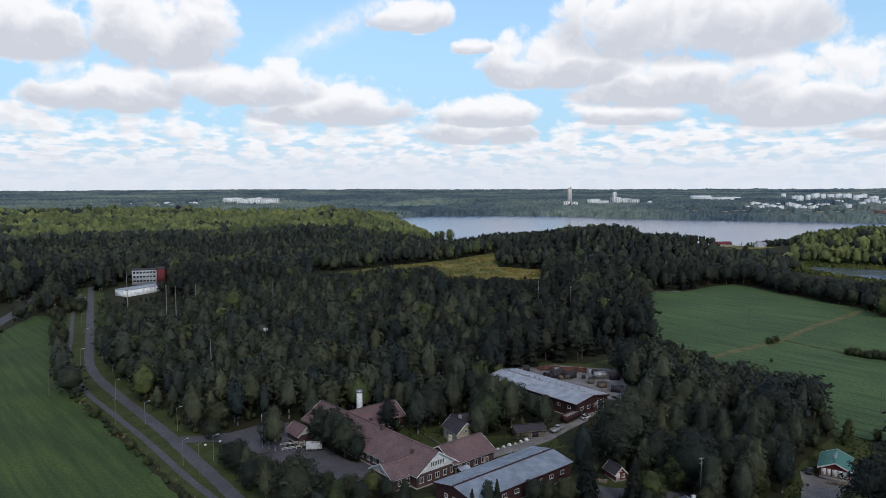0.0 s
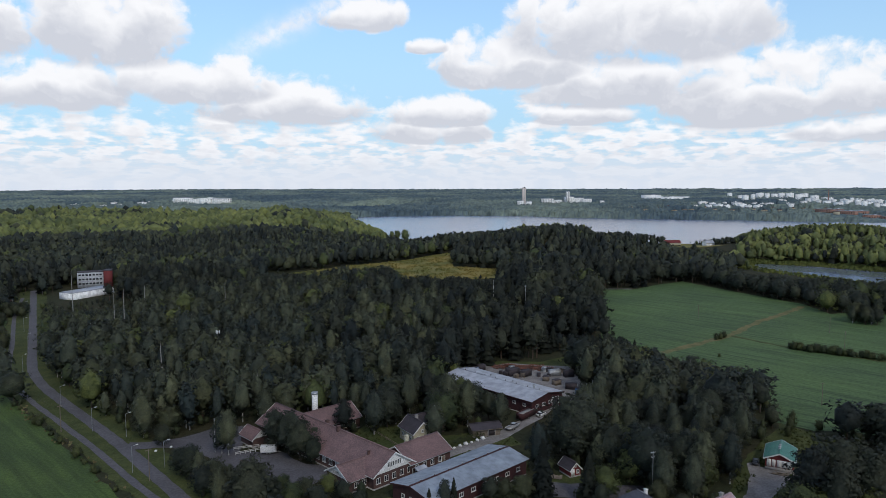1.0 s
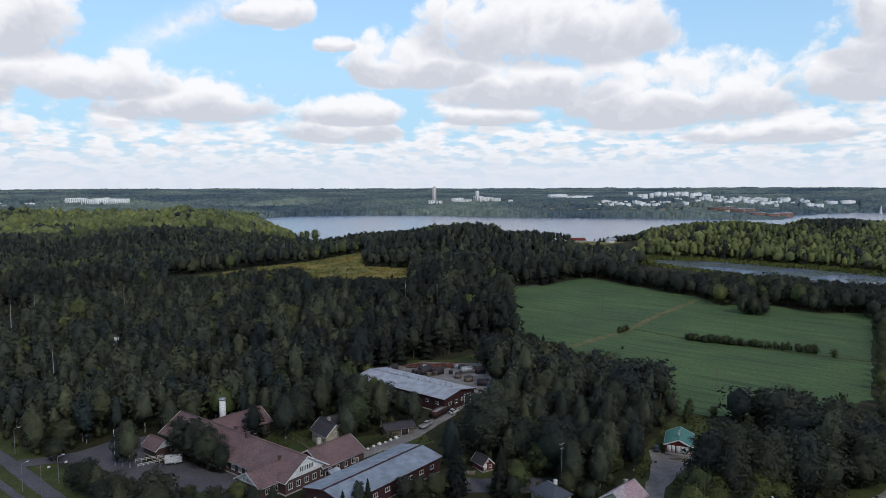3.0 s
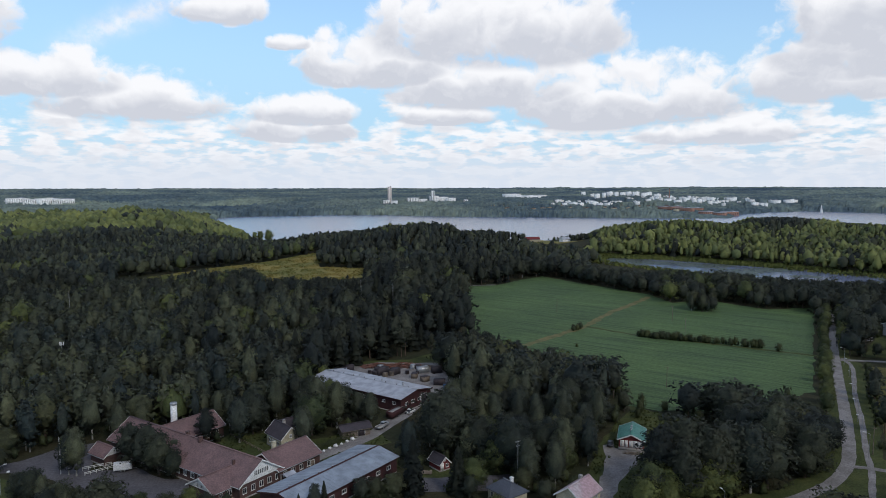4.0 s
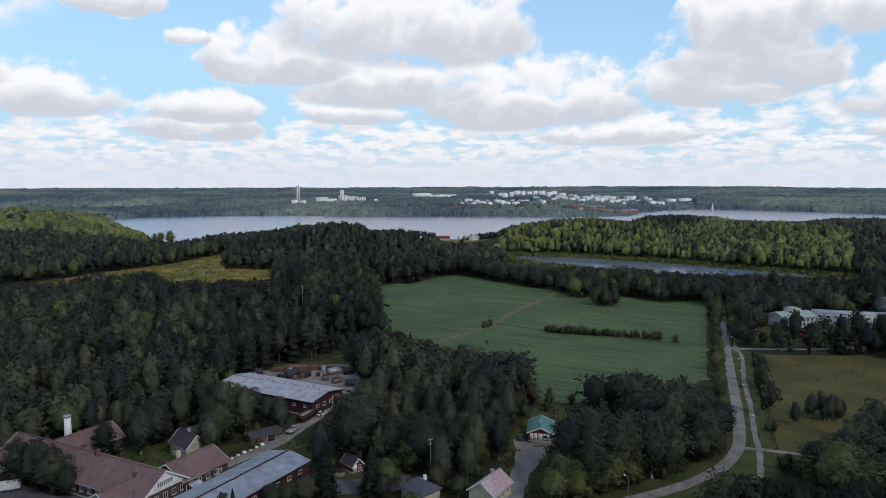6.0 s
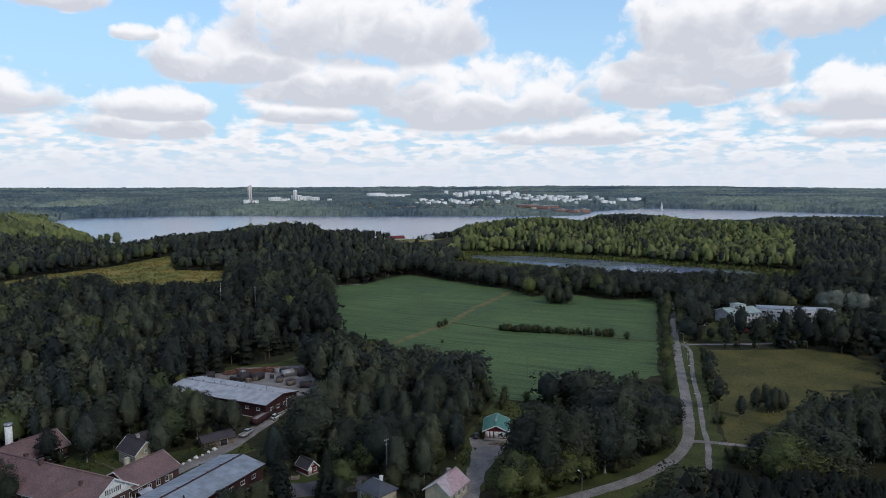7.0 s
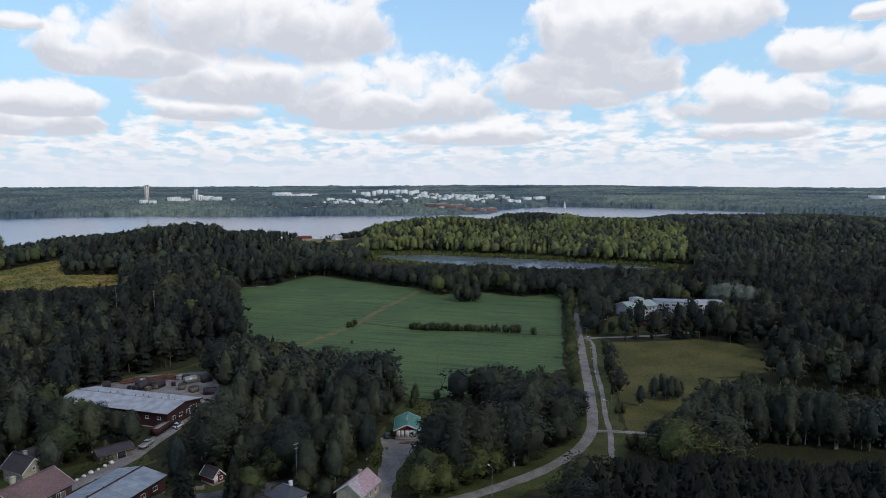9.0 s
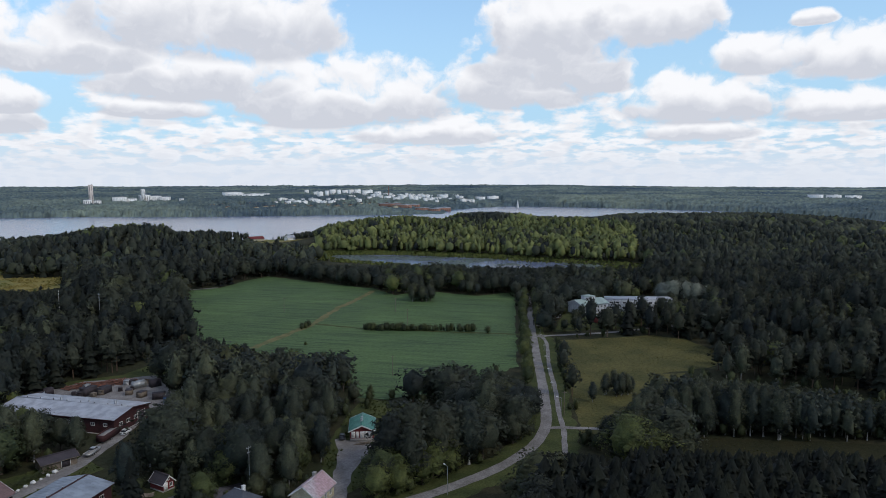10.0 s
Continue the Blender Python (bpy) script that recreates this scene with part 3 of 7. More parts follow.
def ribbon(name, points, width, z, mat, label, category="road", ragged=0.15, crown=0.04):
    c = curve_points(points)
    d = np.gradient(c, axis=0)
    d /= np.linalg.norm(d, axis=1)[:, None]
    side = np.stack([d[:, 1], -d[:, 0]], -1)
    gen = np.random.default_rng(len(c))
    rows = []
    for k in (-0.5, -0.25, 0, 0.25, 0.5):
        w = width * k + (gen.uniform(-ragged, ragged, len(c)) if abs(k) == 0.5 else 0)
        xy = c + side * np.reshape(w, (-1, 1))
        rows.append(np.column_stack([xy, np.full(len(c), z + crown * (1 - 4 * k * k))]))
    verts = np.stack(rows, 1)
    n = len(c)
    i, j = np.meshgrid(np.arange(n - 1), np.arange(4), indexing="ij")
    faces = np.stack([i * 5 + j, i * 5 + j + 1, (i + 1) * 5 + j + 1, (i + 1) * 5 + j], -1).reshape(-1, 4)
    return tagged(mesh_object(name, verts.reshape(-1, 3), faces, mat, flat=False), label, category, kind="structure")


sheet("left_crop_field", LEFT_FIELD, 0.04, M["crop_left"], "green crop field beside the village road", "field")
sheet("crop_field", FIELD, 0.04, M["crop"], "wide green crop field crossed by a dry track", "field")
sheet("meadow", MEADOW, 0.04, M["meadow"], "yellow-green uncut meadow beside a footpath", "meadow")
sheet("meadow_foot", MEADOW_FOOT, 0.035, M["meadow"], "rough meadow grass running into the wood", "meadow")
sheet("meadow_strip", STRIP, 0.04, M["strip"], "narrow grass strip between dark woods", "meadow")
draped("ripening_field", GOLD_FIELD, 3.0, 0.35, M["gold"], "golden ripening field on a forest slope", "field")
draped("farm_meadow", FARM_FIELD, 4.0, 0.5, M["gold"], "bright mown field by the lake shore", "field")
sheet("garage_clearing", CLEARING, 0.03, M["verge"], "rough grass clearing round the garage", "grass")
sheet("house_garden", HOUSE_YARD, 0.03, M["verge"], "grass yard round the white house", "grass")
sheet("garden_lawn", GARDEN, 0.03, M["verge"], "lawn between the building wings", "grass")
sheet("back_green", BACK_GREEN, 0.03, M["verge"], "grass glade behind the storage yard", "grass")
sheet("school_yard", YARD, 0.05, M["asphalt"], "asphalt yard before the long brick building", "yard")
sheet("storage_yard", STACK_YARD, 0.05, M["gravel"], "gravel storage yard behind the warehouse", "yard")
sheet("front_yard", FRONT_YARD, 0.045, M["verge"], "grass and gravel yard before the warehouse", "yard")
sheet("gravel_apron", [(38, 169), (63, 166), (64, 175), (40, 178)], 0.06, M["asphalt"], "grey yard before the red cabin", "yard")
sheet("lodge_parking", LODGE_PARKING, 0.06, M["gravel"], "gravel parking place beside the lane", "yard", 0.5, 3.0)
ribbon("road_verge", ROAD_LEFT, 16, 0.02, M["verge"], "grass verge along the village road", "verge", 1.0, 0)
ribbon("road_verge", ROAD_RIGHT, 13, 0.045, M["verge"], "grass verge along the gravel road", "verge", 1.0, 0)
ribbon("path_verge", PATH_RIGHT, 9, 0.05, M["verge"], "grass verge along the footpath", "verge", 1.0, 0)
ribbon("path_verge", PATH_LEFT, 7, 0.05, M["verge"], "rough grass bank along the cycle path", "verge", 1.0, 0)
ribbon("middle_verge", [((a[0] + b[0]) / 2, (a[1] + b[1]) / 2) for a, b in zip(ROAD_LEFT[1:7], PATH_LEFT[1:7])], 4.0, 0.07, M["verge"], "mown grass strip between road and cycle path", "verge", 0.3, 0)
ribbon("village_road", ROAD_LEFT, 4.0, 0.10, M["asphalt"], "worn grey asphalt village road")
ribbon("cycle_path", PATH_LEFT, 2.1, 0.10, M["asphalt"], "narrow asphalt cycle path beside the road", "path")
ribbon("side_road", SIDE_LEFT, 6.0, 0.14, M["asphalt"], "asphalt turn-off into the yard")
ribbon("country_road", FAR_LEFT_ROAD, 7.0, 0.10, M["asphalt"], "asphalt country road along the field")
ribbon("access_road", ACCESS, 5.0, 0.10, M["gravel"], "dusty access road between the warehouses")
ribbon("gravel_road", ROAD_RIGHT, 3.7, 0.10, M["gravel"], "pale curving gravel road through the fields")
ribbon("footpath", PATH_RIGHT, 1.7, 0.10, M["gravel"], "gravel footpath beside the road", "path")
ribbon("crossing_path", SPUR, 2.2, 0.13, M["gravel"], "short gravel crossing path", "path")
ribbon("lane", LANE, 3.2, 0.10, M["gravel"], "gravel lane along the meadow", "path")
sheet("garage_forecourt", [(79, 151), (84.5, 163.8), (95, 179), (98.5, 188), (101.5, 188.5), (100.5, 184), (108.4, 180.6), (114.9, 186.6), (120, 189), (121.6, 185.8), (118.5, 173), (115.4, 173), (117.5, 182), (111, 180), (103.8, 174.5), (93.7, 166.5), (86.5, 160)], 0.07, M["gravel"], "gravel forecourt before the garage", "driveway")
ribbon("driveway", DRIVE, 5.0, 0.08, M["gravel"], "gravel driveway to the garage", "driveway", 0.6)
ribbon("driveway_loop", DRIVE_LOOP, 2.8, 0.06, M["gravel"], "gravel turning loop beside the garage", "driveway", 0.4)
ribbon("field_track", TRACK, 4.2, 0.07, M["track"], "dry brown track across the crop field", "track", 0.8)
ribbon("field_ditch", DITCH, 2.6, 0.065, M["verge"], "dry grassy ditch across the crop field", "ditch", 0.6)
ribbon("field_lane", FIELD_LANE, 3.0, 0.10, M["gravel"], "pale lane at the field edge", "track")


def water(name, poly, level, label):
    bm = bmesh.new()
    f = bm.faces.new([bm.verts.new((x, y, level)) for x, y in poly])
    bmesh.ops.triangulate(bm, faces=[f])
    bm.normal_update()
    if sum(q.normal.z for q in bm.faces) < 0:
        bmesh.ops.reverse_faces(bm, faces=bm.faces)
    me = bpy.data.meshes.new(name)
    bm.to_mesh(me)
    bm.free()
    me.materials.append(M["water"])
    tagged(new(name, me), label, "lake", kind="structure")


def wider(poly, by):
    p = np.array(poly, float)
    c = p.mean(0)
    return [tuple(q + (q - c) / np.linalg.norm(q - c) * by) for q in p]


water("lake", wider(LAKE, 15), -8.0, "wide pale blue lake with light ripples")
water("lake_arm", wider(LAKE_ARM, 15), -8.0, "narrow far arm of the lake")
water("pond", wider(POND, 10), -6.0, "still reedy pond reflecting the sky")

# ---- trees ----
gen = np.random.default_rng(7)


def unit(v):
    return v / (np.linalg.norm(v, axis=-1, keepdims=True) + 1e-9)


def leaves(centres, normals, size, stretch=1.0, down=0.0):
    """Leaf clumps: small three-sided pieces at the centres, facing the normals."""
    n = len(centres)
    t = unit(np.cross(normals, gen.normal(size=(n, 3))))
    b = np.cross(normals, t)
    if down:
        t = unit(t * (1 - down) + np.array([0, 0, -1.0]) * down)
        b = unit(np.cross(normals, t))
    s = size * gen.uniform(0.6, 1.35, (n, 1))
    corner = []
    for u, v in ((-0.8, -0.7), (1.1, -0.2), (-0.2, 0.95)):
        j = gen.uniform(0.7, 1.3, (n, 1))
        corner.append(centres + s * j * (u * t * stretch + v * b) * 0.6 + normals * s * gen.uniform(-0.25, 0.25, (n, 1)))
    return np.stack(corner, 1).reshape(-1, 3), np.arange(3 * n).reshape(-1, 3)


ICO_V = unit(np.array([(0, 0, 1), (0.89, 0, 0.45), (0.28, 0.85, 0.45), (-0.72, 0.53, 0.45), (-0.72, -0.53, 0.45), (0.28, -0.85, 0.45),
                       (0.72, 0.53, -0.45), (-0.28, 0.85, -0.45), (-0.89, 0, -0.45), (-0.28, -0.85, -0.45), (0.72, -0.53, -0.45), (0, 0, -1)], float))
ICO_F = np.array([(0, i + 1, (i + 1) % 5 + 1) for i in range(5)] + [(i + 1, 6 + i, (i + 1) % 5 + 1) for i in range(5)]
                 + [(6 + i, 6 + (i + 1) % 5, (i + 1) % 5 + 1) for i in range(5)] + [(11, 6 + (i + 1) % 5, 6 + i) for i in range(5)])


def finer(v, f):
    """Each triangle cut in four, the new corners pushed out to the sphere."""
    v, out, seen = list(map(tuple, v)), [], {}

    def middle(i, j):
        key = (min(i, j), max(i, j))
        if key not in seen:
            seen[key] = len(v)
            v.append(tuple(unit(np.array(v[i]) + np.array(v[j]))))
        return seen[key]

    for p, q, r in f:
        a, b, c = middle(p, q), middle(q, r), middle(r, p)
        out += [(p, a, c), (a, q, b), (c, b, r), (a, b, c)]
    return np.array(v), np.array(out)


ICO_FINE = finer(ICO_V, ICO_F)


def blob(centre, radius, uneven=0.25, fine=False):
    """An uneven closed lump, with the way that each of its corners faces."""
    d, f = ICO_FINE if fine else (ICO_V, ICO_F)
    v = d * np.asarray(radius) * (1 + gen.uniform(-uneven, uneven, (len(d), 1))) + centre
    return v, f, unit(d / np.asarray(radius))


def stem(p0, p1, r0, r1, sides=5):
    p0, p1 = np.array(p0, float), np.array(p1, float)
    d = unit(p1 - p0)
    t = unit(np.cross(d, (0.3, 0.8, 0.1)))
    b = np.cross(d, t)
    a = np.arange(sides) * 2 * np.pi / sides
    ring = np.cos(a)[:, None] * t + np.sin(a)[:, None] * b
    v = np.vstack([p0 + ring * r0, p1 + ring * r1])
    f = [(i, (i + 1) % sides, sides + (i + 1) % sides) for i in range(sides)] + [(i, sides + (i + 1) % sides, sides + i) for i in range(sides)]
    return v, np.array(f)


def joined(pieces):
    verts, faces, n = [], [], 0
    for v, f in pieces:
        verts.append(v)
        faces.append(f + n)
        n += len(v)
    return np.vstack(verts), np.vstack(faces)


SPHERE = unit(gen.normal(size=(4000, 3)))


# a crown one metre high: its middle, half its height and half its width
FORM = {"spruce": (0.42, 0.5, 0.17), "pine": (0.61, 0.37, 0.185), "birch": (0.55, 0.43, 0.165), "broadleaf": (0.54, 0.44, 0.31), "bush": (0.44, 0.48, 0.45)}
LUMP = {"pine": (1.15, 1.15, 0.62), "birch": (0.9, 0.9, 1.25), "broadleaf": (1, 1, 0.85), "bush": (1, 1, 0.8)}
LEAF = {"spruce": (0.038, 0.06), "pine": (0.025, 0.053, 0.115), "birch": (0.022, 0.049, 0.105), "broadleaf": (0.028, 0.061, 0.135), "bush": (0.055, 0.12, 0.28)}
POINTED = {"pine": 0.38, "birch": 0.32, "broadleaf": 0.08, "bush": 0.1, "spruce": 0.0}


def clusters_of(kind, count):
    """Lumps of leaves all round the crown: centres and radii."""
    mid, tall, wide = FORM[kind]
    out = []
    for k in range(count):
        h = mid - tall * 0.9 + tall * 1.76 * (k + gen.uniform(0.1, 0.9)) / count
        a = k * 2.4 + gen.uniform(-0.5, 0.5)
        reach = wide * math.sqrt(max(0.0, 1 - ((h - mid) / tall) ** 2)) * gen.uniform(0.55, 0.98)
        size = wide * gen.uniform(0.24, 0.42)
        out.append((np.array((reach * math.cos(a), reach * math.sin(a), h)), np.array(LUMP[kind]) * size))
    return out


def facing(kind, v):
    """The way that a place on the rounded crown faces."""
    mid, tall, wide = FORM[kind]
    return unit(np.column_stack([v[:, 0] / wide**2, v[:, 1] / wide**2, (v[:, 2] - mid) / tall**2]))


def narrowed(kind, v):
    """The crown drawn in towards its top."""
    mid, tall, wide = FORM[kind]
    k = 1 - POINTED[kind] * np.clip((v[:, 2:3] - mid) / tall, 0, 1)
    return np.hstack([v[:, :2] * k, v[:, 2:3]])


def assembled(kind, pieces, lift=0.2):
    """Corners, faces, soft normals and flecks of colour of a crown, from pieces with normals of their own."""
    verts, faces, soft, fleck, n = [], [], [], [], 0
    for v, f, own, vary in pieces:
        verts.append(narrowed(kind, v))
        faces.append(f + n)
        soft.append(unit(own * 0.42 + facing(kind, v) * 0.7 + (0, 0, lift)))
        fleck.append(np.repeat(gen.uniform(-vary, vary, len(v) // 3 + 1), 3)[:len(v)])
        n += len(v)
    return np.vstack(verts), np.vstack(faces), np.vstack(soft), np.concatenate(fleck)


def spruce_crown(detail):
    """Drooping star-shaped tiers of boughs round a stem, with sprays of needles."""
    base, wide = 0.04, 0.17
    tiers, arms = ((9, 7), (6, 5), (3, 4), (1, 5))[detail]
    pieces = []
    for k in range(tiers):
        h = base + (0.95 - base) * (k / tiers) ** 0.92
        r = wide * (1 - h) ** 0.85 + 0.012
        a = np.arange(2 * arms) * np.pi / arms + gen.uniform(0, 6)
        q = r * np.where(np.arange(2 * arms) % 2, 0.62, 1.08) * gen.uniform(0.85, 1.15, 2 * arms)
        drop = np.where(np.arange(2 * arms) % 2, 0.012, -0.012)
        ring = np.stack([np.cos(a) * q, np.sin(a) * q, h + drop], -1)
        top = np.array([[0, 0, min(1.02, h + 1.9 / tiers * (1 - base) * 0.8)]])
        v = np.vstack([ring, top])
        m = 2 * arms
        f = np.array([(i, (i + 1) % m, m) for i in range(m)])
        own = unit(np.column_stack([v[:, 0], v[:, 1], np.full(len(v), r * 0.8)]) + 1e-6)
        pieces.append((v, f, own, 0.06))
    if detail < 2:
        n = (430, 90)[detail]
        h = base + (0.99 - base) * (1 - np.sqrt(gen.uniform(0, 1, n)))
        a = gen.uniform(0, 6.28, n)
        r = (wide * (1 - h) ** 0.85 + 0.008) * gen.uniform(0.6, 1.15, n)
        c = np.stack([np.cos(a) * r, np.sin(a) * r, h], -1)
        nrm = unit(np.stack([np.cos(a), np.sin(a), gen.uniform(0.2, 1.2, n)], -1))
        v, f = leaves(c, unit(nrm + gen.normal(size=(n, 3)) * 0.3), LEAF["spruce"][detail], 1.3, 0.3)
        pieces.append((v, f, np.repeat(nrm, 3, 0), 0.2))
    return assembled("spruce", pieces)


def crown(kind, detail):
    """A crown for a tree one metre high, from detail 0 (near) to 3 (far)."""
    if kind == "spruce":
        return spruce_crown(detail)
    mid, tall, wide = FORM[kind]
    if detail == 3:
        a = np.arange(5) * 1.2566 + gen.uniform(0, 1)
        rings = [np.stack([np.cos(a + s) * wide * k, np.sin(a + s) * wide * k, np.full(5, mid + tall * z)], -1) * (1 + gen.uniform(-0.2, 0.2, (5, 1))) for s, k, z in ((0, 0.75, -0.8), (0.6, 1.05, 0.2))]
        v = np.vstack([*rings, [(0, 0, mid + tall * gen.uniform(0.9, 1.15))]])
        f = np.array([(i, (i + 1) % 5, 5 + i) for i in range(5)] + [((i + 1) % 5, 5 + (i + 1) % 5, 5 + i) for i in range(5)] + [(5 + i, 5 + (i + 1) % 5, 10) for i in range(5)])
        return assembled(kind, [(v, f, facing(kind, v), 0.1)])
    lumps = clusters_of(kind, (26, 13, 4)[detail])
    pieces = [(*blob((0, 0, mid), np.array((wide, wide, tall * 1.2)) * (0.68, 0.73, 0.77)[detail], 0.2, detail == 0), 0.08)]
    if detail == 0:
        pieces += [(*blob(c, r * 0.55, 0.3), 0.12) for c, r in lumps[::2]]
    n = (1900, 215, 20)[detail] if kind != "bush" else (440, 90, 12)[detail]
    d = SPHERE[gen.integers(4000, size=n)].copy()
    d[:, 2] = np.where(d[:, 2] < -0.6, -d[:, 2], d[:, 2])
    # most leaves lie over the whole crown, the others gather in tufts
    tuft = gen.uniform(0, 1, n) < (0.65, 0.6, 0.6)[detail]
    which = gen.integers(len(lumps), size=n)
    c, r = np.array([q[0] for q in lumps])[which], np.array([q[1] for q in lumps])[which]
    away = (d * (c - (0, 0, mid - tall * 0.4)) * (1, 1, 0.6)).sum(1)
    d = np.where((tuft & (away < 0))[:, None], -d, d)
    whole = np.array((wide, wide, tall))
    at = np.where(tuft[:, None], c + d * r * gen.uniform(0.8, 1.3, (n, 1)), np.array((0, 0, mid)) + d * whole * gen.uniform(0.72, 1.02, (n, 1)))
    own = unit(np.where(tuft[:, None], d / r, d / whole))
    v, f = leaves(at, unit(own + gen.normal(size=(n, 3)) * 0.45), LEAF[kind][detail], 1.0, 0.35 if kind == "birch" else 0.0)
    pieces.append((v, f, np.repeat(unit(own + gen.normal(size=(n, 3)) * 0.2), 3, 0), 0.25))
    return assembled(kind, pieces)


def trunk(kind, detail):
    lean = gen.uniform(-0.012, 0.012, 2)
    top = {"spruce": 0.9, "pine": 0.88, "birch": 0.9, "broadleaf": 0.6, "bush": 0.5}[kind]
    r = {"spruce": 0.012, "pine": 0.0125, "birch": 0.0105, "broadleaf": 0.018, "bush": 0.02}[kind]
    if detail >= 1:
        return stem((0, 0, -0.03), (*lean, top), r * 1.1, r * 0.4, 3)
    mid = np.array((*(lean * 1.5), top * 0.55))
    pieces = [stem((0, 0, -0.03), (0, 0, 0.04), r * 1.7, r * 1.1, 6), stem((0, 0, 0.04), mid, r * 1.1, r * 0.8, 6), stem(mid, (*lean, top), r * 0.8, r * 0.2, 6)]
    for k in range(4 if kind != "spruce" else 1):
        a, h = gen.uniform(0, 6.28), gen.uniform(0.4, 0.8) * top if kind != "pine" else gen.uniform(0.62, 0.85)
        w = 0.16 if kind == "broadleaf" else 0.08
        pieces.append(stem((lean[0], lean[1], h), (w * math.cos(a), w * math.sin(a), h + 0.1), r * 0.45, r * 0.12, 4))
    return joined(pieces)


KINDS = ("spruce", "pine", "birch", "broadleaf", "bush")
GROWTH = (("spruce", None), ("pine", None), ("birch", None), ("broadleaf", None), ("broadleaf", "alder"), ("broadleaf", "maple"))
BARK = {"spruce": "bark", "pine": "pine_bark", "birch": "birch_bark", "broadleaf": "bark", "bush": "bark"}
TREES = {(k, d): [(crown(k, d), trunk(k, d) if d < 2 else None) for _ in range((5, 7, 7, 7)[d])]
         for k in KINDS for d in range(4) if not (k == "bush" and d > 2)}
LABELS = {
    "spruce": ("tall dark green spruce with drooping boughs in the wood", "spruce"),
    "pine": ("tall pine with reddish bare trunk and dark crown", "pine"),
    "birch": ("slender birch with white trunk and hanging leaves", "birch"),
    "broadleaf": ("leafy broad-crowned green tree beside the yard", "tree"),
    "bush": ("low dense green bush on rough grass", "bush"),
}


def part(name, verts, faces, mat, parent, tint=None, flat=True, soft=None):
    return mesh_object(name, verts, faces, mat, parent, tint=tint, flat=flat, soft=soft)


PROTO = {}


def tree(kind, x, y, h, wide=1.0, z=None, material_key=None, label=None):
    """A near tree, an object of its own with trunk and crown."""
    variant = int(gen.integers(len(TREES[kind, 0])))
    key = (kind, variant, material_key, int(gen.integers(3)))
    m = pose(x, y, float(height(x, y)) if z is None else z, 0, 0, gen.uniform(0, 360))
    if key not in PROTO:
        ob = new(kind + ("_tree" if kind != "bush" else ""))
        ob.empty_display_size = 0.5
        (cv, cf, cn, ct), (tv, tf) = TREES[kind, 0][variant]
        part("trunk", tv, tf, M[BARK[kind]], ob, flat=False)
        part("crown", cv, cf, M[material_key or kind], ob, np.clip((0.2, 0.5, 0.8)[key[3]] + ct, 0, 1), soft=cn)
        tagged(ob, label or LABELS[kind][0], LABELS[kind][1], "trees" if kind != "bush" else "bushes")
        PROTO[key] = ob
        ob.matrix_world = m @ Matrix.Diagonal((h * wide, h * wide, h, 1))
        return ob
    ob = copy_thing(PROTO[key], m)
    ob.matrix_basis = m @ Matrix.Diagonal((h * wide, h * wide, h, 1))
    if label:
        tagged(ob, label)
    return ob


def stand(name, kind, detail, pos, h, wide, label, mat=None):
    """Many trees that nobody could count, as one mesh."""
    if len(pos) == 0:
        return
    protos = TREES[kind, detail]
    which = gen.integers(len(protos), size=len(pos))
    turn = gen.uniform(0, 6.28, len(pos))
    shade = np.clip(gen.normal(0.5, 0.28, len(pos)), 0, 1)
    V, Fc, I, T, S, n = [], [], [], [], [], 0
    for k, (c, t) in enumerate(protos):
        sel = np.nonzero(which == k)[0]
        if not len(sel):
            continue
        ca, sa = np.cos(turn[sel])[:, None], np.sin(turn[sel])[:, None]
        for slot, piece in ((0, c), (1, t)):
            if piece is None:
                continue
            v, f = piece[:2]
            q = piece[2] if len(piece) > 2 else v
            s = (h[sel] * wide[sel])[:, None]
            x = (v[None, :, 0] * ca - v[None, :, 1] * sa) * s + pos[sel, 0:1]
            y = (v[None, :, 0] * sa + v[None, :, 1] * ca) * s + pos[sel, 1:2]
            z = v[None, :, 2] * h[sel][:, None] + pos[sel, 2:3]
            V.append(np.stack([x, y, z], -1).reshape(-1, 3))
            Fc.append((f[None] + (np.arange(len(sel)) * len(v))[:, None, None]).reshape(-1, 3) + n)
            I.append(np.full(len(sel) * len(f), slot))
            S.append(np.stack([q[None, :, 0] * ca - q[None, :, 1] * sa, q[None, :, 0] * sa + q[None, :, 1] * ca, np.repeat(q[None, :, 2], len(sel), 0)], -1).reshape(-1, 3))
            T.append((shade[sel][:, None] + (piece[3] if len(piece) > 3 else 0.0) + np.zeros(len(v))).ravel())
            n += len(sel) * len(v)
    ob = mesh_object(name, np.vstack(V), np.vstack(Fc), [mat or M[kind], M[BARK[kind]]], index=np.concatenate(I), tint=np.concatenate(T), soft=np.vstack(S))
    return tagged(ob, label, "woodland", kind="stuff")


def scatter(r0, r1, spacing0, spacing1, seed):
    """Points over the sector that the camera sees, their spacing growing with distance."""
    g = np.random.default_rng(seed)
    out, r = [], r0
    while r < r1:
        s = spacing0 + (spacing1 - spacing0) * (r - r0) / (r1 - r0)
        a = np.radians(np.arange(-37, 73, np.degrees(s / r)))
        a = a + g.uniform(-0.45, 0.45, len(a)) * s / r
        q = r + g.uniform(-0.45, 0.45, len(a)) * s
        out.append(np.stack([q * np.sin(a), q * np.cos(a)], -1))
        r += s * 0.9
    return np.vstack(out)


TOWN_FRONT = [(620, 1900), (1130, 1640), (1330, 2060), (1120, 2300), (700, 2350)]
FOOTPRINTS = []  # filled with each building's outline, far ones widened towards the camera, before the woods are planted


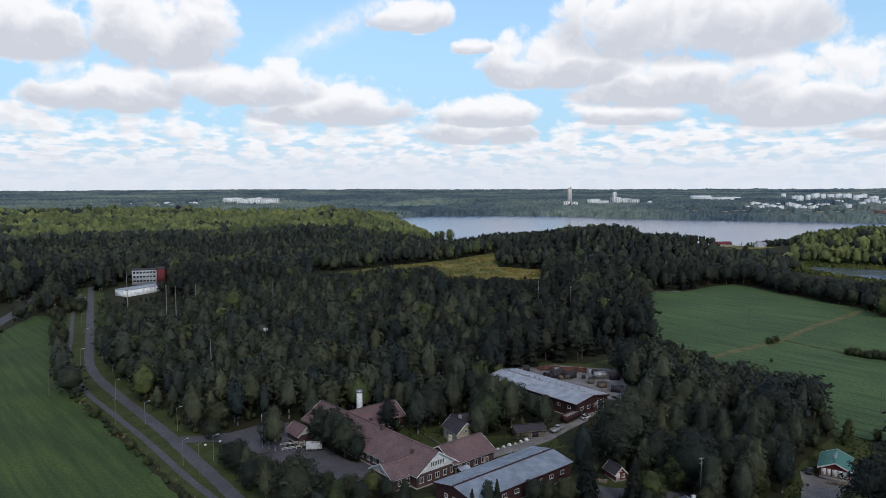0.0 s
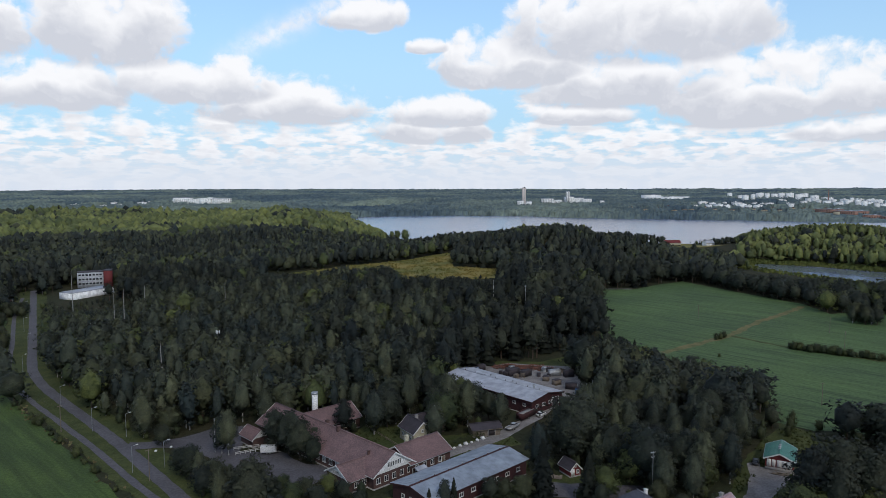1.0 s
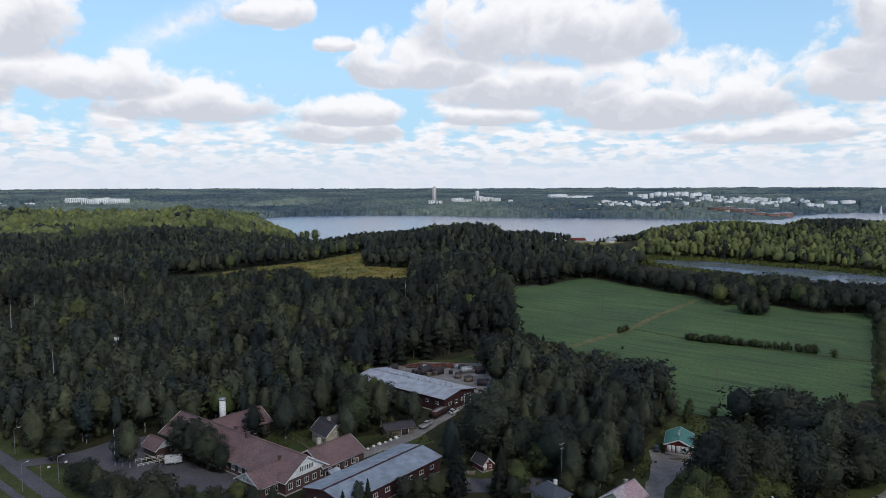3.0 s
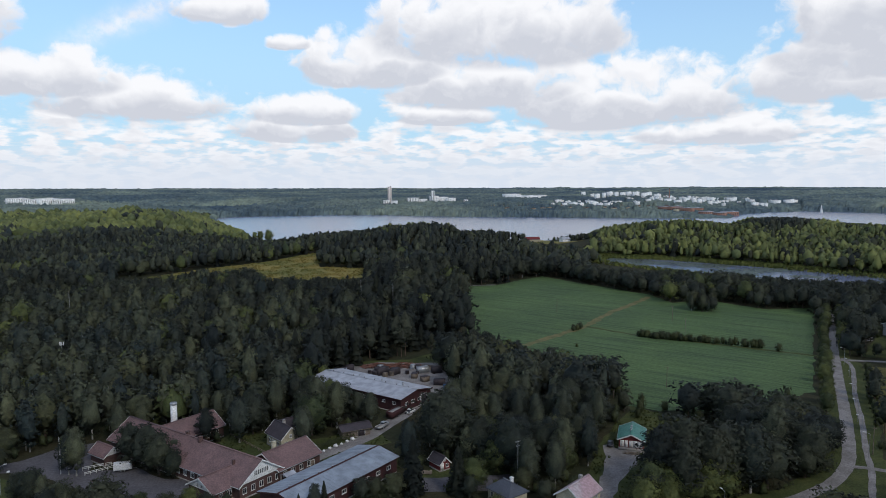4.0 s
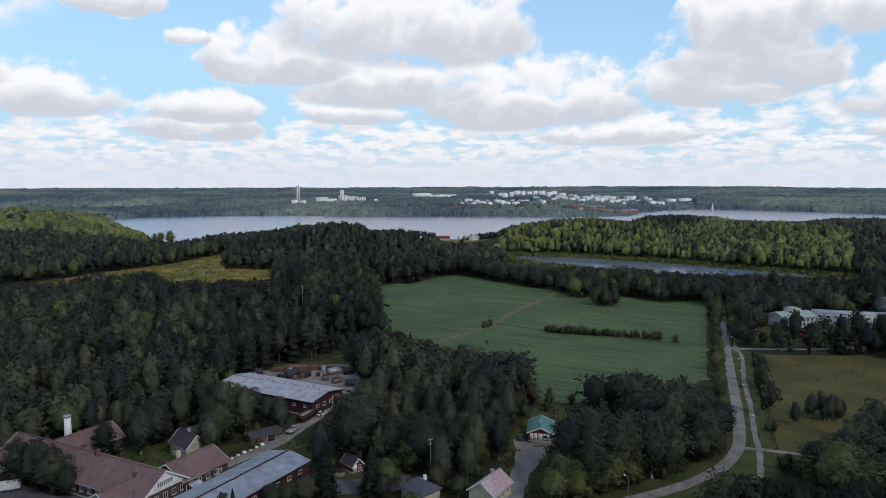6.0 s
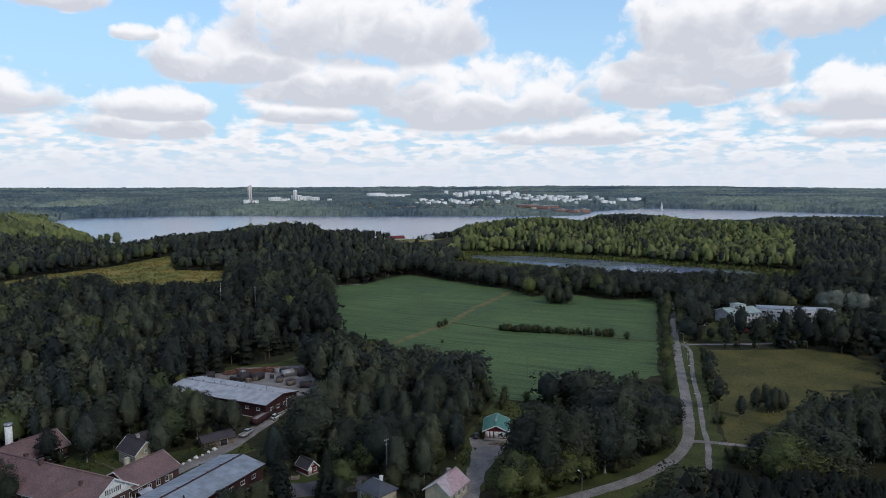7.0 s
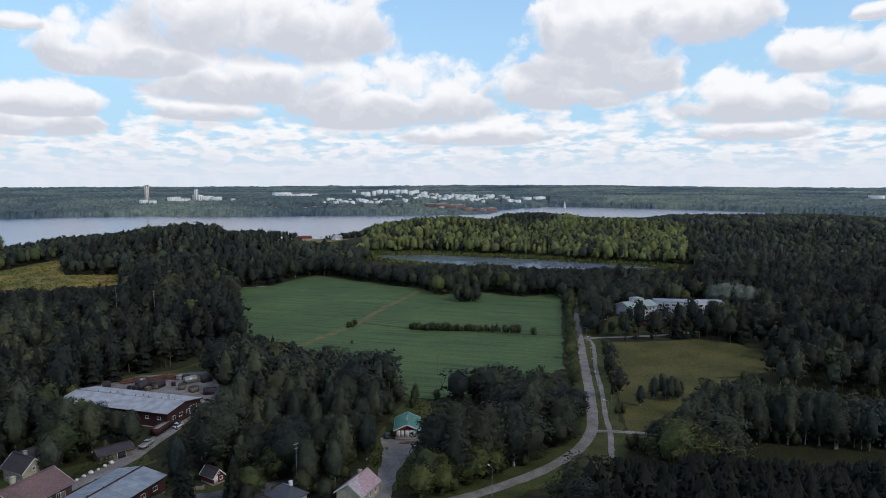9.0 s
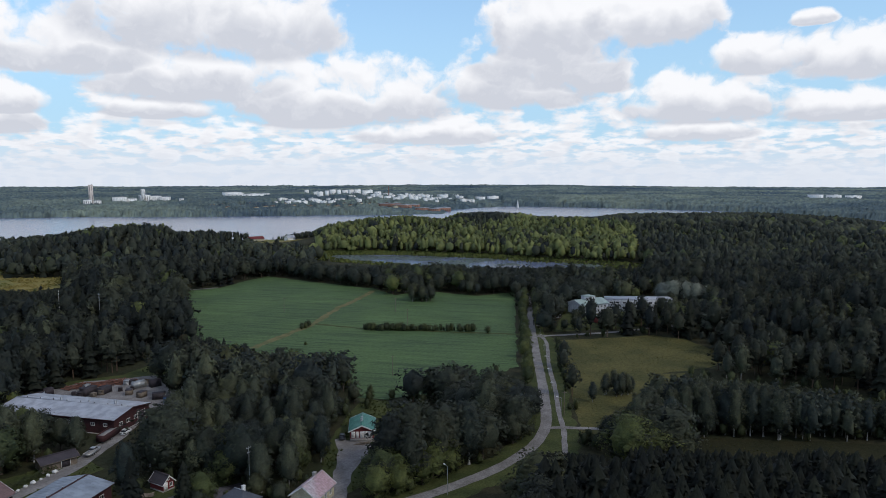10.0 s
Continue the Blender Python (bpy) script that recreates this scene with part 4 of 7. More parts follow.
def free_ground(p, margin=2.5):
    x, y = p[:, 0], p[:, 1]
    ok = np.ones(len(p), bool)
    near = np.hypot(x, y) < 800
    for poly in CLEARINGS:
        ok &= ~inside(poly, x, y)
    for line, w in ROADS:
        ok &= ~((line_distance(line, x, y) < w / 2 + margin) & near)
    ok &= line_distance(LINDEN_ROW, x, y) > 7
    ok &= ~((line_distance(ROAD_LEFT, x, y) < 4.8) & (x < -60))
    ok &= ~inside(TOWN_FRONT, x, y) | (soft_noise(x, y, 60, 31) > 0.1)
    ok &= ~((shore(LAKE_ARM, x, y) < 230) & (np.hypot(x, y) < 2420))
    for poly in FOOTPRINTS:
        ok &= ~(inside(poly, x, y) | (line_distance(poly, x, y, True) < margin))
    for poly, level, reach in WATERS:
        ok &= shore(poly, x, y) > (7 if poly is not POND else 12)
    return ok


def species_of(p, seed):
    """Which kind grows where: broad patches of birch and leaf trees in pine and spruce."""
    g = np.random.default_rng(seed)
    x, y = p[:, 0], p[:, 1]
    v = soft_noise(x, y, 70, 11) * 0.5 + g.uniform(-1, 1, len(p)) * 0.6
    az, r = np.degrees(np.arctan2(x, y)), np.hypot(x, y)
    conifer = g.uniform(0, 1, len(p)) < np.interp(r, [280, 420, 1200], [0.3, 0.16, 0.16])
    v = v + np.where((az < 3) & (r < 460), 0.42, 0.0) - np.where((az > 3) & (az < 17) & (r > 300) & (r < 900), 0.25, 0.0)
    v = v - np.where((az > 52) & (r > 300) & (r < 750), 0.3, 0.0) + np.where((az > 50) & (r > 195) & (r < 290), 0.6, 0.0)
    v = v + np.where((az < -7) & (r > 215) & (r < 480), 0.5, 0.0)
    # more pale leaf trees far off, partly standing in for sunlight
    v = v + np.where(r > 620, 0.25, 0.0)
    belt = (az > 21) & (az < 50) & (r > 390) & (r < 660)
    v = v + np.where(belt, 0.7, 0.0)
    kind = np.where(v > 0.12, np.where(g.uniform(0, 1, len(p)) < np.where((az < 3) & (r < 460), 0.75, 0.45), 2, 3), np.where(conifer, 0, 1))
    leaf = g.uniform(0, 1, len(p)) + 0.35 * soft_noise(x, y, 40, 17)
    kind = np.where((kind == 3) & (leaf < 0.3), 4, kind)
    kind = np.where((kind == 3) & (leaf > 0.72), 5, kind)
    return np.where(belt & (kind > 1) & (leaf < 0.85), 4, kind)

# ---- buildings ----
CUBE = np.array([(x, y, z) for x in (-0.5, 0.5) for y in (-0.5, 0.5) for z in (-0.5, 0.5)])
CUBE_F = np.array([(0, 1, 3, 2), (4, 6, 7, 5), (0, 4, 5, 1), (2, 3, 7, 6), (0, 2, 6, 4), (1, 5, 7, 3)])


def boxes(rows):
    """Blocks given by centre and size, in one set of vertices and faces."""
    v = [CUBE * r[3:6] + r[0:3] for r in rows]
    f = [CUBE_F + 8 * n for n in range(len(rows))]
    return np.vstack(v), np.vstack(f)


def empty(name, m):
    ob = new(name)
    ob.empty_display_size = 0.5
    ob.matrix_world = m
    return ob


def prism(length, width, eave, top, lift=0.0):
    """Walls with two gables, the ridge along x."""
    a, b = length / 2, width / 2
    v = [(s * a, y, z) for s in (-1, 1) for y, z in ((-b, lift), (b, lift), (b, eave), (0, top), (-b, eave))]
    f = [(0, 1, 2, 3, 4), (9, 8, 7, 6, 5), (0, 4, 9, 5), (1, 6, 7, 2), (0, 5, 6, 1), (2, 7, 8, 3), (3, 8, 9, 4)]
    return v, f


WINDOWS = {}


def window(parent, m, w, h, bars=1, frame_mat="white"):
    """A framed window > pane, let into a wall that faces -y of m."""
    key = (w, h, bars, frame_mat)
    if key not in WINDOWS:
        t, a, b = 0.09, w / 2, h / 2
        ring = [(x * (a - i), y, z * (b - i)) for y in (-0.06, 0.06) for i in (0.0, t) for x, z in ((-1, -1), (1, -1), (1, 1), (-1, 1))]
        f = []
        for k in range(4):
            n = (k + 1) % 4
            f += [(k, n, 4 + n, 4 + k), (8 + n, 8 + k, 12 + k, 12 + n), (n, k, 8 + k, 8 + n), (4 + k, 4 + n, 12 + n, 12 + k)]
        made = [("window", ring, f, frame_mat), ("pane", *boxes([(0, 0.02, 0, w - 0.1, 0.04, h - 0.1)]), "glass"), ("sill", *boxes([(0, -0.06, -b - 0.03, w + 0.2, 0.16, 0.05)]), frame_mat)]
        made += [("bar", *boxes([(-a + w * (k + 1) / (bars + 1), 0, 0, 0.07, 0.11, h - 2 * t)]), frame_mat) for k in range(bars)]
        WINDOWS[key] = []
        for name, v, f, mat in made:
            me = bpy.data.meshes.new(name)
            me.from_pydata([tuple(p) for p in v], [], [tuple(int(i) for i in q) for q in f])
            me.materials.append(M[mat])
            WINDOWS[key].append((name, me))
    frame_part = None
    for name, me in WINDOWS[key]:
        ob = new(name, me)
        ob.parent = frame_part or parent
        frame_part = frame_part or ob
    frame_part.matrix_local = m
    return frame_part


def side_pose(side, u, z, length, width):
    """A place on a wall: side f (-y), b (+y), l (-x), r (+x); u metres from its middle, z up."""
    if side == "f":
        return pose(u, -width / 2 - 0.03, z)
    if side == "b":
        return pose(-u, width / 2 + 0.03, z, 0, 0, 180)
    if side == "l":
        return pose(-length / 2 - 0.03, -u, z, 0, 0, -90)
    return pose(length / 2 + 0.03, u, z, 0, 0, 90)


def gabled(name, x, y, yaw, length, width, eave, top, wall, roof, label, category, over=0.5, windows=(), trim="white", plinth=0.4,
           gable=None, seams=0, chimneys=(), doors=(), ridge_mat=None, thick=0.18, z=0.0):
    """A house with a pitched roof: walls, plinth, two roof slopes, barge boards, ridge, windows, doors, chimneys."""
    ob = empty(name, pose(x, y, z, 0, 0, yaw))
    tagged(ob, label, category)
    v, f = prism(length, width, eave, top)
    mesh_object("wall", v, f, M[wall], ob)
    if plinth:
        pv, pf = boxes([(0, 0, plinth / 2 - 0.1, length + 0.1, width + 0.1, plinth + 0.2)])
        mesh_object("plinth", pv, pf, M["stone"], ob)
    a, b = length / 2 + over, width / 2
    rise = (top - eave) / b
    for s in (-1, 1):
        y1, z1 = s * (b + over), eave - rise * over
        v = [(-a, 0, top + 0.04), (a, 0, top + 0.04), (a, y1, z1 + 0.04), (-a, y1, z1 + 0.04)]
        v += [(q[0], q[1], q[2] + thick) for q in v]
        f = [(0, 1, 2, 3), (7, 6, 5, 4), (0, 4, 5, 1), (1, 5, 6, 2), (2, 6, 7, 3), (3, 7, 4, 0)]
        if s < 0:
            f = [t[::-1] for t in f]
        slope = mesh_object("roof_slope", v, f, M[roof], ob)
        if seams:
            n = int(2 * a / seams)
            rows = []
            for k in range(1, n):
                u = -a + 2 * a * k / n
                rows.append((u, 0, 0, 0.05, math.hypot(y1, top - z1), 0.06))
            v, f = boxes(rows)
            ang = math.atan2(z1 - top, y1) if s > 0 else math.atan2(z1 - top, -y1)
            c, sn = math.cos(ang), math.sin(ang)
            yy = v[:, 1] + math.hypot(y1, top - z1) / 2
            v2 = np.stack([v[:, 0], s * (yy * c - v[:, 2] * 0), yy * sn + v[:, 2] + top + 0.05 + thick], -1)
            mesh_object("seams", v2, f, M[roof], slope)
        for e in (-1, 1):
            v = [(e * (a + 0.04), 0, top - 0.12), (e * (a + 0.04), y1, z1 - 0.12), (e * (a + 0.04), y1, z1 + 0.26), (e * (a + 0.04), 0, top + 0.26)]
            v += [(q[0] + e * 0.05, q[1], q[2]) for q in v]
            f = [(0, 1, 2, 3), (7, 6, 5, 4), (0, 4, 5, 1), (1, 5, 6, 2), (2, 6, 7, 3), (3, 7, 4, 0)]
            mesh_object("barge_board", v, f, M[trim], ob)
        v, f = boxes([(0, y1 + s * 0.06, z1 + 0.08, 2 * a, 0.12, 0.14)])
        mesh_object("gutter", v, f, M[trim if trim != "white" else "metal"], ob)
    v, f = boxes([(0, 0, top + thick + 0.05, 2 * a, 0.6, 0.1)])
    mesh_object("ridge_cap", v, f, M[ridge_mat or roof], ob)
    if gable:
        for e in gable[1]:
            s = -1 if e == "l" else 1
            xg = s * (length / 2 + 0.04)
            v = [(xg, -b, eave - 0.1), (xg, b, eave - 0.1), (xg, 0, top - 0.05)]
            v += [(q[0] + s * 0.06, q[1], q[2]) for q in v]
            mesh_object("gable_panel", v, [(0, 1, 2), (5, 4, 3), (0, 3, 4, 1), (1, 4, 5, 2), (2, 5, 3, 0)], M[gable[0]], ob)
    for side, u, zz, w, h, bars in windows:
        out = 0.09 if gable and side in gable[1] and zz > eave - 0.2 else 0.0
        window(ob, side_pose(side, u, zz, length + 2 * out, width), w, h, bars)
    for side, u, w, h, mat in doors:
        v, f = boxes([(0, 0, h / 2, w, 0.1, h)])
        d = mesh_object("door", v, f, M[mat], ob)
        d.matrix_local = side_pose(side, u, plinth, length, width)
        v, f = boxes([(0, -0.02, h + 0.06, w + 0.24, 0.14, 0.12), (-w / 2 - 0.06, -0.02, h / 2, 0.12, 0.14, h), (w / 2 + 0.06, -0.02, h / 2, 0.12, 0.14, h)])
        mesh_object("door_frame", v, f, M["white"], d)
    for u, w, s, h, mat in chimneys:
        zc = top - abs(w) * rise
        v, f = boxes([(u, w, zc + h / 2 - 0.5, s, s, h + 1), (u, w, zc + h + 0.03, s + 0.2, s + 0.2, 0.12)])
        mesh_object("chimney", v, f, M[mat], ob)
    c, s = math.cos(radians(yaw)), math.sin(radians(yaw))
    FOOTPRINTS.append([(x + c * p - s * q, y + s * p + c * q) for p, q in ((-length / 2, -width / 2), (length / 2, -width / 2), (length / 2, width / 2), (-length / 2, width / 2))])
    return ob


def row(side, start, step, count, z, w, h, bars=1):
    return [(side, start + step * k, z, w, h, bars) for k in range(count)]


# long brick school: wings under red-brown roofs
gabled("brick_building_main_wing", -21.5, 202.6, -48.7, 58, 14, 4.0, 8.5, "brick", "red_roof", "long brick building with red-brown pitched roof and white gable", "building",
       0.7, row("r", -5.4, 2.7, 5, 2.2, 1.3, 1.6) + [("r", -2.1 + 0.6 * k, 5.6, 0.5, 1.4, 0) for k in range(8)] + row("f", -24, 3.1, 14, 2.2, 1.5, 1.5, 2) + row("b", -10, 3.4, 9, 2.2, 1.3, 1.5),
       gable=("white", "lr"), chimneys=((5, -0.5, 1.0, 1.5, "brick"), (-2, 0.6, 0.9, 1.3, "brick"), (22, -3, 0.6, 1.2, "brick")))
gabled("brick_building_side_wing", 4.0, 193.6, 40.7, 15, 12, 3.8, 7.0, "brick", "red_roof", "brick side wing with red-brown pitched roof", "building",
       0.6, row("f", -5.4, 2.9, 4, 2.1, 1.3, 1.5), chimneys=((-3, 1.0, 1.0, 2.2, "cream"),), doors=(("f", 4.6, 1.2, 2.1, "wood"),))
gabled("brick_building_front_wing", -12.4, 182.2, 40.0, 12, 10, 3.5, 6.2, "brick", "red_roof", "low brick front wing with white slatted gable", "building",
       0.6, row("f", -3.8, 2.6, 4, 1.9, 1.2, 1.4) + [("l", -1.6 + 0.55 * k, 4.2, 0.42, 1.1, 0) for k in range(6)], gable=("white", "l"))
gabled("brick_building_back_wing", -25.5, 221.5, 41.0, 21, 11, 3.9, 7.4, "brick", "red_roof", "brick back wing with red-brown pitched roof", "building",
       0.6, row("f", -4, 3.0, 5, 2.1, 1.4, 1.5), gable=("white", "r"))
gabled("entrance_porch", -45.6, 212.2, -48.7, 7, 5, 2.9, 4.9, "brick", "red_roof", "small gabled brick entrance porch with white barge boards", "porch", 0.6, gable=("white", "r"))


def round_chimney(x, y, top, r, mat, label):
    ob = empty("boiler_chimney", pose(x, y, 0))
    tagged(ob, label, "chimney")
    a = np.arange(16) * np.pi / 8
    def tube(r0, r1, z0, z1):
        v = [(math.cos(t) * r0, math.sin(t) * r0, z0) for t in a] + [(math.cos(t) * r1, math.sin(t) * r1, z1) for t in a]
        return v, [(i, (i + 1) % 16, 16 + (i + 1) % 16, 16 + i) for i in range(16)] + [tuple(range(15, -1, -1)), tuple(range(16, 32))]
    mesh_object("shaft", *tube(r * 1.1, r, 0, top), M[mat], ob, flat=False)
    mesh_object("cap", *tube(r * 1.15, r * 1.15, top - 0.5, top + 0.1), M["metal"], ob, flat=False)


round_chimney(-28.6, 225.6, 11.6, 0.95, "white", "white round boiler chimney behind the brick building")

gabled("near_warehouse", 15.6, 177.3, 41.0, 36, 14.0, 4.4, 5.8, "maroon", "blue_roof", "long maroon warehouse with low blue-grey metal roof", "warehouse", 0.6,
       row("f", -12, 4.4, 7, 2.6, 1.6, 1.1) + row("l", -3, 3.0, 3, 2.4, 1.2, 1.1), "maroon", 0.3, seams=1.1, ridge_mat="maroon", doors=(("f", -15.5, 1.4, 2.2, "white"), ("l", 4.2, 1.6, 2.3, "wood")))
def roof_vents(x, y, yaw, length, z, count, name, label):
    """Small ventilation cowls along a ridge."""
    for k in range(count):
        u = -length / 2 + length * (k + 0.5) / count
        c, q = math.cos(radians(yaw)), math.sin(radians(yaw))
        ob = empty(name, pose(x + c * u, y + q * u, z, 0, 0, yaw))
        tagged(ob, label, "roof vent", "roof vents")
        v, f = stem((0, 0, -0.2), (0, 0, 0.55), 0.14, 0.14, 8)
        mesh_object("pipe", v, f, M["maroon"], ob)
        v, f = stem((0, 0, 0.5), (0, 0, 0.68), 0.26, 0.08, 8)
        mesh_object("cowl", v, f, M["metal"], ob)


roof_vents(15.6, 177.3, 41, 35, 6.0, 7, "roof_vent", "small vent cowl on the blue-grey roof ridge")
roof_vents(36.6, 254.0, -50, 42, 6.6, 8, "roof_vent", "small vent cowl on the pale roof ridge")
gabled("far_warehouse", 36.6, 254.0, -50.0, 44, 17, 5.0, 6.4, "maroon", "pale_roof", "maroon warehouse with wide pale grey metal roof", "warehouse", 0.6,
       row("f", -18, 4.6, 9, 3.2, 1.4, 1.0) + row("r", -5.5, 3.6, 3, 2.8, 1.6, 1.2), "maroon", 0.3, seams=1.4, doors=(("r", 4.5, 3.4, 3.6, "dark_roof"),),
       chimneys=((15, 1.2, 0.5, 1.4, "metal"), (5, 1.2, 0.4, 0.9, "metal"), (-6, 1.2, 0.4, 0.9, "metal")))
gabled("cream_house", 4.0, 211.8, -61.0, 8.6, 6.2, 4.0, 6.8, "cream", "dark_roof", "two-storey cream house with dark pitched roof", "house", 0.5,
       [("r", -1.5, 2.0, 1.0, 1.4, 1), ("r", 1.5, 2.0, 1.0, 1.4, 1), ("r", 0, 4.2, 0.8, 1.0, 1)] + row("f", -2.4, 1.6, 4, 2.0, 0.9, 1.3), chimneys=((0, 0.4, 0.8, 1.4, "stone"),))
gabled("grey_roofed_house", 5.4, 218.5, 29.0, 5.5, 4.6, 4.2, 6.0, "cream", "dark_roof", "smaller cream house with grey roof among trees", "house", 0.5, row("f", -2, 2.0, 3, 2.0, 1.0, 1.3))
gabled("garden_shed", 26.0, 216.0, 12.0, 9, 5.5, 2.5, 3.5, "wood", "dark_roof", "dark wooden shed with shallow roof beside a hedge", "shed", 0.6, (), "wood", 0.2, doors=(("f", 1.5, 2.2, 2.0, "dark_roof"),))
gabled("red_cabin", 45.9, 183.8, 112.5, 5.0, 3.4, 2.2, 3.9, "red", "dark_roof", "small red cabin with white trim and corner boards", "cabin", 0.35,
       [("l", 0.75, 1.5, 0.9, 1.0, 1), ("l", 0, 3.1, 0.5, 0.6, 0), ("f", 0.6, 1.5, 0.9, 0.9, 1)], doors=(("l", -0.9, 0.9, 1.9, "white"),))


def hip_house(x, y, yaw, length, width, eave, top, wall, roof, label):
    """A house under a hipped roof with a short ridge."""
    ob = empty("hip_roofed_house", pose(x, y, 0, 0, 0, yaw))
    tagged(ob, label, "house")
    v, f = boxes([(0, 0, eave / 2 - 0.2, length, width, eave + 0.4)])
    mesh_object("wall", v, f, M[wall], ob)
    a, b, r = length / 2 + 0.5, width / 2 + 0.5, (length - width) / 2 + 0.6
    v = [(-a, -b, eave), (a, -b, eave), (a, b, eave), (-a, b, eave), (-r, 0, top), (r, 0, top), (-a, -b, eave - 0.18), (a, -b, eave - 0.18), (a, b, eave - 0.18), (-a, b, eave - 0.18)]
    f = [(0, 1, 5, 4), (1, 2, 5), (2, 3, 4, 5), (3, 0, 4), (9, 8, 7, 6)] + [(6 + k, 6 + (k + 1) % 4, (k + 1) % 4, k) for k in range(4)]
    roof_part = mesh_object("roof", v, f, M[roof], ob)
    v, f = boxes([(0, 0, top + 0.03, 2 * r + 0.3, 0.3, 0.1)])
    mesh_object("ridge_cap", v, f, M["metal"], roof_part)
    for u in (-2.2, -0.2, 1.8):
        window(ob, side_pose("f", u, 2.0, length, width), 1.0, 1.3, 1)
    v, f = boxes([(1.0, 0.5, top, 0.7, 0.7, 1.6), (1.0, 0.5, top + 0.83, 0.9, 0.9, 0.12)])
    mesh_object("chimney", v, f, M["white"], ob)
    c, s = math.cos(radians(yaw)), math.sin(radians(yaw))
    FOOTPRINTS.append([(x + c * p - s * q, y + s * p + c * q) for p, q in ((-a, -b), (a, -b), (a, b), (-a, b))])


hip_house(57.4, 159.6, -66, 7.6, 6.2, 3.2, 5.6, "cream", "slate_roof", "house with dark blue-grey hipped sheet roof among trees")
gabled("pink_roofed_house", 73.9, 153.6, 34.7, 9.2, 7.0, 3.4, 5.9, "cream", "pink_roof", "cream house with faded pink-grey metal roof", "house", 0.5,
       row("f", -2.6, 2.6, 3, 2.1, 1.0, 1.4), seams=0.7, chimneys=((2, 0.6, 0.8, 1.2, "stone"),))


def garage():
    ob = gabled("garage", 106.9, 186.1, 58.6, 11, 7.2, 3.4, 5.0, "red", "green_roof", "red garage with white doors and green metal roof", "garage", 0.5,
                (), plinth=1.0, seams=0.8, chimneys=((-2.0, 0.2, 0.6, 0.9, "metal"), (0.8, 0.2, 0.4, 0.6, "metal")))
    for u, w in ((-2.55, 1.25), (-1.25, 1.25), (0.05, 1.25), (1.45, 0.95), (2.65, 1.1)):
        v, f = boxes([(0, 0, 0, w, 0.1, 2.0)] + [(0, -0.06, -0.8 + 0.4 * k, w, 0.03, 0.04) for k in range(5)])
        d = mesh_object("door", v, f, M["white"], ob)
        d.matrix_local = side_pose("l", -u, 2.15, 11, 7.2)


garage()


def flat_block(name, x, y, yaw, length, width, tall, wall, roof, label, category, windows=(), z=0.0, parapet=0.4, solid=True):
    """A flat-roofed building with a parapet and windows."""
    ob = empty(name, pose(x, y, z, 0, 0, yaw))
    tagged(ob, label, category)
    v, f = boxes([(0, 0, tall / 2 - 1, length, width, tall + 2)])
    mesh_object("wall", v, f, M[wall], ob)
    v, f = boxes([(0, 0, tall + 0.1, length + 0.3, width + 0.3, 0.25)])
    mesh_object("roof", v, f, M[roof], ob)
    for side, u, zz, w, h, bars in windows:
        window(ob, side_pose(side, u, zz, length, width), w, h, bars)
    if solid:
        c, s = math.cos(radians(yaw)), math.sin(radians(yaw))
        FOOTPRINTS.append([(x + c * p - s * q, y + s * p + c * q) for p, q in ((-length / 2, -width / 2), (length / 2, -width / 2), (length / 2, width / 2), (-length / 2, width / 2))])
    return ob


M["office_wall"] = material("grey_white_panels", (0.45, 0.46, 0.48), 0.8, 0.2, (0.38, 0.39, 0.41), 0.1, 10)
# far buildings on this side of the lake
flat_block("office_block", -240, 553, 20, 18, 12, 11.5, "office_wall", "dark_roof", "three-storey white office block with window bands", "building",
           [w for k in range(3) for w in row("f", -7.2, 2.4, 7, 3.0 + 3.3 * k, 1.9, 1.6, 0)])
flat_block("office_stair_tower", -228.5, 557, 20, 6, 12.6, 12.2, "red", "dark_roof", "red brick stair tower at the office block", "building")
flat_block("low_hall", -222, 505, 62, 34, 13, 4.6, "town_white", "pale_roof", "low hall with pale metal roof", "hall")
gabled("red_roofed_house", -249, 449, 20, 9, 7, 4.2, 6.6, "cream", "red", "pale house with red roof at the field edge", "house", 0.4, row("f", -2.5, 2.5, 3, 2, 1, 1.3))
# white lodge and wing: greyer wall colour stands in for shade
gabled("white_lodge", 319.5, 283, -8, 20, 13, 6.0, 8.2, "office_wall", "pale_green_roof", "white lodge with pale green roof and cupola", "house", 0.6,
       row("f", -8, 2.6, 7, 4.4, 1.3, 1.6) + row("f", -8, 2.6, 7, 1.8, 1.3, 1.5))
flat_block("lodge_cupola", 319.5, 283, -8, 6, 6, 10.0, "office_wall", "pale_green_roof", "small roof cupola on the white lodge", "cupola", row("f", -1.6, 1.6, 3, 9.0, 1.1, 1.0, 0))
flat_block("brick_annex", 303.0, 259.6, -8, 7, 5, 3.0, "red", "pale_green_roof", "low red brick annex before the white lodge", "annex", row("f", -2.0, 2.0, 3, 1.7, 1.2, 1.2))
flat_block("long_white_wing", 350.5, 270, -40, 40, 12, 7.2, "office_wall", "pale_roof", "long low white wing with flat roof", "building", row("f", -17.5, 3.9, 10, 2.4, 2.2, 1.4, 1) + row("f", -17.5, 3.9, 10, 5.4, 2.2, 1.3, 1))
gabled("farmhouse", 372, 940, 5, 22, 9, 4, 7, "cream", "red", "farmhouse with red roof by the lake", "house", 0.5, z=float(height(372, 940)))
gabled("white_barn", 412, 915, 20, 14, 8, 4, 7, "town_white", "pale_roof", "small white barn by the lake", "barn", 0.5, z=float(height(412, 915)))

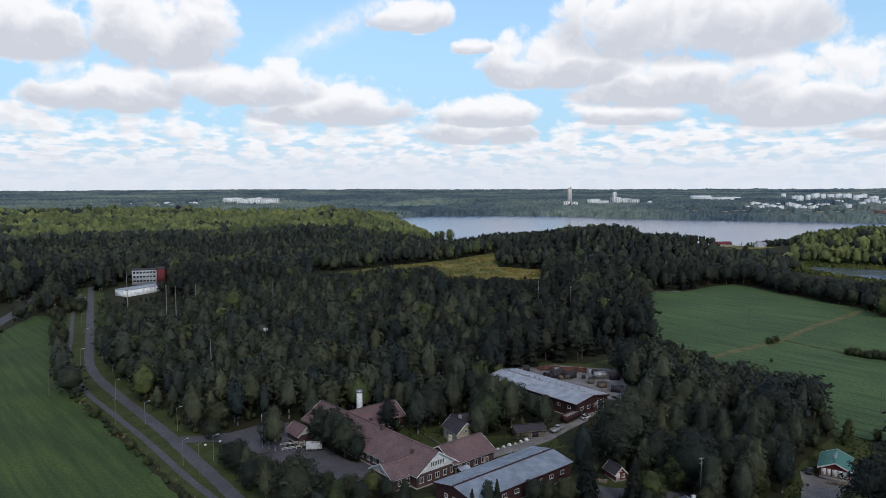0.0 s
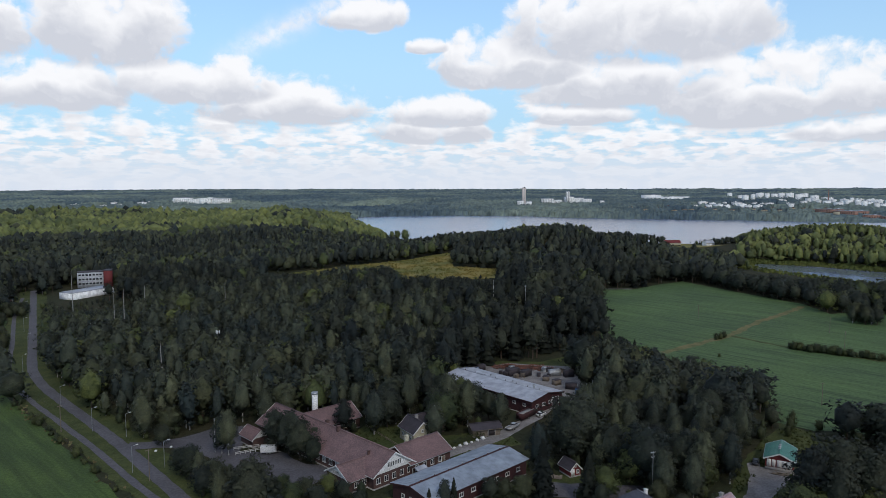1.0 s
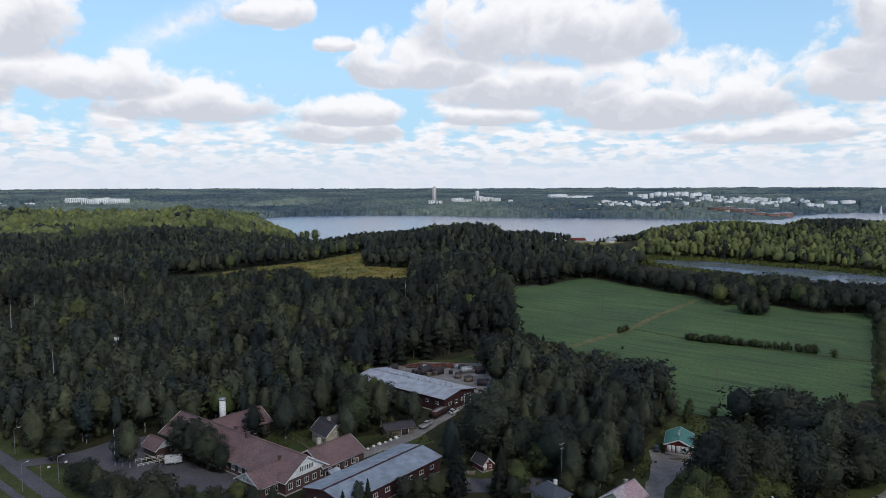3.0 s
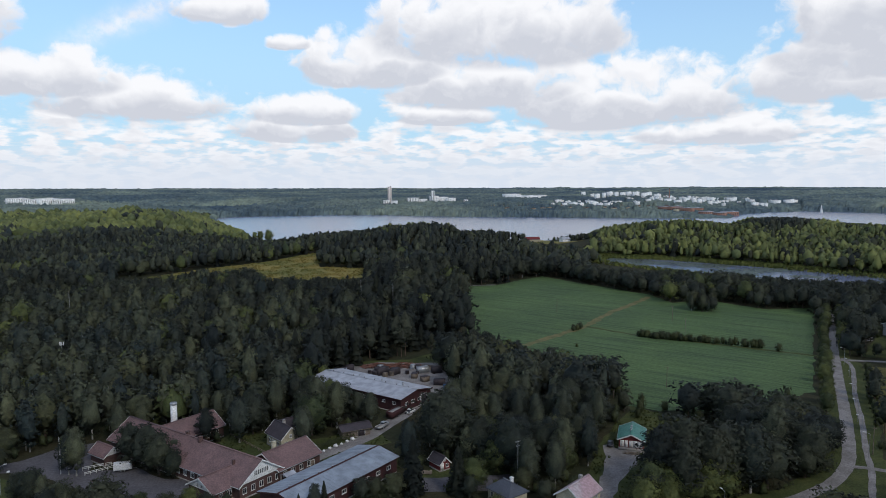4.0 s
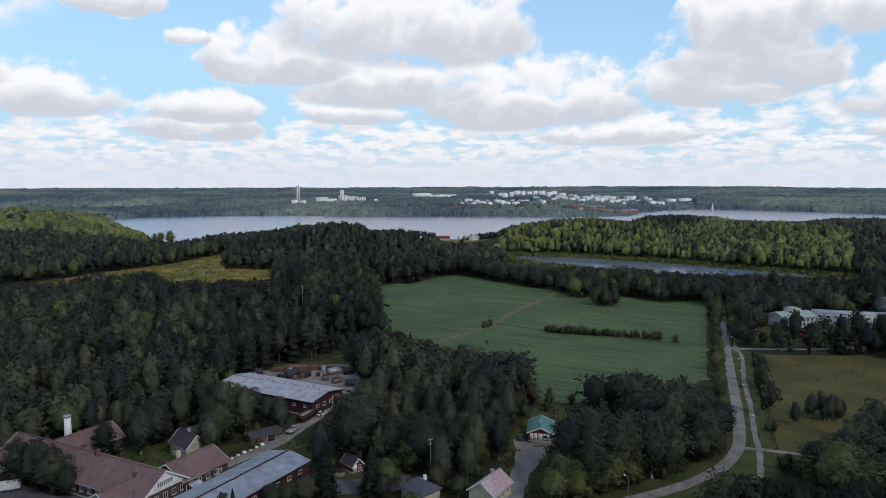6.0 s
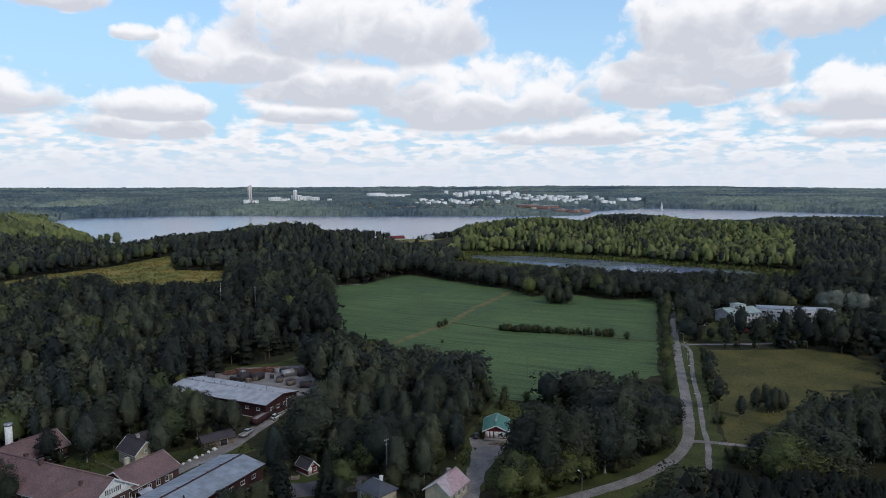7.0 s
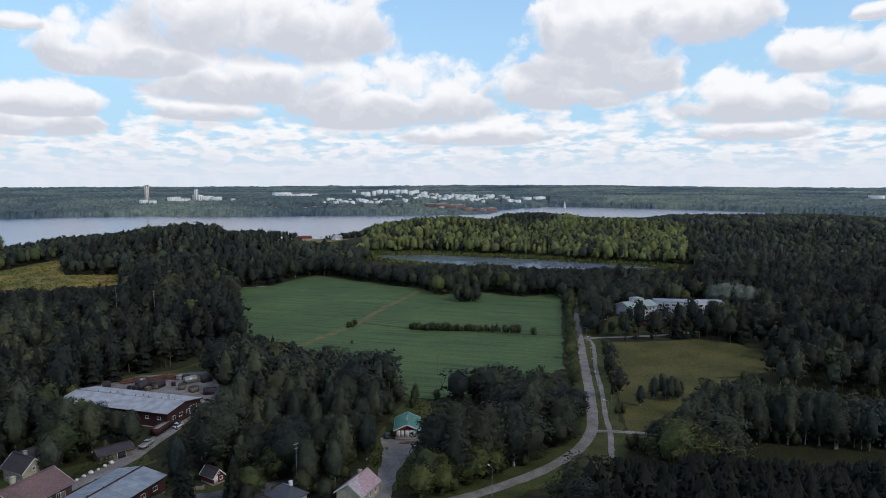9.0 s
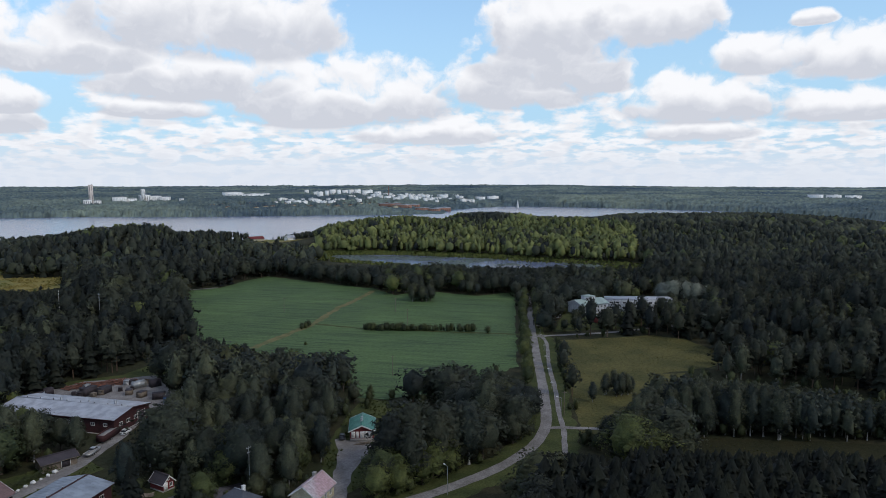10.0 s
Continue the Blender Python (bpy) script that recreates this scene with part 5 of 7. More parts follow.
# ---- the town across the lake ----
def far_block(x, y, yaw, length, width, tall, wall, label="pale apartment block across the lake", name="apartment_block", category="building", roof="pale_roof", bands=True):
    z = float(height(x, y))
    ob = empty(name, pose(x, y, z, 0, 0, yaw))
    tagged(ob, label, category, "town buildings")
    v, f = boxes([(0, 0, tall / 2 - 3, length, width, tall + 6)])
    mesh_object("wall", v, f, M[wall], ob)
    v, f = boxes([(0, 0, tall + 0.2, length + 0.6, width + 0.6, 0.5), (length * 0.15, 0, tall + 1.2, length * 0.2, width * 0.4, 2.0)])
    mesh_object("roof", v, f, M[roof], ob)
    if bands:
        for k in range(max(1, int(tall / 3.2))):
            n = max(2, int(length / 5))
            v, f = boxes([(-length / 2 + length * (j + 0.5) / n, -width / 2 - 0.05, 1.9 + 3.2 * k, length / n * 0.42, 0.3, 1.3) for j in range(n)])
            tagged(mesh_object("window_band", v, f, M["glass"], ob), kind="stuff")
    FOOTPRINTS.append([(x + p * 0.8 * length, y + q * 30) for p, q in ((-1, -1), (1, -1), (1, 0.5), (-1, 0.5))])
    return ob


def by_bearing(az, r):
    return r * math.sin(radians(az)), r * math.cos(radians(az))


def town():
    g = random.Random(5)
    districts = [  # bearing from, to, distance from, to, how many, lengths, heights, wall
        (19.5, 22.5, 2550, 2750, 4, 40, 70, 12, 20, "town_white"), (23.0, 28.5, 2150, 2350, 16, 12, 28, 7, 11, "town_white"),
        (25.5, 31.5, 2600, 3000, 12, 12, 28, 14, 24, "town_white"), (29.0, 37.0, 2200, 2750, 32, 9, 22, 7, 15, "town_white"),
        (33.0, 39.5, 2300, 2600, 24, 9, 20, 7, 12, "town_white"), (31.5, 37.0, 1880, 2050, 7, 25, 50, 7, 10, "town_brick"),
        (18.0, 33.0, 1900, 2150, 22, 8, 15, 5, 7, "cream"), (-17.5, -13.5, 2120, 2230, 4, 30, 62, 13, 17, "town_white"),
        (-26.0, -17.0, 1700, 2300, 14, 10, 26, 5, 8, "town_white"), (-19.0, -12.0, 1650, 1800, 6, 12, 30, 5, 7, "cream"),
        (64.0, 67.5, 2650, 2750, 3, 40, 50, 14, 18, "town_white"), (38.5, 41.5, 2350, 2450, 2, 30, 40, 8, 12, "town_white"),
    ]
    for a0, a1, r0, r1, count, l0, l1, h0, h1, wall in districts:
        for k in range(count):
            az = a0 + (a1 - a0) * (k + g.uniform(0.2, 0.8)) / count
            x, y = by_bearing(az, g.uniform(r0, r1))
            length = g.uniform(l0, l1)
            kind = {"town_white": "pale apartment block across the lake", "town_brick": "low red brick works building by the shore", "cream": "small pale house among lakeside trees"}[wall]
            far_block(x, y, -az + g.uniform(-40, 40), length, g.uniform(0.3, 0.5) * length + 4, g.uniform(h0, h1), wall, kind, "works_building" if wall == "town_brick" else "apartment_block" if wall != "cream" else "lakeside_house",
                      roof="town_white" if wall == "town_white" and k % 3 else "pale_roof" if wall != "cream" else "red_roof", bands=r1 < 2240 and h1 > 9)
    # the works with its tall tower
    x, y = by_bearing(10.0, 2230)
    far_block(x, y, -10, 12, 12, 56, "tower", "tall pale brick tower at the works", "works_tower", "tower", "dark_roof")
    far_block(*by_bearing(9.75, 2215), -10, 22, 18, 15, "town_white", "white works building below the tower", "works_building")
    far_block(*by_bearing(10.4, 2225), -10, 20, 18, 13, "town_white", "white works building below the tower", "works_building")
    for az, r, ln, tall in ((11.9, 2350, 42, 17), (12.7, 2360, 30, 12), (13.5, 2360, 12, 40), (13.6, 2380, 34, 22), (14.3, 2390, 40, 18), (15.0, 2380, 34, 15), (16.2, 2300, 14, 12)):
        far_block(*by_bearing(az, r), -az, ln, 18, tall, "town_white", "white factory building with flat roofs", "factory")
    ob = empty("works_chimney", pose(*by_bearing(32.2, 2420), float(height(*by_bearing(32.2, 2420)))))
    tagged(ob, "slender brick chimney in the town", "chimney")
    v, f = stem((0, 0, 0), (0, 0, 42), 1.8, 1.1, 10)
    mesh_object("shaft", v, f, M["town_brick"], ob)
    v, f = stem((0, 0, 41.5), (0, 0, 43), 1.4, 1.4, 10)
    mesh_object("rim", v, f, M["dark_roof"], ob)
    ob = empty("water_jet", pose(*by_bearing(42.7, 2200), -8))
    tagged(ob, "white fountain jet standing in the lake", "fountain")
    v, f = stem((0, 0, 0), (0, 0, 22), 4.5, 0.6, 8)
    mesh_object("spray", v, f, M["white"], ob, flat=False)


M["tower"] = material("pale_tower_brick", (0.74, 0.65, 0.60), 0.85, 0.2, (0.68, 0.58, 0.53), 0.02, 20)
town()

# ---- yard things ----
def pole(name, x, y, tall, r, mat, label, category, arms=(), wires=None, z=0.0):
    ob = empty(name, pose(x, y, z))
    tagged(ob, label, category, category + "s")
    v, f = stem((0, 0, -0.3), (0, 0, tall), r, r * 0.65, 8)
    mesh_object("post", v, f, M[mat], ob, flat=False)
    for dz, dx, yaw, m in arms:
        v, f = boxes([(0, 0, tall - dz, dx, 0.12, 0.12)] + [(s * dx * 0.42, 0, tall - dz + 0.16, 0.1, 0.1, 0.2) for s in (-1, 1)])
        a = mesh_object("cross_arm", v, f, M[m], ob)
        a.rotation_euler = (0, 0, radians(yaw))
    return ob


def lamp(x, y, yaw, tall=7.5):
    ob = empty("street_lamp", pose(x, y, 0, 0, 0, yaw))
    tagged(ob, "grey street lamp with short arm on the verge", "street lamp", "street lamps")
    v, f = joined([stem((0, 0, -0.2), (0, 0, tall), 0.09, 0.06, 6), stem((0, 0, tall), (1.2, 0, tall + 0.25), 0.05, 0.04, 6)])
    mesh_object("post", v, f, M["metal"], ob, flat=False)
    v, f = boxes([(1.45, 0, tall + 0.26, 0.75, 0.3, 0.16)])
    mesh_object("lamp_head", v, f, M["white"], ob)


for x, y in ((-67, 195), (-87, 220), (-100, 226), (-122, 252), (-160, 300), (-180, 343), (-203, 384), (-230, 438)):
    lamp(x, y, 40)
for x, y in ((167.5, 159), (178, 172), (190, 185.5), (203, 200), (216, 214), (230, 230), (243, 246)):
    lamp(x, y, 135)
lamp(103, 136.5, 90)
lamp(-74.6, 191.8, 40)
for x, y in ((-150.2, 258.2), (-109.7, 225.8), (-191, 292), (-68, 186)):
    pole("utility_pole", x, y, 9.0, 0.14, "wood", "wooden utility pole with cross arm", "utility pole", ((0.4, 1.6, 40, "wood"),))
for x, y in ((212, 318), (150, 236), (226, 352), (172, 392), (171, 161)):
    pole("utility_pole", x, y, 8.5, 0.14, "wood", "wooden utility pole standing in the field", "utility pole", ((0.4, 1.4, -40, "wood"),))
pole("flagpole", -55.7, 205.4, 10.5, 0.11, "white", "tall white flagpole in the yard", "flagpole")
pole("flagpole", 55.4, 415.8, 21, 0.16, "white", "tall white flagpole rising out of the wood", "flagpole")
pole("radio_mast", 72, 400, 20, 0.2, "metal", "thin steel mast among the trees", "mast", ((0.5, 1.2, 0, "metal"), (2.2, 1.0, 60, "metal")))
pole("radio_mast", 62.5, 166, 13, 0.1, "metal", "thin aerial mast beside the dark-roofed house", "mast", ((0.4, 1.6, 20, "metal"), (1.6, 1.0, 20, "metal")))


def bare_trunk(x, y, tall):
    """A dead pale pine stem with a few broken branches."""
    ob = empty("dead_tree", pose(x, y, 0, 0, 0, x * 37 % 360))
    tagged(ob, "tall bare pale trunk of a dead pine", "dead tree", "dead trees")
    v, f = joined([stem((0, 0, -0.3), (0.1, 0, tall * 0.6), 0.24, 0.17, 7), stem((0.1, 0, tall * 0.6), (0.3, 0.1, tall), 0.17, 0.06, 7)])
    mesh_object("trunk", v, f, M["birch_bark"], ob, flat=False)
    for k in range(5):
        h, a = tall * (0.55 + 0.09 * k), 2.4 * k
        v, f = stem((0.15, 0, h), (0.15 + 1.3 * math.cos(a), 1.3 * math.sin(a), h + 0.3), 0.05, 0.02, 5)
        mesh_object("branch", v, f, M["bark"], ob)


for x, y, tall in ((-144.4, 356.9, 25.2), (-135.5, 346.4, 28.5), (-146.3, 404.4, 21.9), (-196.6, 426.9, 27.8), (-104.2, 417.2, 20.8), (-93.9, 274.4, 18.8)):
    bare_trunk(x, y, tall)


def aerial(x, y, tall):
    """A thin mast with white panels round its head."""
    ob = empty("aerial_mast", pose(x, y, 0))
    tagged(ob, "thin steel mast with white aerial panels above the trees", "mast")
    v, f = stem((0, 0, -0.3), (0, 0, tall), 0.16, 0.09, 8)
    mesh_object("post", v, f, M["metal"], ob, flat=False)
    for k in range(3):
        v, f = boxes([(0.75, 0, tall - 0.9, 0.2, 0.55, 1.5), (0.35, 0, tall - 0.6, 0.7, 0.07, 0.07), (0.35, 0, tall - 1.2, 0.7, 0.07, 0.07)])
        panel = mesh_object("aerial_panel", v, f, M["white"], ob)
        panel.rotation_euler = (0, 0, radians(-90 + 120 * k))


aerial(-80.6, 307.6, 15.5)


def wire(a, b, za, zb, sag=0.8):
    c = bpy.data.curves.new("power_line", "CURVE")
    c.dimensions, c.bevel_depth = "3D", 0.02
    s = c.splines.new("POLY")
    s.points.add(10)
    for k in range(11):
        t = k / 10
        s.points[k].co = (a[0] + (b[0] - a[0]) * t, a[1] + (b[1] - a[1]) * t, za + (zb - za) * t - sag * 4 * t * (1 - t), 1)
    c.materials.append(M["black"])
    tagged(new("power_line", c), "thin sagging power line between poles", "wire", "wires")


wire((-150.2, 258.2), (-109.7, 225.8), 8.8, 8.8)
wire((-109.7, 225.8), (-68, 186), 8.8, 8.8)
wire((-150.2, 258.2), (-191, 292), 8.8, 8.8)
wire((172, 392), (212, 318), 8.3, 8.3)
wire((172, 392), (226, 352), 8.3, 8.3)


def lofted(sections):
    """A closed skin through rectangles with cut corners: x, half width, low, high."""
    rings = []
    for x, w, z0, z1 in sections:
        c = min(0.12, w * 0.3)
        rings.append([(x, -w, z0 + c), (x, -w + c, z0), (x, w - c, z0), (x, w, z0 + c), (x, w, z1 - c), (x, w - c, z1), (x, -w + c, z1), (x, -w, z1 - c)])
    v = [p for ring in rings for p in ring]
    f = [(8 * i + k, 8 * i + (k + 1) % 8, 8 * i + 8 + (k + 1) % 8, 8 * i + 8 + k) for i in range(len(rings) - 1) for k in range(8)]
    f += [tuple(range(7, -1, -1)), tuple(8 * (len(rings) - 1) + k for k in range(8))]
    return v, [t[::-1] for t in f]


def wheel(ob, x, y, r):
    v, f = stem((x, y - 0.1, r), (x, y + 0.1, r), r, r, 12)
    w = mesh_object("wheel", v, np.vstack([f]), M["black"], ob, flat=False)
    v, f = boxes([(x, y, r, r, 0.22, r)])
    mesh_object("rim", v, f, M["metal"], w)


def car(x, y, yaw, paint, label, van=False):
    ob = empty("van" if van else "car", pose(x, y, 0.06, 0, 0, yaw))
    tagged(ob, label, "van" if van else "car", "parked cars")
    top = 1.95 if van else 1.45
    v, f = lofted([(-2.15, 0.75, 0.35, 0.75), (-2.0, 0.84, 0.25, 0.92), (-0.6, 0.88, 0.22, 0.95), (1.2, 0.88, 0.22, 0.95), (2.0, 0.84, 0.25, 0.85), (2.15, 0.72, 0.35, 0.7)])
    mesh_object("body", v, f, M[paint], ob, flat=False)
    v, f = lofted([(-2.0 if van else -1.7, 0.72, 0.9, 0.98), (-1.8 if van else -1.2, 0.68, 0.9, top), (0.3, 0.68, 0.9, top), (1.15, 0.72, 0.9, 0.98)])
    mesh_object("cabin_glass", v, f, M["glass"], ob, flat=False)
    v, f = lofted([(-1.85 if van else -1.25, 0.66, top - 0.02, top + 0.08), (0.35, 0.66, top - 0.02, top + 0.08)])
    mesh_object("roof", v, f, M[paint], ob)
    for wx in (-1.3, 1.3):
        for wy in (-0.78, 0.78):
            wheel(ob, wx, wy, 0.32)
    return ob


M["car_black"] = material("black_car_paint", (0.02, 0.022, 0.026), 0.3, 0.6, (0.025, 0.027, 0.03), 1.0, 4)
M["car_white"] = material("white_car_paint", (0.62, 0.62, 0.62), 0.3, 0.6, (0.58, 0.58, 0.58), 1.0, 4)
M["steel_blue"] = material("blue_painted_steel", (0.05, 0.12, 0.26), 0.55, 0.4, (0.04, 0.10, 0.20), 0.8, 6)
M["rust"] = material("rust_red_timber", (0.20, 0.085, 0.06), 0.9, 0.2, (0.13, 0.07, 0.055), 0.6, 6)
car(100.2, 187.0, 58, "car_black", "black car parked beside the garage")
car(47.5, 231.5, 48, "car_white", "white car on the access road")
car(36.5, 221, 48, "metal", "silver car on the access road")
car(50.5, 238.5, 48, "car_white", "white van beside the maroon warehouse", True)
car(-0.5, 158.5, 10, "car_white", "white car parked before the warehouse")


def trailer(x, y, yaw, length, wide, tall, mat, label, open_top=False):
    ob = empty("trailer", pose(x, y, 0.06, 0, 0, yaw))
    tagged(ob, label, "trailer")
    if open_top:
        a, b = length / 2, wide / 2
        v, f = boxes([(0, 0, 0.75, length, wide, 0.12), (0, -b, 0.7 + tall / 2, length, 0.1, tall), (0, b, 0.7 + tall / 2, length, 0.1, tall), (-a, 0, 0.7 + tall / 2, 0.1, wide - 0.1, tall), (a, 0, 0.7 + tall / 2, 0.1, wide - 0.1, tall)])
        mesh_object("body", v, f, M[mat], ob)
        v, f = boxes([(0, 0, 0.7 + tall * 0.8, length - 0.3, wide - 0.3, 0.1)])
        mesh_object("load", v, f, M["stone"], ob)
    else:
        v, f = lofted([(-length / 2, wide / 2, 0.55, 0.55 + tall), (length / 2 - 0.4, wide / 2, 0.55, 0.55 + tall), (length / 2, wide / 2 - 0.15, 0.6, 0.3 + tall)])
        mesh_object("body", v, f, M[mat], ob)
        v, f = boxes([(-length / 2 - 0.02, 0, 0.55 + tall / 2, 0.05, wide * 0.8, tall * 0.8), (0, -wide / 2 - 0.02, 0.75, length * 0.9, 0.04, 0.08)])
        mesh_object("tailgate", v, f, M["metal"], ob)
    v, f = stem((length / 2, 0, 0.5), (length / 2 + 1.3, 0, 0.45), 0.06, 0.05, 6)
    mesh_object("drawbar", v, f, M["metal"], ob)
    for wx in (-0.45, 0.45):
        for wy in (-wide / 2 + 0.1, wide / 2 - 0.1):
            wheel(ob, wx, wy, 0.35)


trailer(-39.6, 203.5, 5, 4.6, 2.1, 1.9, "car_white", "white box trailer parked on the asphalt yard")
trailer(42.0, 229.5, 48, 8.5, 2.6, 2.0, "maroon", "open dark container trailer beside the warehouse", True)
trailer(35.4, 218.8, 45, 5.0, 2.0, 0.5, "metal", "flat grey trailer on the access road", True)


def container(x, y, yaw, length, wide, tall, mat, label):
    ob = empty("container", pose(x, y, 0.05, 0, 0, yaw))
    tagged(ob, label, "container", "yard containers")
    v, f = boxes([(0, 0, tall / 2, length, wide, tall)] + [(-length / 2 + 0.3 + 0.45 * k, 0, tall / 2, 0.2, wide + 0.08, tall - 0.3) for k in range(int(length / 0.45) - 1)])
    mesh_object("shell", v, f, M[mat], ob)
    v, f = boxes([(0, 0, tall + 0.04, length + 0.06, wide + 0.06, 0.08)])
    mesh_object("lid", v, f, M["metal" if mat == "metal" else "dark_roof"], ob)
    v, f = boxes([(length / 2 + 0.05, s * wide * 0.24, tall / 2, 0.06, wide * 0.44, tall * 0.86) for s in (-1, 1)])
    mesh_object("doors", v, f, M["metal"], ob)


for x, y, yaw, ln, tall, mat, label in (
        (29.5, 289, -20, 5, 2.2, "steel_blue", "blue steel container in the storage yard"), (33.5, 291.5, 15, 3.5, 2.4, "dark_roof", "dark container in the storage yard"),
        (46, 283, 40, 6, 2.6, "dark_roof", "dark covered container in the storage yard"), (51, 281, 40, 5, 2.4, "dark_roof", "dark covered container in the storage yard"),
        (63, 281, 10, 5, 2.4, "metal", "pale work booth in the storage yard"), (68.5, 279, 10, 4, 2.6, "dark_roof", "dark steel container in the yard"),
        (61, 268, 30, 3, 2.0, "wood", "wooden crate shed in the yard"), (65.5, 262, -20, 4.5, 2.2, "dark_roof", "dark steel container by the warehouse"),
        (67.5, 255.5, -20, 4, 2.2, "steel_blue", "dark blue container with dark lid"), (58, 274, 70, 3, 1.8, "wood", "low wooden box in the yard")):
    container(x, y, yaw, ln, 2.4, tall, mat, label)


def crate(x, y, yaw, s, mat, label):
    """An open slatted crate or pallet stack."""
    ob = empty("crate", pose(x, y, 0.05, 0, 0, yaw))
    tagged(ob, label, "crate", "yard crates")
    for k in range(4):
        v, f = boxes([(0, 0, 0.1 + 0.28 * k * s, 1.3 * s, 1.1 * s, 0.16 * s)])
        mesh_object("slat_layer", v, f, M[mat], ob)
    for sx, sy in ((-1, -1), (-1, 1), (1, -1), (1, 1)):
        v, f = boxes([(sx * 0.55 * s, sy * 0.45 * s, 0.5 * s, 0.1, 0.1, 1.0 * s)])
        mesh_object("corner_post", v, f, M[mat], ob)


crates = random.Random(3)
for k in range(16):
    crate(crates.uniform(40, 68), crates.uniform(264, 291), crates.uniform(0, 90), crates.uniform(1.0, 1.9), crates.choice(["wood", "rust", "dark_roof", "metal", "dark_roof", "wood"]), "stacked crate in the storage yard")


def heap(x, y, long, wide, tall, count, mat, label, seed, name="timber_pile"):
    """A loose pile of boards and beams."""
    g = np.random.default_rng(seed)
    V, Fc, n = [], [], 0
    for k in range(count):
        u, w = g.uniform(-0.5, 0.5, 2)
        z = tall * (1 - abs(w) * 1.6) * (1 - abs(u) * 1.2) * g.uniform(0.1, 1)
        d = unit(np.array([g.normal(1, 0.4), g.normal(0, 0.5), g.normal(0, 0.12)])) * g.uniform(0.7, 2.0)
        c = np.array([u * long, w * wide, max(0.15, z)])
        v, f = stem(c - d, c + d, g.uniform(0.1, 0.2), 0.12, 4)
        V.append(v)
        Fc.append(f + n)
        n += len(v)
    ob = mesh_object(name, np.vstack(V), np.vstack(Fc), M[mat])
    ob.matrix_world = pose(x, y, 0.1, 0, 0, -10)
    tagged(ob, label, "timber pile", kind="stuff")


heap(46, 294, 12, 5, 2.2, 160, "rust", "long pile of reddish scrap timber", 1)
heap(57, 292, 13, 5, 2.0, 170, "rust", "long pile of brown scrap timber", 2)
heap(66, 287, 6, 4, 1.6, 70, "wood", "pile of grey boards in the yard", 3)
heap(40, 181.5, 3.5, 2, 0.5, 26, "wood", "low stack of grey planks on the lawn", 4)
heap(103.5, 179, 3, 1.5, 0.4, 14, "wood", "few boards lying by the garage", 5)


def canopy(x, y, yaw, w, d, h, label, name="entrance_canopy"):
    """A small pitched canopy on four posts."""
    ob = empty(name, pose(x, y, 0, 0, 0, yaw))
    tagged(ob, label, "canopy")
    v = [(-w / 2, -d / 2, h), (w / 2, -d / 2, h), (w / 2, d / 2, h), (-w / 2, d / 2, h), (-w / 2, 0, h + d * 0.22), (w / 2, 0, h + d * 0.22)]
    v += [(p[0], p[1], p[2] + 0.1) for p in v]
    f = [(0, 1, 5, 4), (4, 5, 2, 3), (7, 6, 10, 11), (11, 10, 9, 8), (0, 6, 7, 1), (3, 2, 8, 9), (0, 4, 10, 6), (4, 3, 9, 10), (1, 7, 11, 5), (5, 11, 8, 2)]
    mesh_object("canopy_roof", v, f, M["pale_roof"], ob)
    for sx in (-1, 1):
        for sy in (-1, 1):
            v, f = boxes([(sx * (w / 2 - 0.15), sy * (d / 2 - 0.15), h / 2, 0.12, 0.12, h)])
            mesh_object("post", v, f, M["white"], ob)


canopy(4.6, 183.6, 40.7, 3.6, 2.4, 2.7, "small pale canopy over the side entrance")
canopy(20.5, 160.5, 20, 3.4, 3.0, 2.4, "white garden tent before the warehouse", "garden_tent")


def boulder(x, y, s, mat="white"):
    v, f, _ = blob((0, 0, 0.3), (0.6, 0.45, 0.38), 0.2, True)
    ob = mesh_object("boulder", v, f, M[mat], flat=False)
    ob.matrix_world = pose(x, y, 0.05, 0, 0, s * 90) @ Matrix.Scale(s, 4)
    tagged(ob, "white-painted boulder lining the road", "boulder", "boulders")


for k in range(6):
    boulder(15.5 + 1.9 * k, 203.6 + 1.45 * k, 0.9 + 0.25 * (k % 3))
for x, y in ((-73.5, 207), (-70, 210), (-75.5, 216), (24, 190), (-11, 165)):
    boulder(x, y, 0.9)


def rail_fence(x0, y0, x1, y1, n, mat, label):
    ob = empty("rail_fence", pose(x0, y0, 0, 0, 0, math.degrees(math.atan2(y1 - y0, x1 - x0))))
    tagged(ob, label, "fence")
    d = math.hypot(x1 - x0, y1 - y0)
    for k in range(n + 1):
        v, f = boxes([(d * k / n, 0, 0.5, 0.12, 0.12, 1.1)])
        mesh_object("post", v, f, M[mat], ob)
    for z in (0.55, 0.95):
        v, f = boxes([(d / 2, 0.09, z, d, 0.05, 0.14)])
        mesh_object("rail", v, f, M[mat], ob)


rail_fence(-50.5, 206.5, -43.5, 208.5, 5, "white", "white wooden rail fence by the porch")
rail_fence(-49.0, 202.5, -42.5, 205.8, 5, "white", "white wooden rail fence by the porch")
rail_fence(-12, 224, 2, 200, 8, "wood", "low grey garden fence behind the wing")

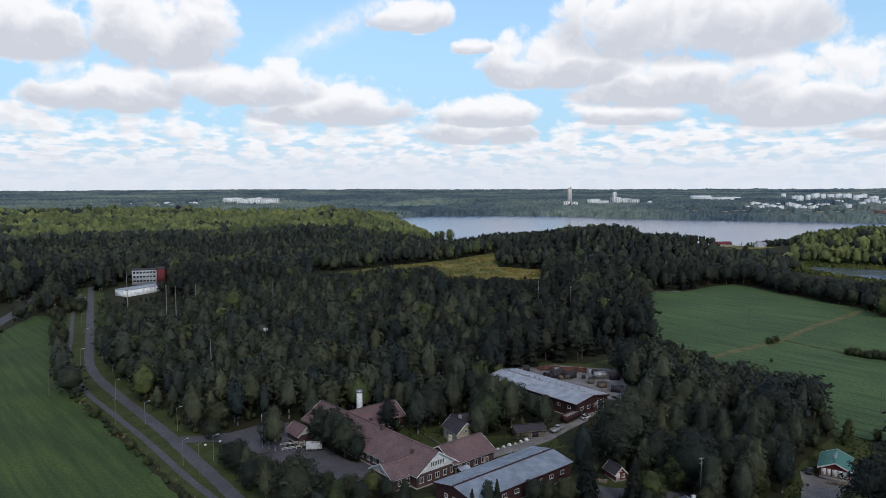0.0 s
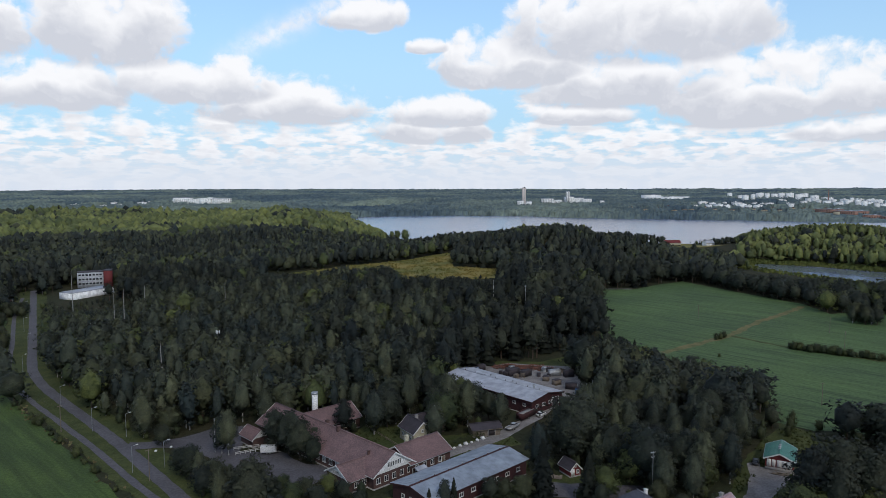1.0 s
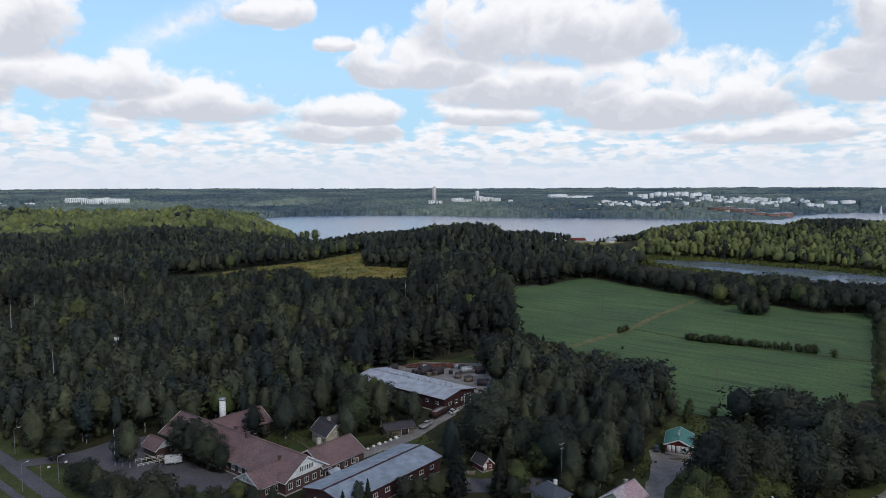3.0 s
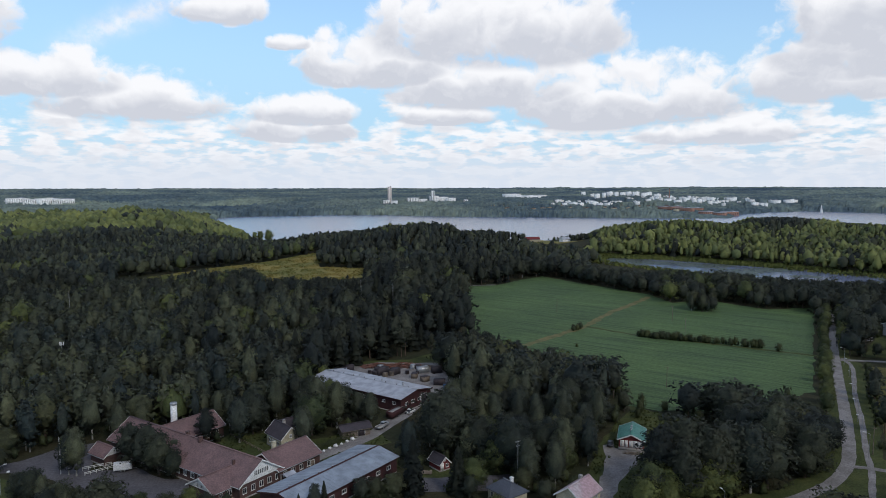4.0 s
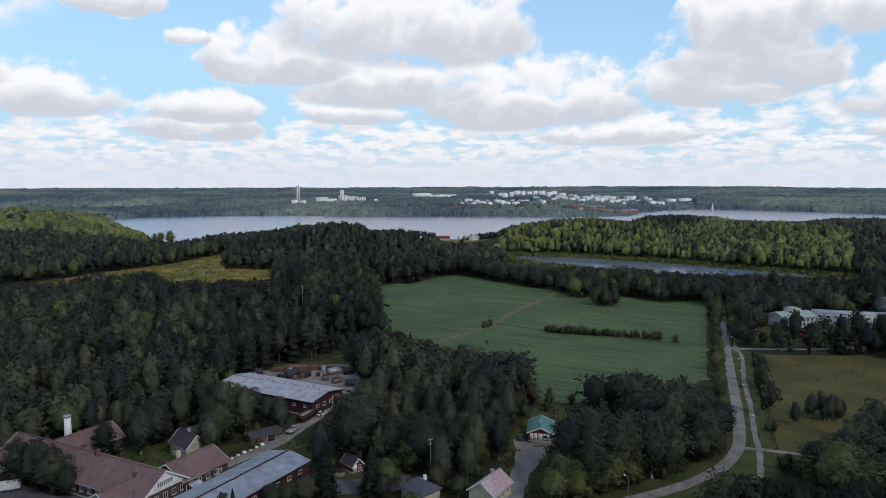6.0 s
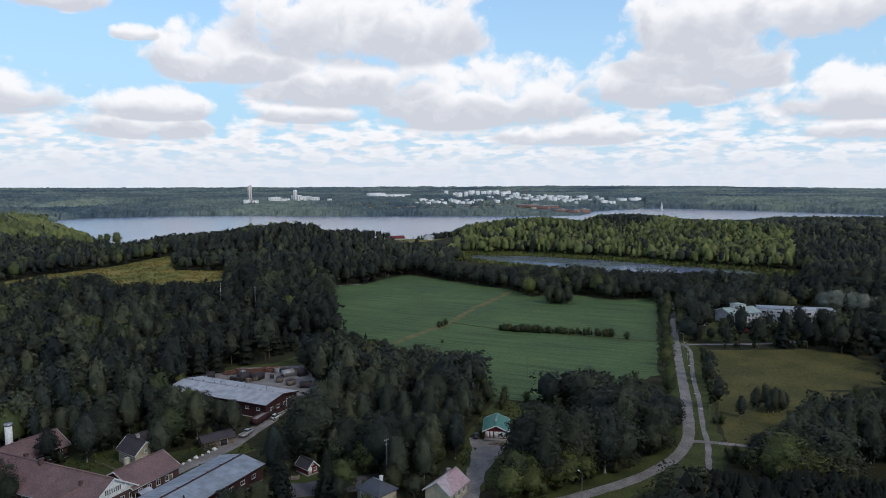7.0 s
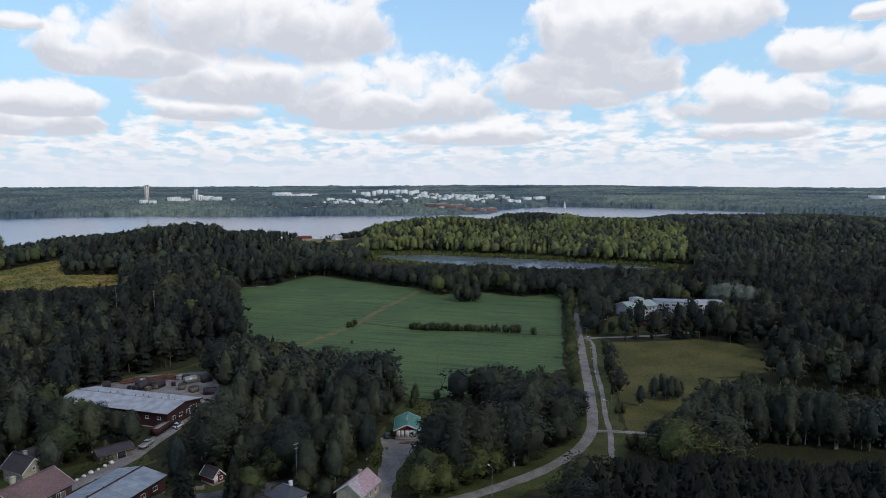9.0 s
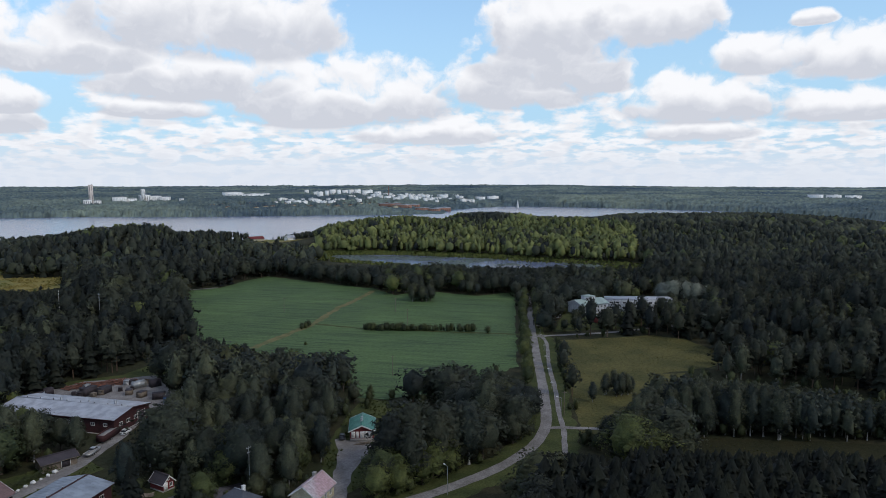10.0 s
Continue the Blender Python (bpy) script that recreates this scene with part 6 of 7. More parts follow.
# ---- single trees and hedges ----
def lone_trees():
    # low trees at the edge of the asphalt yard and along the road
    for x, y, h, k, key in ((-57.5, 187, 9.5, "broadleaf", None), (-54, 183, 9.5, "birch", None), (-49, 178.4, 9.2, "broadleaf", None), (-45, 179, 7.5, "birch", None), (-40.3, 177.5, 8, "broadleaf", None),
                            (-35.7, 176, 5.4, "broadleaf", None), (-30.6, 175, 5.6, "broadleaf", "maple"), (-24.3, 170.3, 7, "broadleaf", None), (-19.1, 173, 6.5, "broadleaf", "maple"), (-15.1, 170, 6, "broadleaf", None),
                            (-10.5, 166, 5, "broadleaf", None), (-45, 168, 11, "birch", None), (-39, 166, 11, "birch", None), (-33, 167, 9, "broadleaf", None), (-27, 165, 8, "broadleaf", "maple"), (-51, 176, 8.5, "broadleaf", "alder"), (-36, 170, 8, "broadleaf", "alder"), (-21, 165, 7, "broadleaf", "alder"),
                            (-51.2, 203, 14.5, "birch", None), (-53.5, 204.5, 12.5, "birch", None), (-61, 190, 8, "broadleaf", None), (-73, 211.5, 7, "broadleaf", None), (-37.5, 207, 12.5, "broadleaf", "alder"), (-33.5, 203, 13, "broadleaf", "alder"), (-29.5, 198, 12, "broadleaf", "alder"), (-25.5, 195, 8, "broadleaf", None),
                            (10, 162.5, 9, "birch", None), (12.3, 163, 9, "spruce", None), (6.2, 161.5, 7.2, "spruce", None), (22, 168.3, 6.6, "broadleaf", "alder"), (25.5, 168.5, 6.2, "broadleaf", None), (30, 167, 7.5, "broadleaf", None), (34, 171, 6, "birch", None)):
        tree(k, x, y, h, 1.3 if k != "spruce" else 1.0, material_key=key)
    # beside the warehouses and the cream house
    for x, y, h, k, key in ((-18.5, 216.5, 12.5, "pine", None), (-9, 217.5, 15, "birch", None), (-5, 224, 13, "broadleaf", "alder"), (9.8, 208.5, 13.5, "birch", None), (13, 222, 13, "broadleaf", "alder"),
                            (24, 231, 13, "broadleaf", None), (20, 236, 13, "broadleaf", "maple"), (14, 240, 13, "broadleaf", None), (29, 229, 10, "broadleaf", "alder"), (32.2, 221.5, 12, "birch", None), (16, 229, 13, "broadleaf", "maple"),
                            (47, 200, 11.5, "birch", None), (50, 209, 10, "birch", None), (49.5, 203, 11, "broadleaf", None),
                            (53, 198, 13, "birch", None), (50, 191, 12, "birch", None), (54, 184, 12, "birch", None), (60, 176, 10, "broadleaf", "maple"), (66, 172, 11, "birch", None), (51, 171, 6, "broadleaf", None), (58, 182, 12, "birch", None),
                            (48.5, 163, 6.5, "broadleaf", None), (63, 163, 7, "broadleaf", None), (66.5, 157, 6, "broadleaf", "alder"), (52, 152, 6, "broadleaf", "maple"), (78, 172, 10, "broadleaf", "maple"), (81.5, 183, 12, "birch", None), (90.5, 181.5, 11, "pine", None)):
        tree(k, x, y, h, {"birch": 1.5, "pine": 1.3}.get(k, 1.2), material_key=key)
    # round trees beside the garage drive and the road
    for x, y, h in ((87, 145, 9.5), (91, 149, 11.5), (95.5, 147.5, 10.5), (93, 144.5, 8.5), (101.5, 145.5, 9.5), (106, 147, 11.8), (110, 146.5, 10), (104, 152, 8), (98, 153, 8)):
        tree("broadleaf", x, y, h, 1.4, material_key="maple", label="rounded light green tree beside the driveway")
    for x, y, h in ((117, 181, 6.5), (114.5, 177.5, 4.5), (116, 175.5, 4)):
        tree("broadleaf", x, y, h, 1.0)
    for x, y, h in ((127.5, 216, 6), (124, 211, 5.5), (121, 207, 4)):
        tree("bush", x, y, h, 0.6)
    # the line of lindens along the gravel road
    g = np.random.default_rng(9)
    for k in range(17):
        t = k / 16
        tree("broadleaf", 187.5 + (294 - 187.5) * t + g.normal(0, 0.6), 195.5 + (314 - 195.5) * t + g.normal(0, 0.6), g.uniform(6.0, 8.0), 1.2, material_key="maple", label="young green linden in the roadside row")
    for k in range(9):
        t = k / 8
        tree("broadleaf", 263.5 + 66 * t + g.normal(0, 0.5), 268 + 72 * t + g.normal(0, 0.5), g.uniform(6.5, 8.5), 1.2, material_key="maple", label="young green linden in the roadside row")
        tree("broadleaf", 292 + 30 * t, 309 + 33 * t, g.uniform(6.5, 8.5), 1.2, material_key="maple", label="young green linden in the roadside row")
    for k in range(14):
        t = k / 13
        tree("bush", 199 + (247 - 199) * t + g.normal(0, 0.5), 186.5 + (238 - 186.5) * t + g.normal(0, 0.5), g.uniform(3, 5.5), 0.5)
    for k in range(9):
        t = k / 8
        tree("broadleaf", 262 + (318 - 262) * t, 256 + (240 - 256) * t + g.normal(0, 1), g.uniform(6, 9), 1.1)
    tree("bush", 179, 163, 4.5, 0.6)
    # hedge, thicket and single bushes in the field
    for k in range(38):
        t = k / 37
        tree("bush", 186 + (214 - 186) * t + g.normal(0, 0.6), 319 + (296 - 319) * t + g.normal(0, 0.7), g.uniform(2.6, 4.8), g.uniform(0.75, 1.1))
    for k in range(14):
        t = k / 13
        tree("bush", 216 + (230 - 216) * t + g.normal(0, 0.4), 295 + (281 - 295) * t + g.normal(0, 0.6), g.uniform(2.2, 5.2), g.uniform(0.5, 0.9))
    for x, y, h in ((162, 342, 3.6), (165, 345, 4.2), (159, 340, 3), (264.6, 434.4, 7), (267, 432, 6), (233.2, 274.3, 4.5), (145.2, 306.9, 2.0), (160.5, 343.5, 3.4), (167, 347, 2.6)):
        tree("bush", x, y, h, 0.85)
    for k in range(15):
        a, q = g.uniform(0, 6.28), g.uniform(0, 10)
        tree("birch" if k % 2 else "broadleaf", 262 + q * 1.2 * math.cos(a), 377 + q * 0.8 * math.sin(a), g.uniform(9, 13), 1.2)
    # bushes between the crop and the cycle path
    line = curve_points(PATH_LEFT)
    for k in range(44):
        p = line[int(g.uniform(0, 0.62) * len(line))]
        tree("bush", p[0] - g.uniform(3.4, 5.5), p[1] - g.uniform(2.6, 4.2), g.uniform(1.2, 3.0) * (1.5 if k % 5 == 0 else 1), g.uniform(0.8, 1.2))
    for k in range(26):
        t = g.uniform(0.35, 1)
        tree("broadleaf" if k % 3 else "bush", -152 - 92 * t + g.normal(0, 2), 272 + 160 * t + g.normal(0, 2), g.uniform(5, 8.5), 1.0)
    for k in range(10):
        tree("broadleaf", -236 - 12 * g.uniform(-1, 1), 424 + 6 * g.uniform(0, 2), g.uniform(6, 9), 1.2)
    # round trees right of the footpath
    for k in range(15):
        a, q = g.uniform(0, 6.28), math.sqrt(g.uniform(0, 1))
        tree("broadleaf", 169 + 9 * q * math.cos(a), 132 + 6 * q * math.sin(a), g.uniform(7.5, 10), 1.25)
    # birch saplings on the meadow
    for k in range(12):
        tree("birch", 206 + g.normal(0, 6), 166.5 + g.normal(0, 3), g.uniform(6, 9), 1.3)
    for x, y, h in ((296, 250, 10), (304, 252, 9), (312, 246, 11), (318, 244, 9), (326, 247, 12), (338, 244, 13), (346, 250, 11), (302, 272, 8), (286, 262, 9), (334, 262, 7.5), (372, 262, 10)):
        tree("broadleaf", x, y, h, 1.1, label="leafy green tree before the white lodge")
    # pale willows behind the white lodge
    for x, y, h in ((381, 274, 14.5), (386, 270, 16), (391, 265, 15.5), (395, 260, 14.5), (399, 256, 13), (322, 203, 12), (325, 200, 11)):
        tree("broadleaf", x, y, h, 1.3, material_key="willow", label="silvery grey willow among darker trees")
    # trees on the lake shore, sunlight put into their leaf colour
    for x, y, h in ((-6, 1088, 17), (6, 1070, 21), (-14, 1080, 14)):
        tree("broadleaf", x, y, h, 1.0, material_key="sun_tinted", label="pale tree on the lake shore, sunlight put into its colour")


lone_trees()


def hedge(points, tall, wide, label):
    p = curve_points(points, 1.0)
    c = np.repeat(p, 34, 0) + gen.normal(0, wide * 0.28, (len(p) * 34, 2))
    z = gen.uniform(0.15, tall, len(c))
    v, f = leaves(np.column_stack([c, z]), unit(gen.normal(size=(len(c), 3)) + (0, 0, 0.6)), 0.4)
    tagged(mesh_object("hedge", v, f, M["bush"], tint=np.repeat(gen.uniform(0.3, 0.7, len(c)), 3), soft=np.tile((0.3, -0.4, 0.85), (len(v), 1))), label, "hedge")


hedge([(14, 205.5), (22, 211), (30, 217.5)], 1.7, 1.6, "clipped green hedge along the access road")


def tussocks(name, poly, count, size, mat, label, seed, lift=0.0):
    """Rough grass and weeds standing on a patch of ground."""
    g = np.random.default_rng(seed)
    p = np.array(poly, float)
    xy = g.uniform(p.min(0), p.max(0), (count * 3, 2))
    xy = xy[inside(poly, xy[:, 0], xy[:, 1])][:count]
    xy = xy[soft_noise(xy[:, 0], xy[:, 1], 9, seed) > -0.3]
    ok = np.ones(len(xy), bool)
    for line, w in ROADS:
        ok &= line_distance(line, xy[:, 0], xy[:, 1]) > w / 2 + 0.4
    xy = xy[ok]
    z = height(xy[:, 0], xy[:, 1]) + size * 0.25 + lift
    v, f = leaves(np.column_stack([xy, z]), unit(g.normal(size=(len(xy), 3)) * (1, 1, 0.6)), size)
    tagged(mesh_object(name, v, f, mat, tint=np.repeat(g.uniform(0, 1, len(xy)), 3)), label, "grass", kind="stuff")


tussocks("rough_grass", CLEARING, 2600, 0.7, M["verge"], "rough grass and weeds round the garage", 1)
tussocks("meadow_grass", MEADOW, 2500, 0.35, M["meadow"], "long uncut meadow grass", 2)
tussocks("meadow_grass", STRIP, 800, 0.4, M["meadow"], "long grass on the strip", 3)
tussocks("ripe_grass", GOLD_FIELD, 8000, 1.2, M["gold"], "tall ripening grass on the slope", 4, 0.35)
bank = curve_points(PATH_LEFT)
tussocks("bank_weeds", [tuple(q) for q in bank[::6] - (2.2, 1.8)] + [tuple(q) for q in bank[::-6] - (6.2, 4.6)], 5000, 0.9, M["dry"], "tall dry weeds on the path bank", 6)
tussocks("garden_weeds", GARDEN, 1500, 0.6, M["verge"], "unmown lawn between the wings", 5)


def reeds():
    """Yellow-green reeds round the pond."""
    g = np.random.default_rng(8)
    xy = g.uniform((300, 400), (640, 800), (60000, 2))
    d = shore(POND, xy[:, 0], xy[:, 1])
    xy, d = xy[(d > -9) & (d < 22)], d[(d > -9) & (d < 22)]
    far = xy[:, 0] * 0.65 + xy[:, 1] * 0.76
    keep = (far > 760) | (g.uniform(0, 1, len(xy)) < 0.3)
    xy = xy[keep][:9000]
    z = np.maximum(height(xy[:, 0], xy[:, 1]), -6.0)
    v, f = leaves(np.column_stack([xy, z + 0.8]), unit(g.normal(size=(len(xy), 3)) * (1, 1, 0.3)), 2.4)
    tagged(mesh_object("reed_bed", v, f, M["reed"], tint=np.repeat(g.uniform(0, 1, len(xy)), 3)), "yellow-green reeds round the pond", "reeds", kind="stuff")


reeds()


def lily_pads():
    """Patches of floating leaves on the pond."""
    g = np.random.default_rng(12)
    xy = g.uniform((330, 440), (610, 730), (30000, 2))
    d = shore(POND, xy[:, 0], xy[:, 1])
    n = soft_noise(xy[:, 0] * 0.7, xy[:, 1], 26, 81) + np.where(xy[:, 0] < 440, 0.5, -0.25)
    xy = xy[(d < 4) & (n > 0.05)][:6500]
    v, f = leaves(np.column_stack([xy, np.full(len(xy), -5.93)]), np.tile((0.0, 0.0, 1.0), (len(xy), 1)), 2.6)
    v[:, 2] = -5.93 + 0.04 * g.uniform(0, 1, len(v))
    tagged(mesh_object("lily_pads", v, f, M["lily"]), "patches of floating lily leaves on the pond", "water plants", kind="stuff")


lily_pads()

# ---- woods ----
SIZES = {0: (15.5, 3.0), 1: (15.0, 2.6), 2: (14.6, 2.6), 3: (12.6, 2.6), 4: (12.0, 2.4), 5: (12.2, 2.4)}


# treetops of the land before the lake: bearing in degrees, fall below the eye per metre
TOP_LINE = np.array([(-9, 0.038), (-7.6, 0.0361), (-5.7, 0.0404), (-3.3, 0.0561), (-1.7, 0.0681), (-0.1, 0.0804), (0.5, 0.0814), (4.2, 0.0719), (7.7, 0.0688), (10, 0.0637), (12.3, 0.0583), (15, 0.0602),
                     (15.7, 0.0707), (18.7, 0.0683), (21.5, 0.0763), (23.4, 0.0785), (26.3, 0.0732), (27, 0.0651), (29.7, 0.0566), (33.6, 0.0526), (36.6, 0.0571), (38.2, 0.0467), (40.6, 0.0460), (42.5, 0.0475),
                     (44.7, 0.0535), (48.7, 0.0530), (50.9, 0.0473), (55.2, 0.0455), (60.4, 0.0425), (63, 0.0437), (66.6, 0.0465), (70, 0.053)])
# tops of the grove before the crop field
GROVE_LINE = np.array([(13, 0.215), (17.8, 0.2186), (20, 0.228), (22, 0.2386), (25.6, 0.244), (28.3, 0.246), (29.5, 0.27), (31, 0.30), (33, 0.275), (35, 0.268), (40, 0.272), (43.5, 0.295), (46, 0.33)])


def below(line, az, r, z, vary):
    """The greatest height of a tree that stays under a line of treetops."""
    return 80 - z - r * np.interp(az, line[:, 0], line[:, 1]) + vary


def young_stand():
    """A denser young stand at the lower right."""
    p = scatter(128, 214, 3.9, 3.9, 33)
    az = np.degrees(np.arctan2(p[:, 0], p[:, 1]))
    return p[az > 44]


def plant():
    belt = scatter(216, 256, 4.8, 4.8, 35)
    belt = belt[np.degrees(np.arctan2(belt[:, 0], belt[:, 1])) > 51]
    near = np.vstack([scatter(128, 300, 6.8, 7.2, 21), young_stand(), belt])
    near = near[free_ground(near)]
    x, y = near[:, 0], near[:, 1]
    az = np.degrees(np.arctan2(x, y))
    r = np.hypot(x, y)
    # no trees here, so the warehouse and the garage show from the camera
    near = near[~((r < 172) & (az > -10) & (az < 44))]
    kinds = species_of(near, 3)
    rad = np.hypot(near[:, 0], near[:, 1])
    az = np.degrees(np.arctan2(near[:, 0], near[:, 1]))
    kinds = np.where((az > 45) & (rad < np.interp(az, [45, 55, 68], [185, 198, 213])), 0, kinds)
    grove = (az > 31) & (az < 45) & (rad > 185) & (rad < 262)
    kinds = np.where(grove, np.where(gen.uniform(0, 1, len(near)) < 0.72, 4, np.where(gen.uniform(0, 1, len(near)) < 0.4, 2, 3)), kinds)
    kinds = np.where((az > 14) & (az < 31) & (rad > 190) & (rad < 300) & (kinds < 2) & (gen.uniform(0, 1, len(near)) < 0.85), np.where(gen.uniform(0, 1, len(near)) < 0.5, 2, 4), kinds)
    kinds = np.where((az > 50) & (rad > 213) & (rad < 285) & (gen.uniform(0, 1, len(near)) < 0.85), 2, kinds)
    h = np.array([gen.normal(*SIZES[k]) for k in kinds]).clip(7, 19) * (1 + 0.15 * soft_noise(near[:, 0], near[:, 1], 22, 41))
    # the young spruces nearest on the right stay below the grass strip behind them
    h = np.where((az > 44) & (rad < np.interp(az, [45, 55, 68], [185, 198, 213])), np.minimum(h, (80 - rad * np.interp(az, [46.4, 53.9, 62, 65.6, 68], [0.392, 0.378, 0.367, 0.349, 0.346])) * gen.uniform(0.9, 1.1, len(h))), h)
    grove = (az > 13) & (az < 46) & (rad > 215)
    h = np.where(grove, np.minimum(h * 1.1, below(GROVE_LINE, az, rad, 0, gen.normal(0, 0.9, len(h)))), h)
    h = np.where((az > 44) & (az < 52) & (rad < 226), np.minimum(h, 80 - rad * 0.395), h)
    # the birch belt before the meadow
    h = np.where((az > 51) & (rad > 213), np.minimum(h, 80 - rad * 0.270 + gen.normal(0, 1.0, len(h))), h)
    keep = h > 4
    near, kinds, rad, az, h = near[keep], kinds[keep], rad[keep], az[keep], h[keep]
    own = set(np.argsort(rad)[:200].tolist())
    wide = gen.uniform(1.1, 1.6, len(near))
    grove = (az > 31) & (az < 45) & (rad > 185) & (rad < 262)
    wide = np.where(grove, wide * 1.12, np.where((az > 44) & (rad < 205), wide * 1.25, wide))
    for i in sorted(own):
        tree(GROWTH[kinds[i]][0], near[i, 0], near[i, 1], h[i], wide[i], material_key=GROWTH[kinds[i]][1])
    rest = np.array([i not in own for i in range(len(near))])
    pos = np.column_stack([near, height(near[:, 0], near[:, 1])])
    names = ("spruce_wood", "pine_wood", "birch_wood", "leaf_wood", "alder_wood", "maple_wood")
    words = ("dense dark spruce wood behind the buildings", "pine wood with reddish trunks", "birch wood with pale trunks", "mixed leaf wood with rounded green crowns", "dark green alder wood with rounded crowns", "yellow-green maple wood with rounded crowns")
    for k in range(6):
        for detail, zone in ((0, rad < 235), (1, rad >= 235)):
            s = rest & (kinds == k) & zone
            stand(names[k], GROWTH[k][0], detail, pos[s], h[s], wide[s], words[k], M[GROWTH[k][1] or GROWTH[k][0]])
    bands = [(300, 600, 7.3, 7.7, 1, 22), (600, 1050, 7.4, 8.8, 2, 23), (1050, 1700, 8.8, 11, 3, 24)]
    for r0, r1, s0, s1, detail, seed in bands:
        p = scatter(r0, r1, s0, s1, seed)
        p = p[free_ground(p)]
        kinds = species_of(p, seed)
        g = np.random.default_rng(seed + 50)
        h = np.array([SIZES[k][0] for k in range(6)])[kinds] * (1 + 0.13 * soft_noise(p[:, 0], p[:, 1], 24, 41)) + g.normal(0, 2.6, len(p))
        wide = g.uniform(1.1, 1.65, len(p))
        if detail == 3:
            wide *= 1.2
        zz = height(p[:, 0], p[:, 1])
        az, rr = np.degrees(np.arctan2(p[:, 0], p[:, 1])), np.hypot(p[:, 0], p[:, 1])
        # trees cut low so the golden field and the pond show from the camera
        low = np.where((az > -11) & (az < 8) & (rr > 440) & (rr < 640), 80 - rr * np.interp(az, [-11, -6.5, -5.5, -1, 0, 1], [0.127, 0.127, 0.1205, 0.1205, 0.136, 0.138]) - zz + 3 * soft_noise(p[:, 0], p[:, 1], 14, 61), 99)
        low = np.where((az > 26) & (az < 53) & (rr > 535) & (rr < 730) & (shore(POND, p[:, 0], p[:, 1]) < 140), 80 - rr * 0.124 - zz + 3 * soft_noise(p[:, 0], p[:, 1], 20, 62), low)
        low = np.where((az > -27) & (az < -20.5) & (rr > 330) & (rr < 520), np.maximum(80 - rr * 0.163 - zz, 4.6), low)
        low = np.where((az > 18) & (az < 26.5) & (rr > 760) & (rr < 985), 80 - rr * 0.0915 - zz, low)
        low = np.where((az > -9) & (rr > 560) & (rr < np.where(az > 38, 1680, 1560)), np.minimum(low, below(TOP_LINE, az, rr, zz, g.normal(0, 1.2, len(rr)))), low)
        # the grove that ends before the crop field
        low = np.where((az > 13) & (az < 31) & (rr < 345), np.minimum(low, below(GROVE_LINE, az, rr, zz, g.normal(0, 0.9, len(rr)))), low)
        low = np.where((az > 51) & (az < 58) & (rr < 318), np.minimum(low, 80 - rr * 0.262), low)
        low = np.where((az > 53.5) & (az < 58) & (rr > 385) & (rr < 465), np.minimum(low, 80 - rr * 0.160 - zz), low)
        low = np.where((az > 56.3) & (az < 59.2) & (rr > 318) & (rr < 376), np.minimum(low, 80 - rr * 0.205 - zz), low)
        # tall conifers along the crop field's edge
        h = np.where((az > 8) & (az < 16.5) & (rr > 380) & (rr < 520), h * 1.25, h)
        h = np.minimum(h, low)
        p, kinds, h, wide, zz = (q[h > 2.5] for q in (p, kinds, h, wide, zz))
        pos = np.column_stack([p, zz])
        x, y = p[:, 0], p[:, 1]
        az, rr = np.degrees(np.arctan2(x, y)), np.hypot(x, y)
        # sunlit stretches of wood: their sunlight is put into the leaf colour
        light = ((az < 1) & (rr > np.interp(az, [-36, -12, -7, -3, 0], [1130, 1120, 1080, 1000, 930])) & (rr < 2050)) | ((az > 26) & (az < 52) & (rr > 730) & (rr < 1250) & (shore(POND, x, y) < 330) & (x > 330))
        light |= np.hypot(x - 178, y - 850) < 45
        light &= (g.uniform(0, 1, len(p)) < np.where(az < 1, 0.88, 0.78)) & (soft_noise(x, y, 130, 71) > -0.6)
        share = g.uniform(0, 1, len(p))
        if detail == 3:
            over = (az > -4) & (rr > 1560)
            stand("far_mixed_wood", "broadleaf", 3, pos[over], h[over], wide[over], "mixed forest on the far lake shore", M["haze_tinted_far_wood"])
            p, kinds, h, wide, pos, light, share = (q[~over] for q in (p, kinds, h, wide, pos, light, share))
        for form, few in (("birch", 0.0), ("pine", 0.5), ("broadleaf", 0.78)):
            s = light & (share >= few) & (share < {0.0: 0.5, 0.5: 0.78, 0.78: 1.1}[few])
            stand("sunlight_tinted_wood", form, detail, pos[s], h[s] * (1.1 if form != "broadleaf" else 0.95), wide[s] * 1.1, "yellow-green wood towards the lake, sunlight put into its colour", M["sun_tinted"])
        for k in range(6):
            s = (kinds == k) & ~light
            stand("far_" + names[k] if detail > 1 else names[k], GROWTH[k][0], detail, pos[s], h[s], wide[s], words[k] + (" far off" if detail > 1 else ""), M[GROWTH[k][1] or GROWTH[k][0]])


plant()


